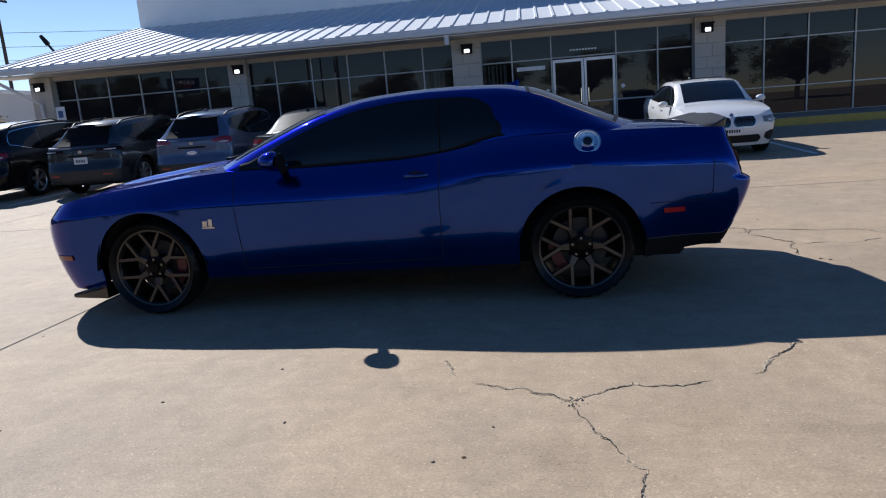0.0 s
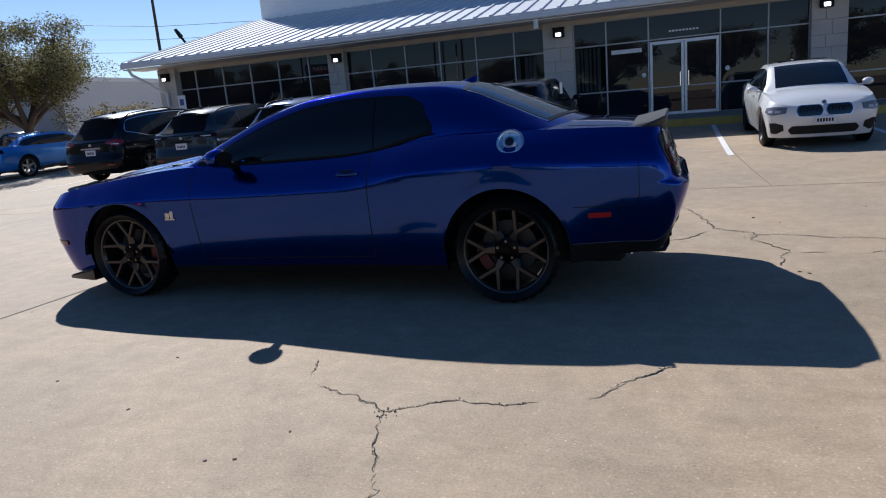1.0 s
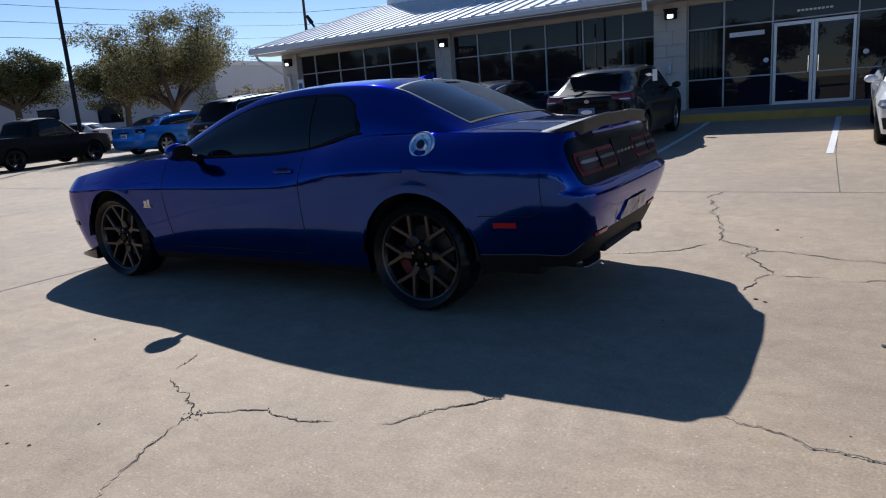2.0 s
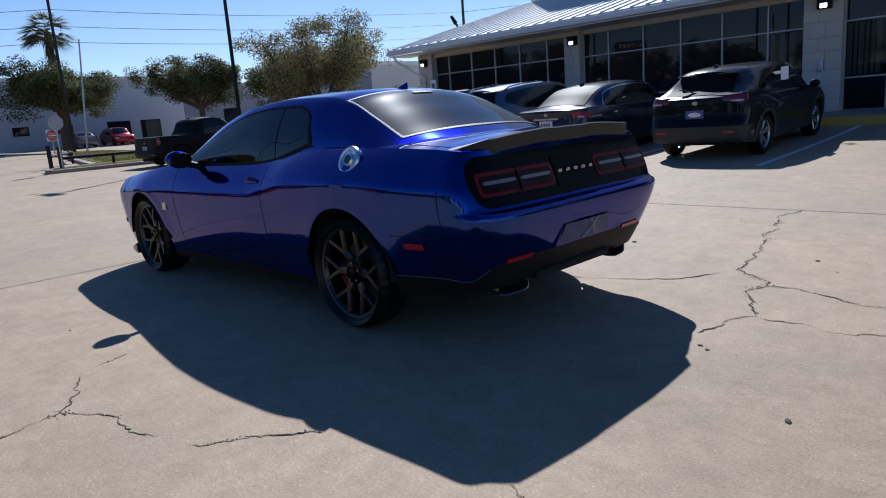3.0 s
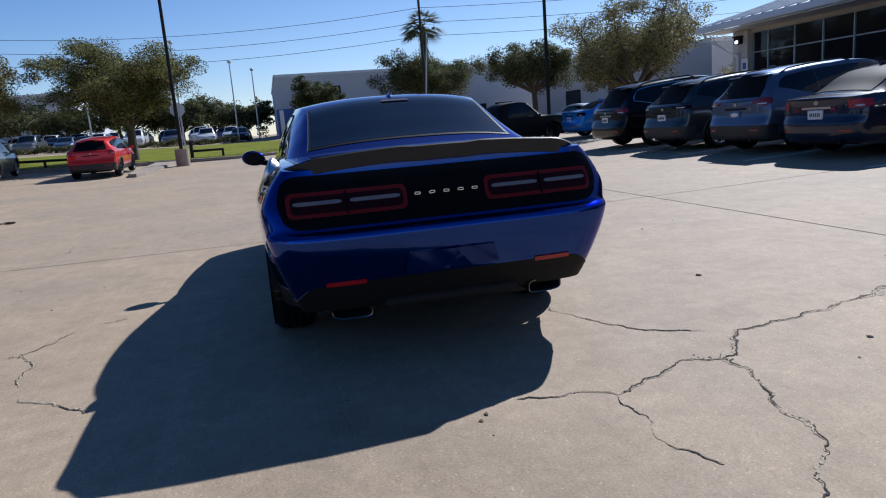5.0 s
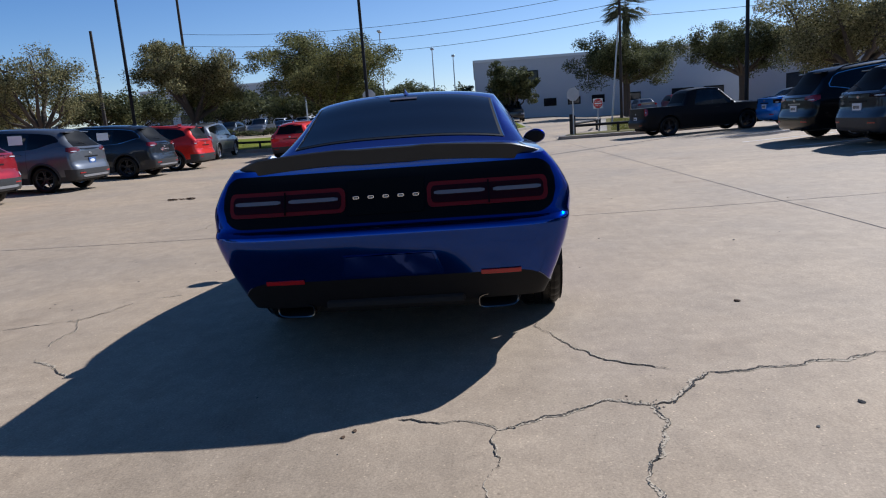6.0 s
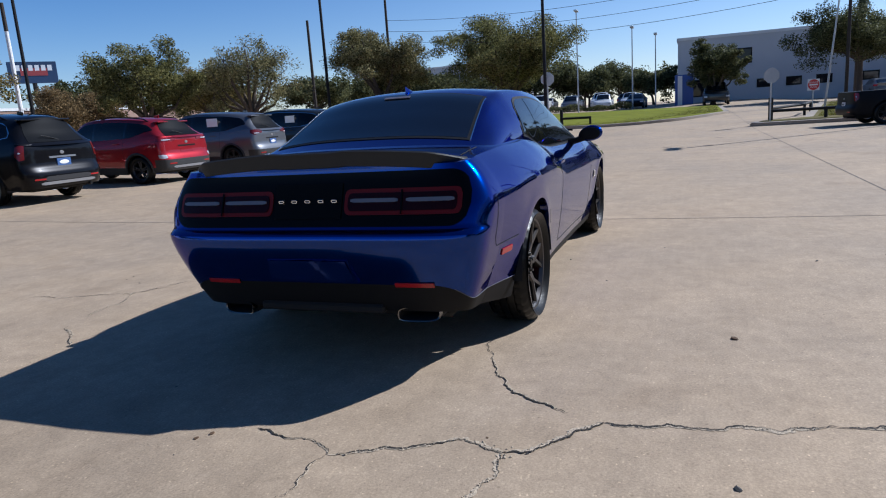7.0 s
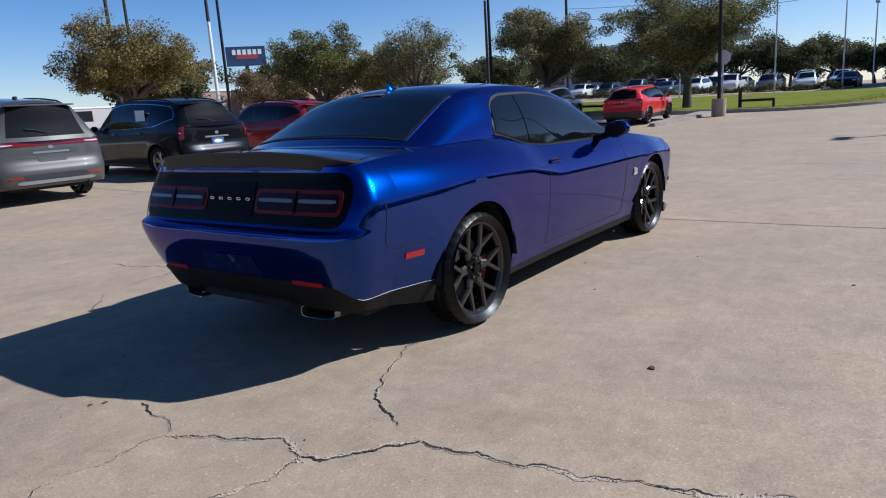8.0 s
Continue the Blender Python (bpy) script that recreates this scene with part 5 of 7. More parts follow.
    if kind == "suv":
        c = s.C(0.745)
        bm = box(c[0] - 0.10, -0.58 * W, c[2] - 0.04, c[0] + 0.06, 0.58 * W, c[2] - 0.012, 0.012, 2)
        for q in bm.verts:
            q.co.z -= 0.10 * (q.co.y / W) ** 2
        part("spoiler", bm, mat, car)
        c = s.C(0.93)
        part("wiper", tube([(c[0] + 0.02, 0.02, c[2] - 0.02), (c[0] - 0.0, -0.22, c[2] + 0.05), (c[0] - 0.01, -0.34, c[2] + 0.07)], 0.010, 6), SATIN, car)
    part("aerial", joined(box(s.C(0.6)[0], -0.02, s.C(0.6)[2] - 0.02, s.C(0.6)[0] + 0.14, 0.02, s.C(0.6)[2] + 0.045, 0.012)), mat, car)
    if sticker:
        for sg in (-1, 1):
            x = gaps[0] + 0.26 if sticker == "front" else gaps[1] - 0.27
            z = belt(x) + 0.20
            y = side_y(s, x, z)[0]
            part("window_sticker", box(x - 0.19, sg * (y + 0.016), z - 0.12, x + 0.19, sg * (y + 0.019), z + 0.19), PAPER, car, "white paper sales sticker in the window")
    if exhaust:
        part("exhaust_tip", tube([(h - 0.3, W * 0.55, 0.30), (h - 0.02, W * 0.55, 0.30)], 0.030, 12), SATIN, car)
    add_wheels(car, s, wheel, rimmat or ALLOY, r, r * 0.70, wide)
    add_underbody(car, s, 0.24)
    car.matrix_basis = m
    return car


def parked(x, y, turn):
    """A pose on the lot, pitched with the ground under the two axles."""
    m = pose(x, y, 0, 0, 0, turn)
    zf, zr = [ground_z(*(m @ Vector((k, 0, 0))).xy) for k in (-1.4, 1.4)]
    return Matrix.Translation((0, 0, (zf + zr) / 2)) @ m @ Matrix.Rotation(-math.atan2(zr - zf, 2.8), 4, "Y")


BLACKP = paint("black_paint", (0.003, 0.003, 0.004), 0.2, 0.3, 0.01, 1.25)
NAVYP = paint("navy_paint", (0.010, 0.016, 0.040), 0.5, 0.3)
GREYP = paint("grey_paint", (0.075, 0.095, 0.145), 0.55, 0.32)
DARKGREYP = paint("dark_grey_paint", (0.022, 0.026, 0.031), 0.55, 0.32)
SILVERP = paint("silver_paint", (0.115, 0.12, 0.13), 0.6, 0.34)
REDP = paint("red_paint", (0.25, 0.008, 0.014), 0.4, 0.3)
BRIGHTRED = paint("bright_red_paint", (0.50, 0.02, 0.014), 0.2, 0.3)
WHITEP = paint("white_paint", (0.54, 0.54, 0.535), 0.0, 0.35)
SKYBLUE = paint("bright_blue_paint", (0.02, 0.16, 0.50), 0.35, 0.3)
BEIGEP = paint("beige_paint", (0.055, 0.054, 0.050), 0.3, 0.42)

# row along the building, noses to the kerb
lot_car("suv_car", "black compact crossover with a white window sticker, parked at the kerb", suv_shape(4.4, 0.90, 1.55, 2.65, 0.345, 0.36, 1.03), BLACKP, parked(-0.52, 10.15, -90), "suv", "split5", ALLOY, 0.345, True, "wide", PLATEB, sticker="front", lamp=SMOKED)
lot_car("sedan_car", "dark navy blue four-door sedan parked at the kerb", sedan_shape(4.85, 0.925, 1.46, 2.74), NAVYP, parked(-3.55, 10.3, -90), "sedan", "spoke9", ALLOY, 0.335, False, "block", PLATEW, chrome=True)
lot_car("suv_car", "blue-grey compact crossover with roof rails and blue dealer plate", suv_shape(4.46, 0.91, 1.62, 2.64, 0.34, 0.20), GREYP, parked(-5.75, 10.25, -90), "suv", "split5", ALLOY, 0.34, True, "wide", PLATEB, True)
lot_car("suv_car", "dark grey crossover with black lower cladding at the kerb", suv_shape(4.72, 0.925, 1.61, 2.81, 0.36, 0.28), DARKGREYP, parked(-8.25, 10.35, -90), "suv", "split7", ALLOY, 0.36, True, "slim", PLATEW, True, lamp=DARKRED)
lot_car("suv_car", "glossy black large crossover with chrome trim at the kerb", suv_shape(4.95, 0.96, 1.70, 2.9, 0.37, 0.28), BLACKP, parked(-10.95, 10.45, -90), "suv", "split5", ALLOY, 0.37, False, "wide", PLATEW, True, chrome=True)
lot_car("sports_coupe_car", "bright blue low sports coupe parked past the crossovers", sedan_shape(4.78, 0.94, 1.34, 2.81, 0.345, 0.42), SKYBLUE, parked(-17.6, 12.45, -90), "sedan", "spoke5", ALLOY, 0.345, False, "block", PLATEW, lamp=DARKRED)
lot_car("sedan_car", "white four-door sedan with black kidney grille facing the lot", sedan_shape(4.7, 0.88, 1.42, 2.85, 0.335, 0.41), WHITEP, parked(4.85, 10.05, 90), "sedan", "split5", GUNMETAL, 0.335, False, "slim", PLATEW, front=True)

# row across the lot
lot_car("minivan_car", "beige-grey minivan with a full-width red light bar", suv_shape(5.15, 0.99, 1.83, 3.08, 0.36, 0.02, 1.06), BEIGEP, parked(-0.8, -11.8, 90), "suv", "split5", ALLOY, 0.36, False, "slim", None, True, fullbar=True, skid=True, chrome=True)
lot_car("suv_car", "black three-row crossover with blue dealer plate and sticker", suv_shape(4.8, 0.95, 1.76, 2.81, 0.36, 0.20, 1.10), BLACKP, parked(-4.58, -12.2, 90), "suv", "split5", ALLOY, 0.36, False, "tall", PLATEB, True, sticker=True, chrome=True, skid=True, lamp=SMOKED)
lot_car("suv_car", "red small crossover with black cladding", suv_shape(4.2, 0.90, 1.61, 2.6, 0.335, 0.26, 1.07), REDP, parked(-8.15, -11.95, 90), "suv", "split5", GUNMETAL, 0.335, True, "slim", None, True, skid=True, lowlamp=True)
lot_car("suv_car", "silver small crossover with a white window sticker", suv_shape(4.41, 0.905, 1.68, 2.64, 0.345, 0.22, 1.09), SILVERP, parked(-11.75, -12.0, 90), "suv", "split5", GUNMETAL, 0.345, True, "wide", PLATEB, sticker=True, skid=True, lamp=SMOKED)
lot_car("suv_car", "dark blue-grey crossover with a white window sticker", suv_shape(4.78, 0.96, 1.72, 2.85, 0.365, 0.34, 1.08), DARKGREYP, parked(-16.1, -12.2, 90), "suv", "split5", GUNMETAL, 0.365, True, "wide", None, sticker=True, chrome=True, skid=True)
lot_car("suv_car", "red crossover beside the dark one", suv_shape(4.65, 0.92, 1.68, 2.72, 0.35, 0.2, 1.05), BRIGHTRED, parked(-19.4, -12.1, 90), "suv", "split5", ALLOY, 0.35, True, "block", None, True)
lot_car("suv_car", "silver-grey crossover beside the lawn", suv_shape(4.55, 0.92, 1.66, 2.7, 0.35, 0.2, 1.05), SILVERP, parked(-25.7, -12.3, 4), "suv", "split5", ALLOY, 0.35, True, "block", PLATEW, True)
lot_car("suv_car", "bright red small crossover by the lawn's kerb", suv_shape(4.2, 0.90, 1.56, 2.6, 0.335, 0.2), BRIGHTRED, parked(-24.3, -7.4, 0), "suv", "split5", GUNMETAL, 0.335, True, "block", None)


def pickup_shape():
    s = suv_shape(5.3, 0.99, 1.79, 3.18, 0.385, 0.0, 1.12)
    L, W, H, b = 5.3, 0.99, 1.79, 1.12
    k = dict(zs=[(-2.65, 0.85), (-2.4, 1.0), (-1.2, 1.08), (0, 1.1), (0.7, 1.13), (2.4, 1.16), (2.65, 1.14)], plan=s.plan, crease=s.crease, xf=[(0.25, -2.5), (0.5, -2.65), (0.9, -2.62), (1.05, -2.5)],
             xr=[(0.3, 2.5), (0.45, 2.64), (0.6, 2.65), (0.72, 2.57), (1.1, 2.56), (1.2, 2.56)], bottom=[(-2.65, 0.32), (2.65, 0.36)], crown=[(-2.65, 0.0), (-2.3, 0.06), (-1.2, 0.07), (0.9, 0.01), (2.65, 0.0)],
             edge=[(-1.25, 0.74 * W, 1.07), (-0.85, 0.72 * W, 1.42), (-0.5, 0.70 * W, 0.945 * H), (-0.1, 0.69 * W, 0.972 * H), (0.2, 0.685 * W, 0.97 * H), (0.5, 0.68 * W, 0.955 * H), (0.68, 0.68 * W, 0.92 * H), (0.82, 0.70 * W, 1.4), (0.98, 0.76 * W, 1.1)],
             centre=[(-1.5, 0, 1.12), (-1.0, 0, 1.45), (-0.6, 0, 0.97 * H), (-0.1, 0, H), (0.2, 0, H), (0.5, 0, 0.985 * H), (0.72, 0, 0.95 * H), (0.85, 0, 1.42), (1.0, 0, 1.12)],
             axles=(-1.62, 1.56), hub=0.385, arch=0.44, flare=0.016, low=0.06, high=0.06, nf=3.4, nr=5, fc=-2.1, rc=2.25, hump=None)
    return Shape(**k)


lot_car("pickup_truck", "black crew-cab pickup truck standing across the lot", pickup_shape(), plain("dull_black_paint", (0.004, 0.004, 0.005), 0.5, vary=0.2, spec=0.2), parked(-20.9, 8.95, -83) @ Matrix.Scale(0.945, 4), "pickup", "split5", GUNMETAL, 0.385, False, "tall", PLATEW, wide=0.26)


# ---- ground ----
def build_ground():
    xs = [-400, -200, -120, -75] + [-70 + i * 1.5 for i in range(0, 60)] + [20 + i * 6 for i in range(1, 5)] + [80, 160, 400]
    ys = [-400, -200, -120, -60] + [-55 + i * 2 for i in range(20)] + [-15 + i * 0.6 for i in range(52)] + [17 + i * 4 for i in range(6)] + [60, 120, 200, 400]
    verts = [(x, y, ground_z(x, y)) for x in xs for y in ys]
    n = len(ys)
    faces = [(i * n + j, (i + 1) * n + j, (i + 1) * n + j + 1, i * n + j + 1) for i in range(len(xs) - 1) for j in range(n - 1)]
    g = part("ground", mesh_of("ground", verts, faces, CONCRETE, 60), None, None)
    return tagged(g, "sunlit tan concrete parking lot with stains and wear", "ground", kind="structure")


build_ground()


def ribbon(pts, w, lift=0.004, rough=0.0, seg=0.08, seed=1, taper=True):
    """A narrow strip on the ground along points, ragged where rough is set."""
    rnd = random.Random(seed)
    path = []
    for (x0, y0), (x1, y1) in zip(pts, pts[1:]):
        n = max(1, int(math.hypot(x1 - x0, y1 - y0) / seg))
        for i in range(n):
            u = i / n
            path.append(Vector((x0 + (x1 - x0) * u, y0 + (y1 - y0) * u)))
    path.append(Vector(pts[-1]))
    if rough:
        path = [p + Vector((noise.noise((p.x * 7, p.y * 7, seed)) + 0.6 * noise.noise((p.x * 23, p.y * 23, seed + 5)) + 0.4 * noise.noise((p.x * 70, p.y * 70, seed + 6)), noise.noise((p.x * 7, p.y * 7, seed + 9)) + 0.6 * noise.noise((p.x * 23, p.y * 23, seed + 3)) + 0.4 * noise.noise((p.x * 70, p.y * 70, seed + 7)))) * rough for p in path]
    verts, faces = [], []
    for i, p in enumerate(path):
        d = (path[min(i + 1, len(path) - 1)] - path[max(i - 1, 0)])
        d = d.normalized() if d.length > 0 else Vector((1, 0))
        nrm = Vector((-d.y, d.x))
        e = min(1, 0.25 + min(i, len(path) - 1 - i) / 6) if taper else 1
        k = w * e * ((0.25 + 0.9 * rnd.random()) * (0.12 + 1.5 * max(0, noise.noise((p.x * 3.1, p.y * 3.1, seed + 2)) + 0.25)) if rough else 1)
        for s in (-1, 1):
            q = p + nrm * (k * s / 2)
            verts.append((q.x, q.y, ground_z(q.x, q.y) + lift))
        if i:
            faces.append((2 * i - 2, 2 * i - 1, 2 * i + 1, 2 * i))
    return verts, faces


def jagged(pts, seed, bend=0.17, least=0.014):
    """A broken line through points: each stretch is split at its middle and pushed aside, again and again."""
    rg = random.Random(seed)
    line = [Vector(p) for p in pts]
    while True:
        out, done = [line[0]], True
        for a, b in zip(line, line[1:]):
            d = b - a
            if d.length > least:
                done = False
                out.append((a + b) / 2 + Vector((-d.y, d.x)) * rg.uniform(-bend, bend))
            out.append(b)
        line = out
        if done:
            return line


def crack(pts, w, spall, seed):
    """A crack of uneven width that closes in places, with crumbled pale edges and loose crumbs."""
    rg = random.Random(seed)
    line = jagged(pts, seed)
    dark, pale, crumbs = ([], []), ([], []), bmesh.new()
    last = None
    for i, p in enumerate(line):
        d = (line[min(i + 1, len(line) - 1)] - line[max(i - 1, 0)]).normalized()
        side = Vector((-d.y, d.x))
        ends = min(1, 0.55 + min(i, len(line) - 1 - i) / 10)
        n1, n2 = noise.noise((p.x * 5.5, p.y * 5.5, seed)), noise.noise((p.x * 4.1, p.y * 4.1, seed + 31))
        k = 0.78 * w * ends * rg.uniform(0.5, 1.3) * max(0.0, 0.55 + 1.4 * n1)
        out = spall * ends * rg.uniform(0.55, 1.25) * max(0.0, n2 + 0.28)
        back = 0.35 * spall * ends * rg.uniform(0.3, 1.2) * max(0.0, n2 + 0.1)
        flip = 1 if noise.noise((p.x * 0.9, p.y * 0.9, seed + 7)) > 0 else -1
        for store, a, b, lift in ((dark, -k / 2, k / 2, 0.004), (pale, -back, k / 2 + out, 0.002)):
            for o in (a, b):
                q = p + side * (o * flip)
                store[0].append((q.x, q.y, ground_z(q.x, q.y) + lift))
            if i and (k > 0.0012 if store is dark else out > 0.002):
                m = len(store[0])
                store[1].append((m - 4, m - 3, m - 1, m - 2))
        if out > 0.006:
            if rg.random() < 0.55:
                q = p + side * (rg.uniform(-0.2, 1.0) * out * flip)
                r = rg.uniform(0.0016, 0.0042)
                c = bmesh.ops.create_icosphere(crumbs, subdivisions=1, radius=r, matrix=Matrix.Translation((q.x, q.y, ground_z(q.x, q.y) + r * 0.5 + 0.002)))
                for v in c["verts"]:
                    v.co += Vector((rg.uniform(-1, 1), rg.uniform(-1, 1), rg.uniform(-1, 1))) * r * 0.35
    ob = tagged(part("crack", mesh_of("crack", *dark, CRACK, 60), None, None), "thin broken dark crack running through the concrete", "crack", kind="structure")
    if pale[1]:
        part("crack_edge", mesh_of("crack_edge", *pale, RUBBLE, 60), None, ob, "crumbled pale edge along the crack")
    if crumbs.verts:
        tagged(part("crumbs", crumbs, RUBBLE, ob, "loose pale crumbs of concrete", sharp=20), kind="stuff")
    else:
        crumbs.free()


CRACKS = [
    ([(1.9, 0.76), (2.23, 0.84), (2.42, 0.93), (2.59, 1.04), (2.66, 1.15), (2.72, 1.28), (2.8, 1.46)], 0.010, 0.022),
    ([(2.8, 1.46), (2.8, 1.57), (2.76, 1.7), (2.77, 1.82), (2.72, 1.98), (2.68, 2.22), (2.62, 2.45), (2.56, 2.98), (2.45, 3.95)], 0.012, 0.045),
    ([(2.8, 1.46), (2.88, 1.39), (3.0, 1.29), (3.06, 1.25), (3.12, 1.13)], 0.011, 0.035),
    ([(3.12, 1.13), (3.08, 1.03), (3.05, 0.96), (3.11, 0.86), (3.18, 0.75), (3.22, 0.62), (3.28, 0.48)], 0.010, 0.030),
    ([(3.28, 0.48), (3.21, 0.4), (3.2, 0.27), (3.15, 0.07)], 0.009, 0.018),
    ([(3.28, 0.48), (3.4, 0.46), (3.62, 0.44), (3.94, 0.52)], 0.005, 0.020),
    ([(3.12, 1.13), (3.3, 1.15), (3.49, 1.06), (3.79, 1.0), (4.05, 0.82), (4.6, 0.6)], 0.009, 0.026),
    ([(0.69, -1.95), (0.78, -2.18), (0.84, -2.24), (0.95, -2.3), (1.07, -2.32), (1.14, -2.38), (1.29, -2.47)], 0.007, 0.022),
    ([(1.29, -2.47), (1.39, -2.41), (1.5, -2.35), (1.68, -2.33), (1.78, -2.34), (1.93, -2.28), (2.05, -2.26), (2.19, -2.13), (2.25, -2.03), (2.36, -1.93), (2.46, -1.83)], 0.0075, 0.024),
    ([(1.29, -2.47), (1.33, -2.63), (1.36, -2.74), (1.43, -2.88), (1.51, -3.03), (1.56, -3.4)], 0.0055, 0.018),
    ([(0.84, -2.24), (0.72, -2.28), (0.5, -2.3)], 0.004, 0.010),
    ([(3.29, -1.66), (3.43, -1.69), (3.6, -1.79), (4.2, -1.9)], 0.005, 0.012),
    ([(2.54, 3.29), (2.2, 3.2), (1.9, 3.4)], 0.005, 0.012),
    ([(-3.6, -3.4), (-3.1, -3.3), (-2.7, -3.5)], 0.006, 0.012),
]
for k, (pts, w, spall) in enumerate(CRACKS):
    crack(pts, w, spall, k + 3)
rnd = random.Random(5)


def chips(cx, cy, n, spread, size, name, mat, label):
    bm = bmesh.new()
    for _ in range(n):
        x, y = rnd.gauss(cx, spread), rnd.gauss(cy, spread)
        r = size * (0.4 + rnd.random())
        c = bmesh.ops.create_icosphere(bm, subdivisions=1, radius=r, matrix=Matrix.Translation((x, y, ground_z(x, y) + r * 0.2)))
        for q in c["verts"]:
            q.co += Vector((rnd.uniform(-1, 1), rnd.uniform(-1, 1), rnd.uniform(-1, 1))) * r * 0.3
    tagged(part(name, bm, mat, None), label, "rubble", kind="stuff")


chips(1.31, -2.49, 14, 0.024, 0.005, "crack_rubble", RUBBLE, "small crumbs of concrete in the crack's junction")
chips(3.1, 1.14, 10, 0.03, 0.005, "crack_rubble", RUBBLE, "small crumbs of concrete in the crack's junction")
LEAFLET = plain("dead_leaf", (0.08, 0.045, 0.022), 0.9, vary=0.4, scale=30)
STONECHIP = plain("pebble", (0.05, 0.045, 0.04), 0.8, vary=0.3, scale=40)
for i in range(46):
    x, y = (rnd.uniform(-4, 4.3), rnd.uniform(-4.2, 5)) if i > 9 else [(1.70, 2.0), (3.18, 1.93), (0.77, -2.97), (0.88, -2.94), (-0.15, 2.66), (3.84, -0.69), (3.24, -0.10), (-0.6, -2.4), (3.37, 1.67), (3.29, -0.14)][i]
    bm = bmesh.new()
    sz = rnd.uniform(0.003, 0.007) if i > 9 else (0.015, 0.012, 0.006, 0.007, 0.011, 0.014, 0.010, 0.007, 0.007, 0.010)[i]
    bmesh.ops.create_icosphere(bm, subdivisions=1, radius=sz)
    for q in bm.verts:
        q.co = Vector((q.co.x * 1.5, q.co.y, q.co.z * 0.45)) + Vector((rnd.uniform(-1, 1), rnd.uniform(-1, 1), rnd.uniform(-0.5, 0.5))) * sz * 0.3
    leafy = i % 3 == 0
    ob = part("dead_leaf" if leafy else "pebble", bm, LEAFLET if leafy else STONECHIP, None, m=pose(x, y, ground_z(x, y) + sz * 0.3, 0, 0, rnd.uniform(0, 360)))
    tagged(ob, "small brown dead leaf lying on the concrete" if leafy else "small dark pebble lying on the concrete", "leaf" if leafy else "pebble", "litter on the lot")

def twigs(cx, cy, length):
    """A short heap of dry twigs and leaves swept into a line."""
    rg = random.Random(11)
    bm = bmesh.new()
    for _ in range(34):
        x, y = cx + rg.gauss(0, 0.03), cy + rg.uniform(-0.5, 0.5) * length
        a, k, z = rg.uniform(0, math.pi), rg.uniform(0.03, 0.09), ground_z(x, y) + rg.uniform(0.004, 0.03)
        twig = tube([(x - k * math.cos(a), y - k * math.sin(a), z), (x, y, z + 0.008), (x + k * math.cos(a), y + k * math.sin(a), z - 0.003)], 0.006, 5)
        me = bpy.data.meshes.new("twig")
        twig.to_mesh(me)
        bm.from_mesh(me)
        bpy.data.meshes.remove(me)
        twig.free()
    tagged(part("twigs", bm, LEAFLET, None), "dry twigs and leaves lying on the concrete", "twigs", kind="stuff")


twigs(-7.5, -5.62, 0.5)
for k, (pts, w) in enumerate([
    ([(-2.17, -14), (-2.17, 3.97), (-2.17, 7.0)], 0.014), ([(-40, 3.97), (14, 3.97)], 0.014), ([(-7.62, -9.0), (-7.62, 7.4)], 0.012), ([(3.6, 3.97), (3.5, 7.3), (3.45, 12.9)], 0.01),
    ([(-14.05, -9), (-14.05, 7.4)], 0.012), ([(-18.5, -9), (-18.5, 7.4)], 0.012), ([(8.6, -12), (8.6, 13)], 0.012)]):
    v, f = ribbon(pts, w, 0.003, 0.0, 0.5, k, False)
    tagged(part("expansion_joint", mesh_of("expansion_joint", v, f, JOINT, 60), None, None), "straight dark joint between concrete slabs", "joint", kind="structure")
for k, x in enumerate((6.2, 3.42, 0.75, -2.05, -4.62, -7.0, -9.6, -12.4, -15.2)):
    v, f = ribbon([(x, 7.4), (x + 0.03, 12.9)], 0.10, 0.005, 0.0, 0.4, k, False)
    tagged(part("parking_line", mesh_of("parking_line", v, f, WHITELINE, 60), None, None), "worn white painted stall line", "parking line", kind="structure")
for k, x in enumerate((0.7, -2.75, -6.25, -9.9, -13.9, -17.8)):
    v, f = ribbon([(x, -12.2), (x, -14.6)], 0.10, 0.005, 0.0, 0.4, k, False)
    tagged(part("parking_line", mesh_of("parking_line", v, f, WHITELINE, 60), None, None), "worn white painted stall line", "parking line", kind="structure")
for k, (pts, w) in enumerate([([(-14.06, 0.35), (-14.05, 1.45)], 0.10), ([(-14.0, 2.05), (-13.96, 2.75)], 0.24), ([(-17.6, 2.3), (-17.6, 2.9)], 0.12)]):
    v, f = ribbon(pts, w, 0.005, 0.02, 0.05, k + 4)
    tagged(part("patch", mesh_of("patch", v, f, JOINT, 60), None, None), "dark tar patch along a slab joint", "patch", kind="structure")


def slab(name, outline, top, label, cat, mat, down=0.4, bev=0.025):
    """A raised slab (island, lawn, walk) with a rounded kerb edge."""
    bm = bmesh.new()
    vs = [bm.verts.new((x, y, ground_z(x, y) + top)) for x, y in outline]
    f = bm.faces.new(vs)
    r = bmesh.ops.extrude_face_region(bm, geom=[f])
    for q in r["geom"]:
        if isinstance(q, bmesh.types.BMVert):
            q.co.z -= down
    bmesh.ops.recalc_face_normals(bm, faces=bm.faces)
    ed = [e for e in bm.edges if all(v.co.z > ground_z(v.co.x, v.co.y) for v in e.verts)]
    bmesh.ops.bevel(bm, geom=ed, offset=bev, segments=2, affect="EDGES")
    return tagged(part(name, bm, mat, None), label, cat, kind="structure")


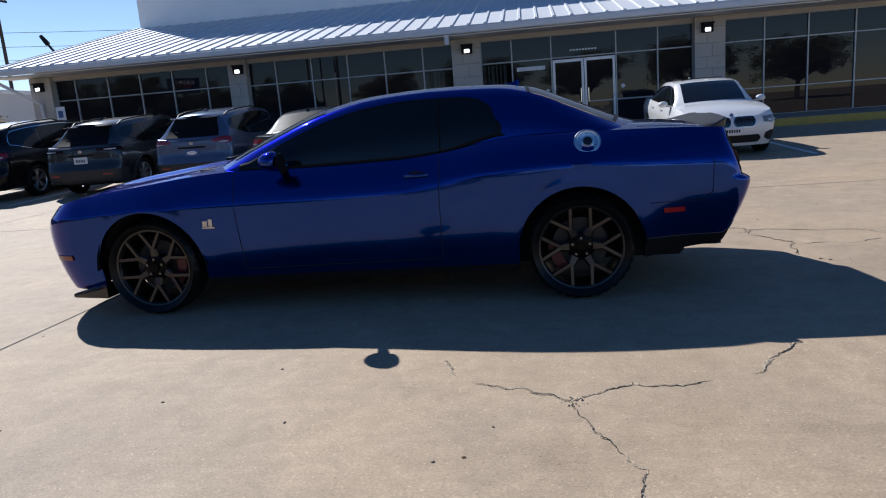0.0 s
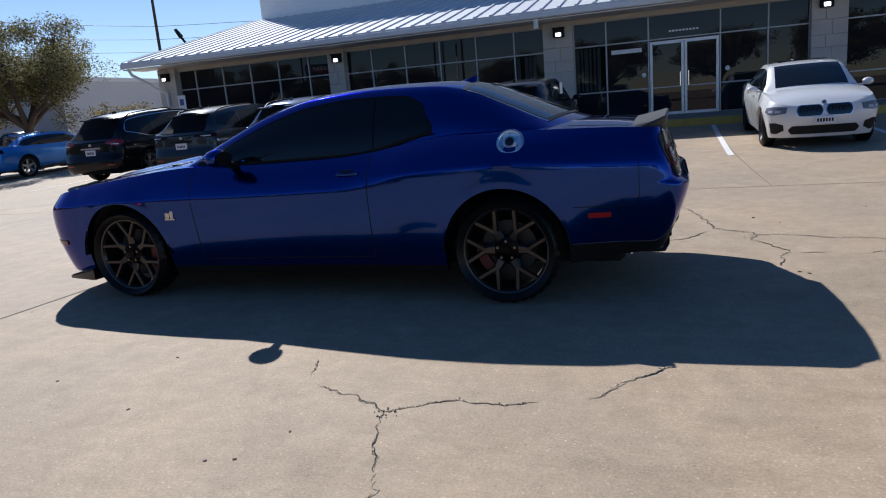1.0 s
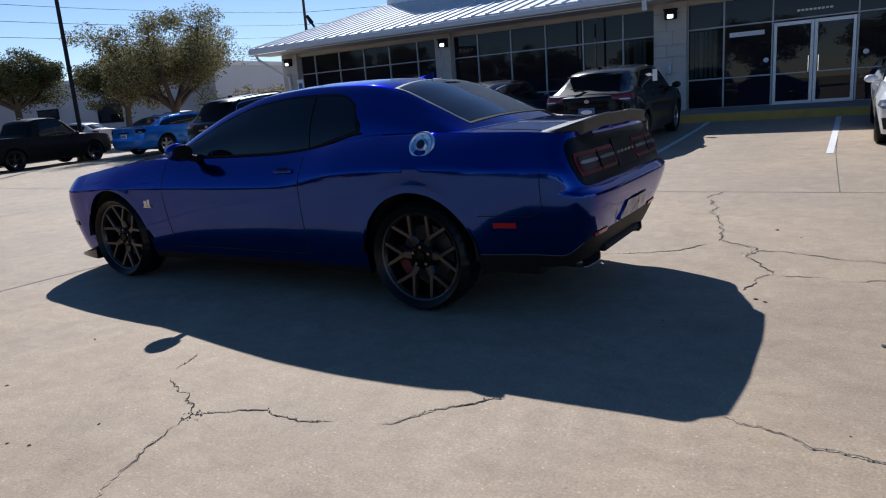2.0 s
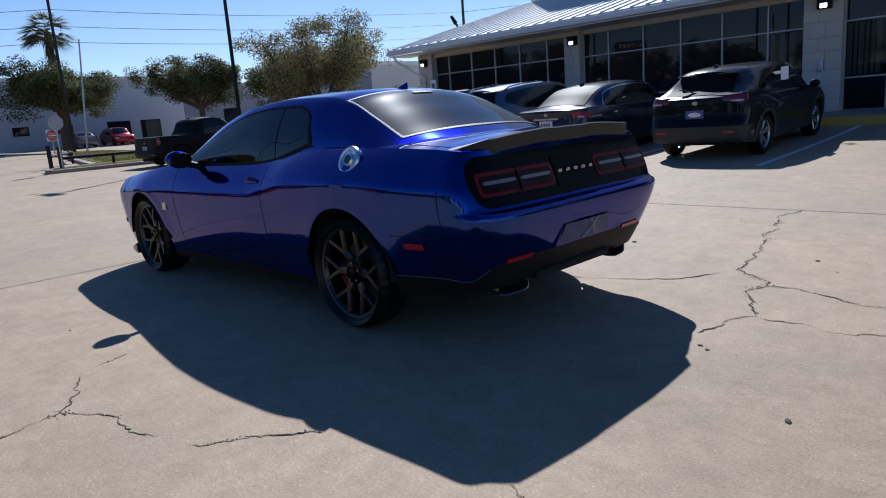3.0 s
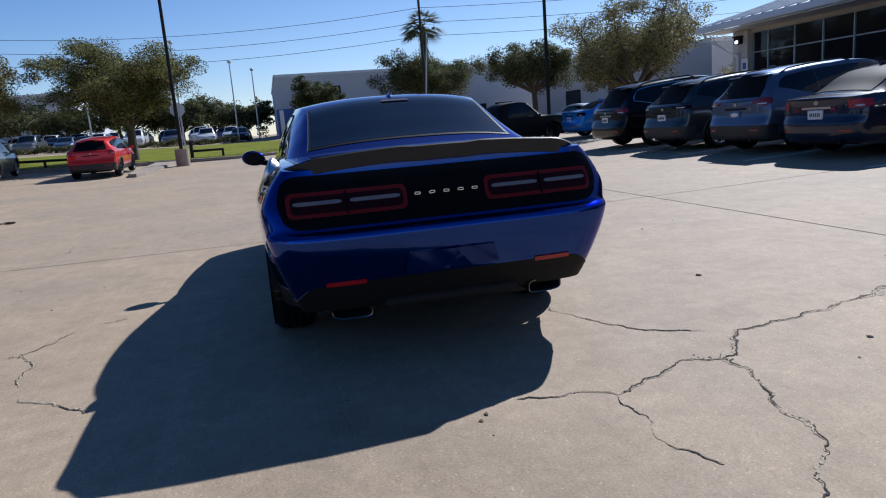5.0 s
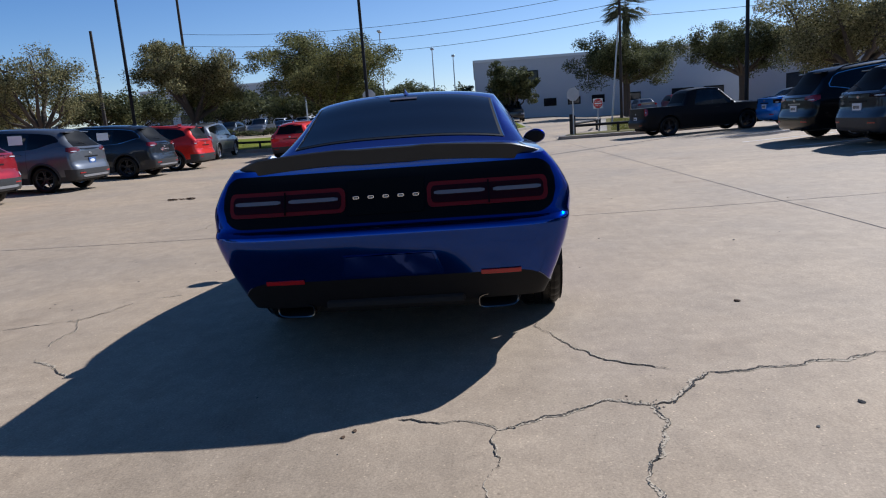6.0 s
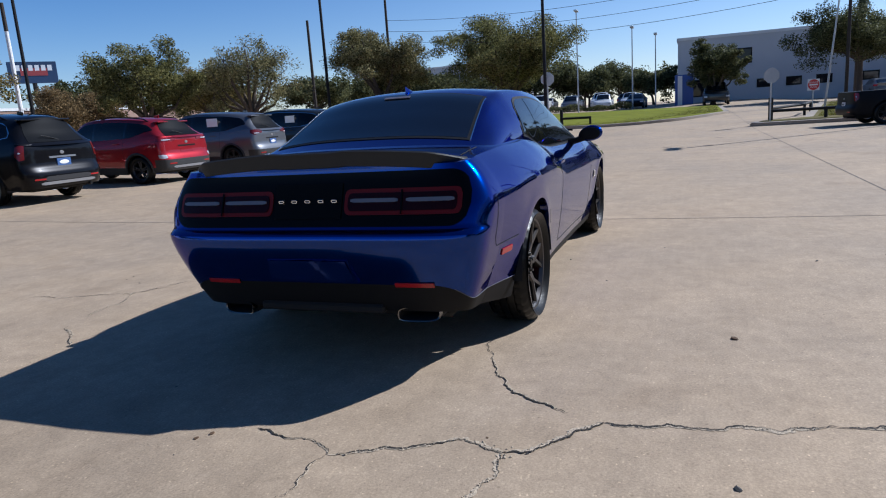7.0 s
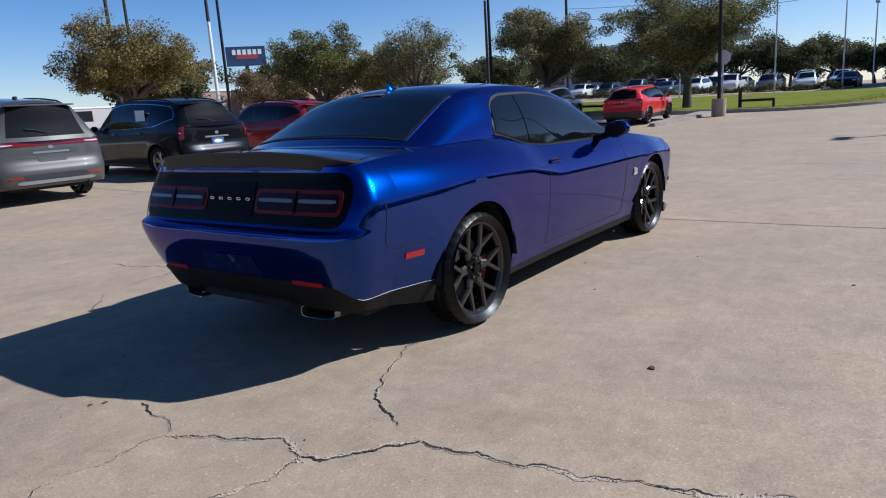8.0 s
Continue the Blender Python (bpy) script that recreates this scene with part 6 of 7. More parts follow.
# lawns and islands beyond the lot
slab("kerb", [(-29.2, -24), (-29.0, -2.5), (-29.6, -0.6), (-31.5, 1.4), (-36.5, 3.8), (-48, 3.8), (-48, -24)], 0.13, "pale concrete kerb round the lawn", "kerb", WALK)
slab("lawn", [(-29.5, -23.7), (-29.3, -2.6), (-29.9, -0.8), (-31.7, 1.15), (-36.6, 3.5), (-47.8, 3.5), (-47.8, -23.7)], 0.15, "mown green lawn with brown patches", "lawn", GRASS)
slab("kerb", [(-23.4, 3.9), (-24.4, 4.1), (-25.4, 6.0), (-44, 9.4), (-44, 12.8), (-24.8, 12.6), (-23.2, 8)], 0.13, "pale concrete kerb round the planting island", "kerb", WALK)
slab("lawn", [(-23.7, 4.2), (-24.3, 4.4), (-25.2, 6.3), (-43.7, 9.7), (-43.7, 12.5), (-25, 12.3), (-23.5, 8)], 0.15, "dry grass on the planting island", "lawn", DRYGRASS)


def grass_blades(inside, x0, x1, y0, y1, num, label, seed):
    """Tufts of thin bent blades over a lawn, thinner where the ground is worn."""
    rg = random.Random(seed)
    verts, faces = [], []
    while num > 0:
        x, y = x1 - (x1 - x0) * rg.random() ** 1.5, rg.uniform(y0, y1)
        if not inside(x, y) or math.sin(x * 0.9 + 1.3 * math.sin(y * 0.6)) * math.sin(y * 0.8 + x * 0.3) > rg.uniform(0.2, 1.1):
            continue
        num -= 1
        z, tall = ground_z(x, y) + 0.145, rg.uniform(0.02, 0.055)
        for _ in range(3):
            a, w, out = rg.uniform(0, 6.283), rg.uniform(0.012, 0.03), rg.uniform(0.02, 0.07)
            c, s = math.cos(a), math.sin(a)
            bx, by = x + rg.uniform(-0.06, 0.06), y + rg.uniform(-0.06, 0.06)
            k = len(verts)
            verts += [(bx - s * w, by + c * w, z), (bx + s * w, by - c * w, z), (bx + c * out, by + s * out, z + tall)]
            faces.append((k, k + 1, k + 2))
    tagged(part("grass", mesh_of("grass", verts, faces, BLADES, 60), None, None), label, "grass", kind="stuff")


grass_blades(lambda x, y: x < -29.9 and (y < -2.6 or y < -1 - 0.62 * (x + 30)) and y < 3.3, -46, -29.5, -22, 3.3, 16000, "short sunlit green grass of the mown lawn", 3)
grass_blades(lambda x, y: y > 6.55 - 0.19 * (x + 25.2), -42, -25.3, 6.5, 12.1, 9000, "short dry grass of the planting island", 4)
slab("kerb", [(-29.0, -5.2), (-22.4, -5.45), (-21.4, -5.75), (-21.5, -6.0), (-22.3, -6.2), (-29.0, -6.2)], 0.13, "short concrete kerb nose beside the red car", "kerb", WALK)

# ---- the showroom building ----
FY, SILL, TOPZ = 14.72, 0.62, 3.24
slab("sidewalk", [(-15.2, 13.05), (20, 13.05), (20, 15.5), (-15.2, 15.5)], 0.19, "concrete walk in front of the showroom", "sidewalk", WALK)
bm = box(-15.0, 13.0, 0.25, 20, 13.046, 0.545, 0.01, 2)
tagged(part("kerb", bm, YELLOW, None), "kerb face with worn yellow paint", "kerb", kind="structure")

wall = tagged(new("wall_south"), "limestone and glass showroom front", "wall", kind="structure")
part("base_wall", box(-14.0, FY - 0.06, 0.45, 20, FY + 0.2, SILL, 0.01), SATIN, wall, "dark base under the windows")
part("header", box(-14.0, FY - 0.10, TOPZ, 20, FY + 0.25, 3.70), STONE, wall, "limestone band under the soffit")
COLUMNS = ((-14.1, -13.4), (-7.6, -7.05), (-0.87, -0.05), (5.79, 6.59), (12.6, 13.4), (19.2, 20))
for a, b in COLUMNS:
    col = part("column", box(a + 0.02, FY - 0.22, 0.45, b - 0.02, FY + 0.25, 3.4), STONE, wall, "limestone block column")
    z, k = 0.5, 0
    while z < 3.3:
        hgt = (0.42, 0.30, 0.36)[k % 3]
        cut = a + (b - a) * (0.58 if k % 2 else 0.40)
        for p, q in ((a, cut - 0.003), (cut + 0.003, b)):
            part("stone", box(p, FY - 0.26, z, q, FY - 0.18, min(3.34, z + hgt - 0.006), 0.004), STONE, col)
        z += hgt
        k += 1
sections = [(-13.4, -7.6, (-12.73, -11.63, -10.56, -9.5, -8.4), (1.36, 2.62)), (-7.05, -0.87, (-6.2, -5.09, -3.99, -2.87, -1.74), (1.36, 2.58)), (6.59, 12.6, (7.66, 8.79, 9.98, 11.2), (1.36, 2.64)), (13.4, 19.2, (14.6, 15.8, 17.0, 18.1), (1.36, 2.64))]


def window_bay(name, x0, x1, cuts, rails, skip=None):
    win = tagged(new(name), "dark reflective shop window in aluminium frames", "window", kind="structure")
    xs = [x0, *cuts, x1]
    zs = [SILL, *rails, TOPZ]
    for x in xs:
        part("mullion", box(x - 0.02, FY - 0.05, SILL, x + 0.02, FY + 0.07, TOPZ, 0.005), MULLION, win)
    for z in zs:
        part("window_rail", box(x0, FY - 0.045, z - 0.019, x1, FY + 0.065, z + 0.019, 0.005), MULLION, win)
    for a, b in zip(xs, xs[1:]):
        for p, q in zip(zs, zs[1:]):
            if skip and skip(a, b, p, q):
                continue
            part("pane", box(a + 0.02, FY, p + 0.02, b - 0.02, FY + 0.012, q - 0.02), WINDOW, win)
    return win


def blinds(win, x0, x1, z0, z1, seed):
    """Pale vertical blind slats hanging close behind a clear pane, with a black sheet behind them for the unlit room.
    """
    rb = random.Random(seed)
    # the room's darkness is only the colour of this sheet
    part("blind_backing", box(x0 + 0.03, FY + 0.16, z0 + 0.03, x1 - 0.03, FY + 0.17, z1 - 0.03), SATIN, win, "black sheet standing in for the unlit room behind the blinds")
    part("pane", box(x0 + 0.02, FY, z0 + 0.02, x1 - 0.02, FY + 0.008, z1 - 0.02), CLEARPANE, win, "clear pane with blinds behind it").visible_shadow = False
    x = x0 + 0.08
    while x < x1 - 0.1:
        if rb.random() < 0.7:
            bm = box(-0.05, -0.002, z0 + 0.05, 0.05, 0.002, z1 - 0.05)
            part("blind_slat", bm, PAPER, win, m=pose(x, FY + 0.08, 0, 0, 0, rb.choice((20, 35, 60))))
        x += 0.115


CLEARPANE, cn, cl, cb = tree_of("clear_pane")
see, mixer = cn.new("ShaderNodeBsdfTransparent"), cn.new("ShaderNodeMixShader")
cb.inputs["Base Color"].default_value, cb.inputs["Roughness"].default_value = (0.01, 0.01, 0.012, 1), 0.01
see.inputs["Color"].default_value = (0.55, 0.58, 0.6, 1)
mixer.inputs[0].default_value = 0.7
cl.new(cb.outputs[0], mixer.inputs[1]), cl.new(see.outputs[0], mixer.inputs[2]), cl.new(mixer.outputs[0], cn["Material Output"].inputs[0])
for k, (a, b, cuts, rails) in enumerate(sections):
    w = window_bay("window_%d" % (k + 1), a, b, cuts, rails, (lambda a, b, p, q: -1.8 < a < -1.6 and p < 1.5 < q) if k == 1 else None)
    if k == 1:
        blinds(w, -1.74, -0.87, 1.36, 2.58, 4)
DX0, DX1, DTOP = 1.93, 3.72, 2.62
ent = window_bay("window_5", -0.05, 5.79, (0.82, DX0, DX1, 4.85), (1.36, 2.62), lambda a, b, p, q: (a >= DX0 - 0.1 and b <= DX1 + 0.1 and q <= 2.7) or (a < 0 and p > 1.3 and q < 2.7))
blinds(ent, -0.05, 0.82, 1.36, 2.62, 8)
door = tagged(new("door_1"), "closed double glass entrance door in bright aluminium frames", "door", kind="structure")
for a, b in ((DX0 + 0.03, 2.825), (2.835, DX1 - 0.03)):
    leaf = part("door_leaf", joined(box(a, FY - 0.055, 0.58, a + 0.07, FY + 0.0, DTOP - 0.05, 0.006), box(b - 0.07, FY - 0.055, 0.58, b, FY + 0.0, DTOP - 0.05, 0.006), box(a + 0.07, FY - 0.055, 0.58, b - 0.07, FY, 0.70, 0.006), box(a + 0.07, FY - 0.055, DTOP - 0.14, b - 0.07, FY, DTOP - 0.05, 0.006)), plain("bright_aluminium", (0.60, 0.61, 0.63), 0.35, 0.5), door)
    part("pane", box(a + 0.06, FY - 0.03, 0.69, b - 0.06, FY - 0.02, DTOP - 0.13), WINDOW, leaf)
    hx = b - 0.10 if a < 2.5 else a + 0.10
    part("pull_handle", tube([(hx, FY - 0.06, 1.35), (hx, FY - 0.11, 1.36), (hx, FY - 0.11, 1.74), (hx, FY - 0.06, 1.75)], 0.014, 8), CHROME, leaf)
part("window_notice", box(0.95, FY - 0.012, 2.34, 1.75, FY - 0.006, 2.45), SIGNWHITE, ent, "white strip notice inside the glass")
for k in range(9):
    part("address_mark", box(2.45 + 0.085 * k, FY - 0.012, 2.78, 2.51 + 0.085 * k, FY - 0.008, 2.825), SIGNWHITE, ent, "small white plain bar over the door")
for x in (1.80, 3.90):
    bm = bmesh.new()
    bmesh.ops.create_cone(bm, cap_ends=True, segments=16, radius1=0.06, radius2=0.06, depth=0.004, matrix=Matrix.Translation((x, FY - 0.01, 1.72)) @ pose(0, 0, 0, 90))
    part("window_sticker", bm, SIGNWHITE, ent, "round white door sticker")
part("outlet_box", box(-0.52, FY - 0.33, 1.55, -0.40, FY - 0.26, 1.80, 0.02, 2), GALV, wall, "grey weatherproof box on the column")
# showroom interior: floor, back wall
tagged(part("wall_back", box(-13.5, 21.85, 0.4, 20, 22.0, 5.5), TANWALL, None), "plain back wall of the showroom", "wall", kind="structure")
for nm, xa in (("wall_west", -13.62), ("wall_east", 20.0)):
    bm = bmesh.new()
    ring = [[bm.verts.new((xx, y, z)) for y, z in ((FY + 0.26, 0.4), (21.84, 0.4), (21.84, 5.6), (FY + 0.26, 3.76))] for xx in (xa, xa + 0.2)]
    bm.faces.new(ring[0]), bm.faces.new(ring[1][::-1])
    for k in range(4):
        bm.faces.new((ring[0][k], ring[0][(k + 1) % 4], ring[1][(k + 1) % 4], ring[1][k]))
    bmesh.ops.recalc_face_normals(bm, faces=bm.faces)
    tagged(part(nm, bm, STUCCO, None), "pale stucco side wall of the showroom", "wall", kind="structure")
tagged(part("wall_upper", box(-14.4, 21.86, 0.4, 20.2, 22.1, 10.6), STUCCO, None), "tall white stucco upper wall", "wall", kind="structure")
tagged(part("wall_upper_west", box(-14.4, 22.11, 0.4, -14.15, 34, 10.6), STUCCO, None), "tall white stucco upper wall", "wall", kind="structure")
# canopy roof
EX, EY, EZ, RY = -14.75, 13.62, 3.56, 21.8
PITCH = 0.258
roof = tagged(new("canopy_roof"), "pale standing-seam metal roof over the shop front", "roof", kind="structure")


def roof_z(y):
    return EZ + (y - EY) * PITCH


bm = bmesh.new()
bm.faces.new([bm.verts.new(p) for p in ((EX, EY, EZ), (21, EY, EZ), (21, RY + 0.05, roof_z(RY + 0.05)), (EX, RY + 0.05, roof_z(RY + 0.05)))])
bmesh.ops.recalc_face_normals(bm, faces=bm.faces)
bmesh.ops.solidify(bm, geom=bm.faces[:], thickness=0.05)
part("roof_panel", bm, METALROOF, roof, sharp=20)
x = EX + 0.3
while x < 21:
    bm = bmesh.new()
    q = []
    for py in (EY - 0.015, RY):
        q.append([bm.verts.new((x + dx, py, roof_z(py) + 0.05 + dz)) for dx, dz in ((-0.058, -0.05), (-0.028, 0.04), (0.028, 0.04), (0.058, -0.05))])
    for k in range(4):
        bm.faces.new((q[0][k], q[0][(k + 1) % 4], q[1][(k + 1) % 4], q[1][k]))
    bm.faces.new(q[0]), bm.faces.new(q[1][::-1])
    bmesh.ops.recalc_face_normals(bm, faces=bm.faces)
    part("seam", bm, METALROOF, roof)
    x += 0.457
part("rake_trim", tube([(EX, EY, EZ), (EX, RY, roof_z(RY))], 0.07, 4), TRIMWHITE, roof)
part("gutter", box(EX - 0.02, EY - 0.10, EZ - 0.16, 21, EY, EZ + 0.0, 0.02), TRIMWHITE, roof, "white box gutter")
part("soffit", box(EX, EY, EZ - 0.20, 21, FY - 0.1, EZ - 0.17), TRIMWHITE, roof, "white soffit")
for xx, base in ((-0.95, None), (-14.45, "lean")):
    if base:
        part("downpipe", tube([(-14.62, EY + 0.1, EZ - 0.15), (-14.55, EY + 0.15, EZ - 0.35), (-13.75, FY - 0.35, 2.55), (-13.72, FY - 0.33, 0.6)], 0.05, 8), TRIMWHITE, roof, "white downpipe")
    else:
        part("downpipe", box(xx, EY - 0.04, EZ - 0.42, xx + 0.12, EY + 0.04, EZ - 0.14, 0.01), TRIMWHITE, roof, "white downpipe stub")
for x in (-13.75, -7.25, -0.42, 6.10, 13.0):
    lampo = tagged(part("wall_lamp", joined(box(x - 0.15, FY - 0.40, 2.93, x + 0.15, FY - 0.25, 3.17, 0.02), box(x - 0.17, FY - 0.44, 3.15, x + 0.17, FY - 0.24, 3.19, 0.01)), SATIN, None), "lit black wall pack lamp on the column", "wall lamp", "wall lamps")
    part("lens", box(x - 0.075, FY - 0.412, 2.95, x + 0.075, FY - 0.395, 3.05, 0.01), LAMP, lampo, "bright white lit lens")
sign = tagged(new("parking_sign"), "white and blue accessible parking sign on a post", "sign")
part("post", tube([(-12.78, 13.9, 0.3), (-12.78, 13.9, 2.3)], 0.025, 8), GALV, sign)
part("sign_plate", box(-12.93, 13.86, 1.65, -12.63, 13.875, 2.40, 0.004), SIGNWHITE, sign)
part("sign_symbol", box(-12.86, 13.853, 2.08, -12.70, 13.859, 2.28, 0.002), PLATEB, sign)
# bent lamp arm standing above the roof
arm = tagged(part("roof_flood_lamp", tube([(-17.0, 20.0, -0.1), (-17.0, 20.0, 4.7), (-17.1, 20.0, 4.92), (-17.32, 20.0, 5.22)], 0.05, 8), POLEBLACK, None), "dark flood lamp arm rising behind the roof", "lamp")
part("lamp_head", tube([(-17.30, 20.0, 5.2), (-17.54, 20.0, 5.53)], [0.10, 0.07], 10), POLEBLACK, arm)


# ---- distance ----
def far_building(name, x0, y0, x1, y1, z0, z1, mat, label, wins=(), face="E"):
    b = tagged(new(name), label, "building", kind="structure")
    part("wall", box(x0, y0, z0 - 1, x1, y1, z1), mat, b)
    part("roof", box(x0 - 0.1, y0 - 0.1, z1, x1 + 0.1, y1 + 0.1, z1 + 0.25), TRIMWHITE, b)
    for (a, c, p, q) in wins:
        if face == "E":
            w = part("window", box(x1 - 0.06, a, p, x1 + 0.03, c, q), SATIN, b)
            part("pane", box(x1 + 0.02, a + 0.12, p + 0.12, x1 + 0.045, c - 0.12, q - 0.12), WINDOW, w)
        else:
            w = part("window", box(a, y0 - 0.03, p, c, y0 + 0.06, q), SATIN, b)
            part("pane", box(a + 0.12, y0 - 0.045, p + 0.12, c - 0.12, y0 - 0.02, q - 0.12), WINDOW, w)
    return b


far_building("warehouse_building", -95, 0.5, -65, 34, 0.2, 6.75, FARWALL, "long pale grey warehouse with small dark windows", [(7.45, 8.75, 1.9, 2.7), (9.9, 11.2, 1.9, 2.7), (12.35, 13.65, 1.9, 2.7), (16.0, 17.3, 1.9, 2.7), (20.4, 22.6, 0.7, 2.75), (23.6, 25.6, 0.7, 2.75), (29.0, 31.5, 0.7, 2.75), (1.2, 4.5, 1.4, 3.0), (5.0, 7.0, 4.2, 5.6)])
far_building("low_building", -60, 26, -31, 50, 0.6, 4.7, FARWALL, "low pale grey building behind the oak", [(-52, -49, 1.6, 3.0), (-44, -41, 1.6, 3.0)], "S")
far_building("brick_building", -70, -75, -38, -58, 1.5, 4.4, BRICKFAR, "low brown building far across the road", [(-40 + 5 * k, -38 + 5 * k, 2.2, 3.4) for k in range(5)], "N")
far_building("office_building", -140, -60, -115, -30, 2, 10.0, FARWALL, "pale distant office block", [(-57 + 4 * k, -54.5 + 4 * k, 4 + 3 * j, 5.6 + 3 * j) for k in range(6) for j in range(2)])
far_building("low_building", -100, -120, -20, -105, 2, 4.6, TANWALL, "pale distant industrial shed")
dealer = tagged(new("pylon_sign"), "blue and white pylon sign beside the warehouse", "sign")
part("panel", box(-62.2, 0.3, 0.3, -61.8, 1.9, 3.5, 0.03), plain("pylon_blue", (0.03, 0.08, 0.30), 0.4), dealer)
part("panel_band", box(-62.2 + 0.02, 0.55, 0.5, -61.76, 0.95, 3.4, 0.02), SIGNWHITE, dealer)


def pole(name, x, y, h, r, mat, label, cat, lean=(0, 0), base=False, head=False):
    z = ground_z(x, y)
    p = tagged(part(name, tube([(x, y, z - 0.1), (x + lean[0] * h, y + lean[1] * h, z + h)], [r, r * 0.7], 10), mat, None), label, cat)
    if base:
        part("base", tube([(x, y, z - 0.1), (x, y, z + 0.75)], 0.30, 16), WALK, p, "round concrete footing")
    if head:
        part("lamp_head", joined(box(x - 0.5, y - 0.16, z + h - 0.05, x + 0.5, y + 0.16, z + h + 0.1, 0.03)), mat, p)
    return p


pole("street_lamp", -26.4, -4.63, 10.5, 0.085, POLEBLACK, "tall black square lamp post on a concrete footing", "lamp post", base=True, head=True)
pole("street_lamp", -26.05, -15.9, 10.5, 0.085, POLEBLACK, "tall black lamp post behind the parked cars", "lamp post", (-0.0, 0), True, True)
pole("street_lamp", -17.05, -25.9, 10.5, 0.085, POLEBLACK, "tall black lamp post by the road", "lamp post", (0, 0), True, True)
pole("street_lamp", -21.85, 11.15, 10.5, 0.085, POLEBLACK, "tall black lamp post by the pickup", "lamp post", (0, 0), True, True)
white_pole = pole("flagpole", -15.32, -24.4, 6.5, 0.10, SIGNWHITE, "thick white pole with a dark upper end by the road", "pole")
part("pole_top", tube([(-15.32, -24.4, ground_z(-15.32, -24.4) + 5.4), (-15.32, -24.4, ground_z(-15.32, -24.4) + 6.51)], [0.082, 0.074], 10), WOODPOLE, white_pole, "dark upper end of the pole")
pole("street_lamp", -30.3, 7.5, 5.6, 0.05, GALV, "thin grey leaning pole on the island", "pole", (0.057, 0.076))
pole("utility_pole", -43.2, 10.75, 13.5, 0.11, WOODPOLE, "dark wooden utility pole by the palm", "utility pole")
UP = [(-36.2, 41.0, 12.5), (-25.6, -48.8, 12.6), (-46.4, -28.75, 9.0), (-19.6, -40.7, 10.0), (-54.8, -25.2, 14)]
for x, y, h in UP:
    p = pole("utility_pole", x, y, h, 0.15, WOODPOLE, "wooden utility pole with a cross-arm", "utility pole")
    z = ground_z(x, y)
    if (x, y) in ((-46.4, -28.75), (-54.8, -25.2), (-19.6, -40.7)):
        continue
    part("cross_arm", box(x - 0.06, y - 1.1, z + h - 0.9, x + 0.06, y + 1.1, z + h - 0.75), WOODPOLE, p)
    for dy in (-1.0, -0.4, 0.4, 1.0):
        part("insulator", tube([(x, y + dy, z + h - 0.75), (x, y + dy, z + h - 0.58)], 0.05, 6), GALV, p)
for x, y, h in ((-58, -8, 9), (-62, -3.5, 7.5), (-66, -1.6, 7.0), (-52, -14, 8)):
    p = pole("street_lamp", x, y, h, 0.07, GALV, "thin grey lamp post in the far lot", "lamp post", head=True)


def cable(a, b, sag, label="sagging black overhead cable"):
    pts = []
    for i in range(19):
        u = i / 18
        pts.append((a[0] + (b[0] - a[0]) * u, a[1] + (b[1] - a[1]) * u, a[2] + (b[2] - a[2]) * u - sag * 4 * u * (1 - u)))
    tagged(part("overhead_cable", tube(pts, 0.016, 5), SATIN, None), label, "cable", "overhead cables")


for dz in (0.0, -1.0, -1.95):
    cable((-36.2, 41.0, 9.6 + dz), (-43.2, 10.7, 9.3 + dz), 0.35)
    cable((-43.2, 10.7, 9.3 + dz), (-54.8, -25.2, 10.4 + dz), 1.0)
    cable((-36.2, 41.0, 9.6 + dz), (30, 60, 11.0 + dz), 1.0)

# billboards
for (x, y, z, w, h, turn, col) in ((-52.8, -69.0, 9.25, 4.9, 2.4, -38, (0.02, 0.045, 0.10)), (-104, -22, 9.0, 5.0, 1.7, -80, (0.40, 0.42, 0.46))):
    bb = tagged(new("billboard"), "distant roadside billboard on a steel mast", "billboard")
    part("panel", box(-w / 2, -0.2, -h / 2, w / 2, 0.2, h / 2, 0.03), plain("billboard_%d" % int(-x), col, 0.5, vary=0.2, scale=0.5), bb)
    part("panel_band", box(-w * 0.3, 0.2, -h * 0.15, w * 0.25, 0.23, h * 0.2), plain("billboard_red", (0.30, 0.05, 0.05), 0.5) if w < 5 else SIGNWHITE, bb, "plain coloured band")
    for k in range(6):
        part("panel_mark", box(-w * 0.40 + w * 0.13 * k, 0.2, h * 0.08, -w * 0.31 + w * 0.13 * k, 0.235, h * 0.34), SIGNWHITE if w < 5 else SIGNRED, bb, "plain block in place of a letter")
    part("mast", tube([(0, 0, -h / 2), (0, 0, -z)], 0.25, 10), POLEBLACK, bb)
    bb.matrix_basis = pose(x, y, z, 0, 0, turn)


def octagon(name, x, y, z, r, mat, turn, label, back=None):
    zg = ground_z(x, y)
    s = tagged(new(name), label, "road sign")
    part("post", tube([(0, 0, -z + zg - 0.05), (0, 0, r)], 0.03, 8), GALV, s)
    bm = bmesh.new()
    bmesh.ops.create_cone(bm, cap_ends=True, segments=8, radius1=r, radius2=r, depth=0.01, matrix=pose(0, -0.04, 0, 90) @ pose(0, 0, 0, 0, 0, 22.5))
    part("sign_plate", bm, mat, s)
    s.matrix_basis = pose(x, y, z, 0, 0, turn)
    return s


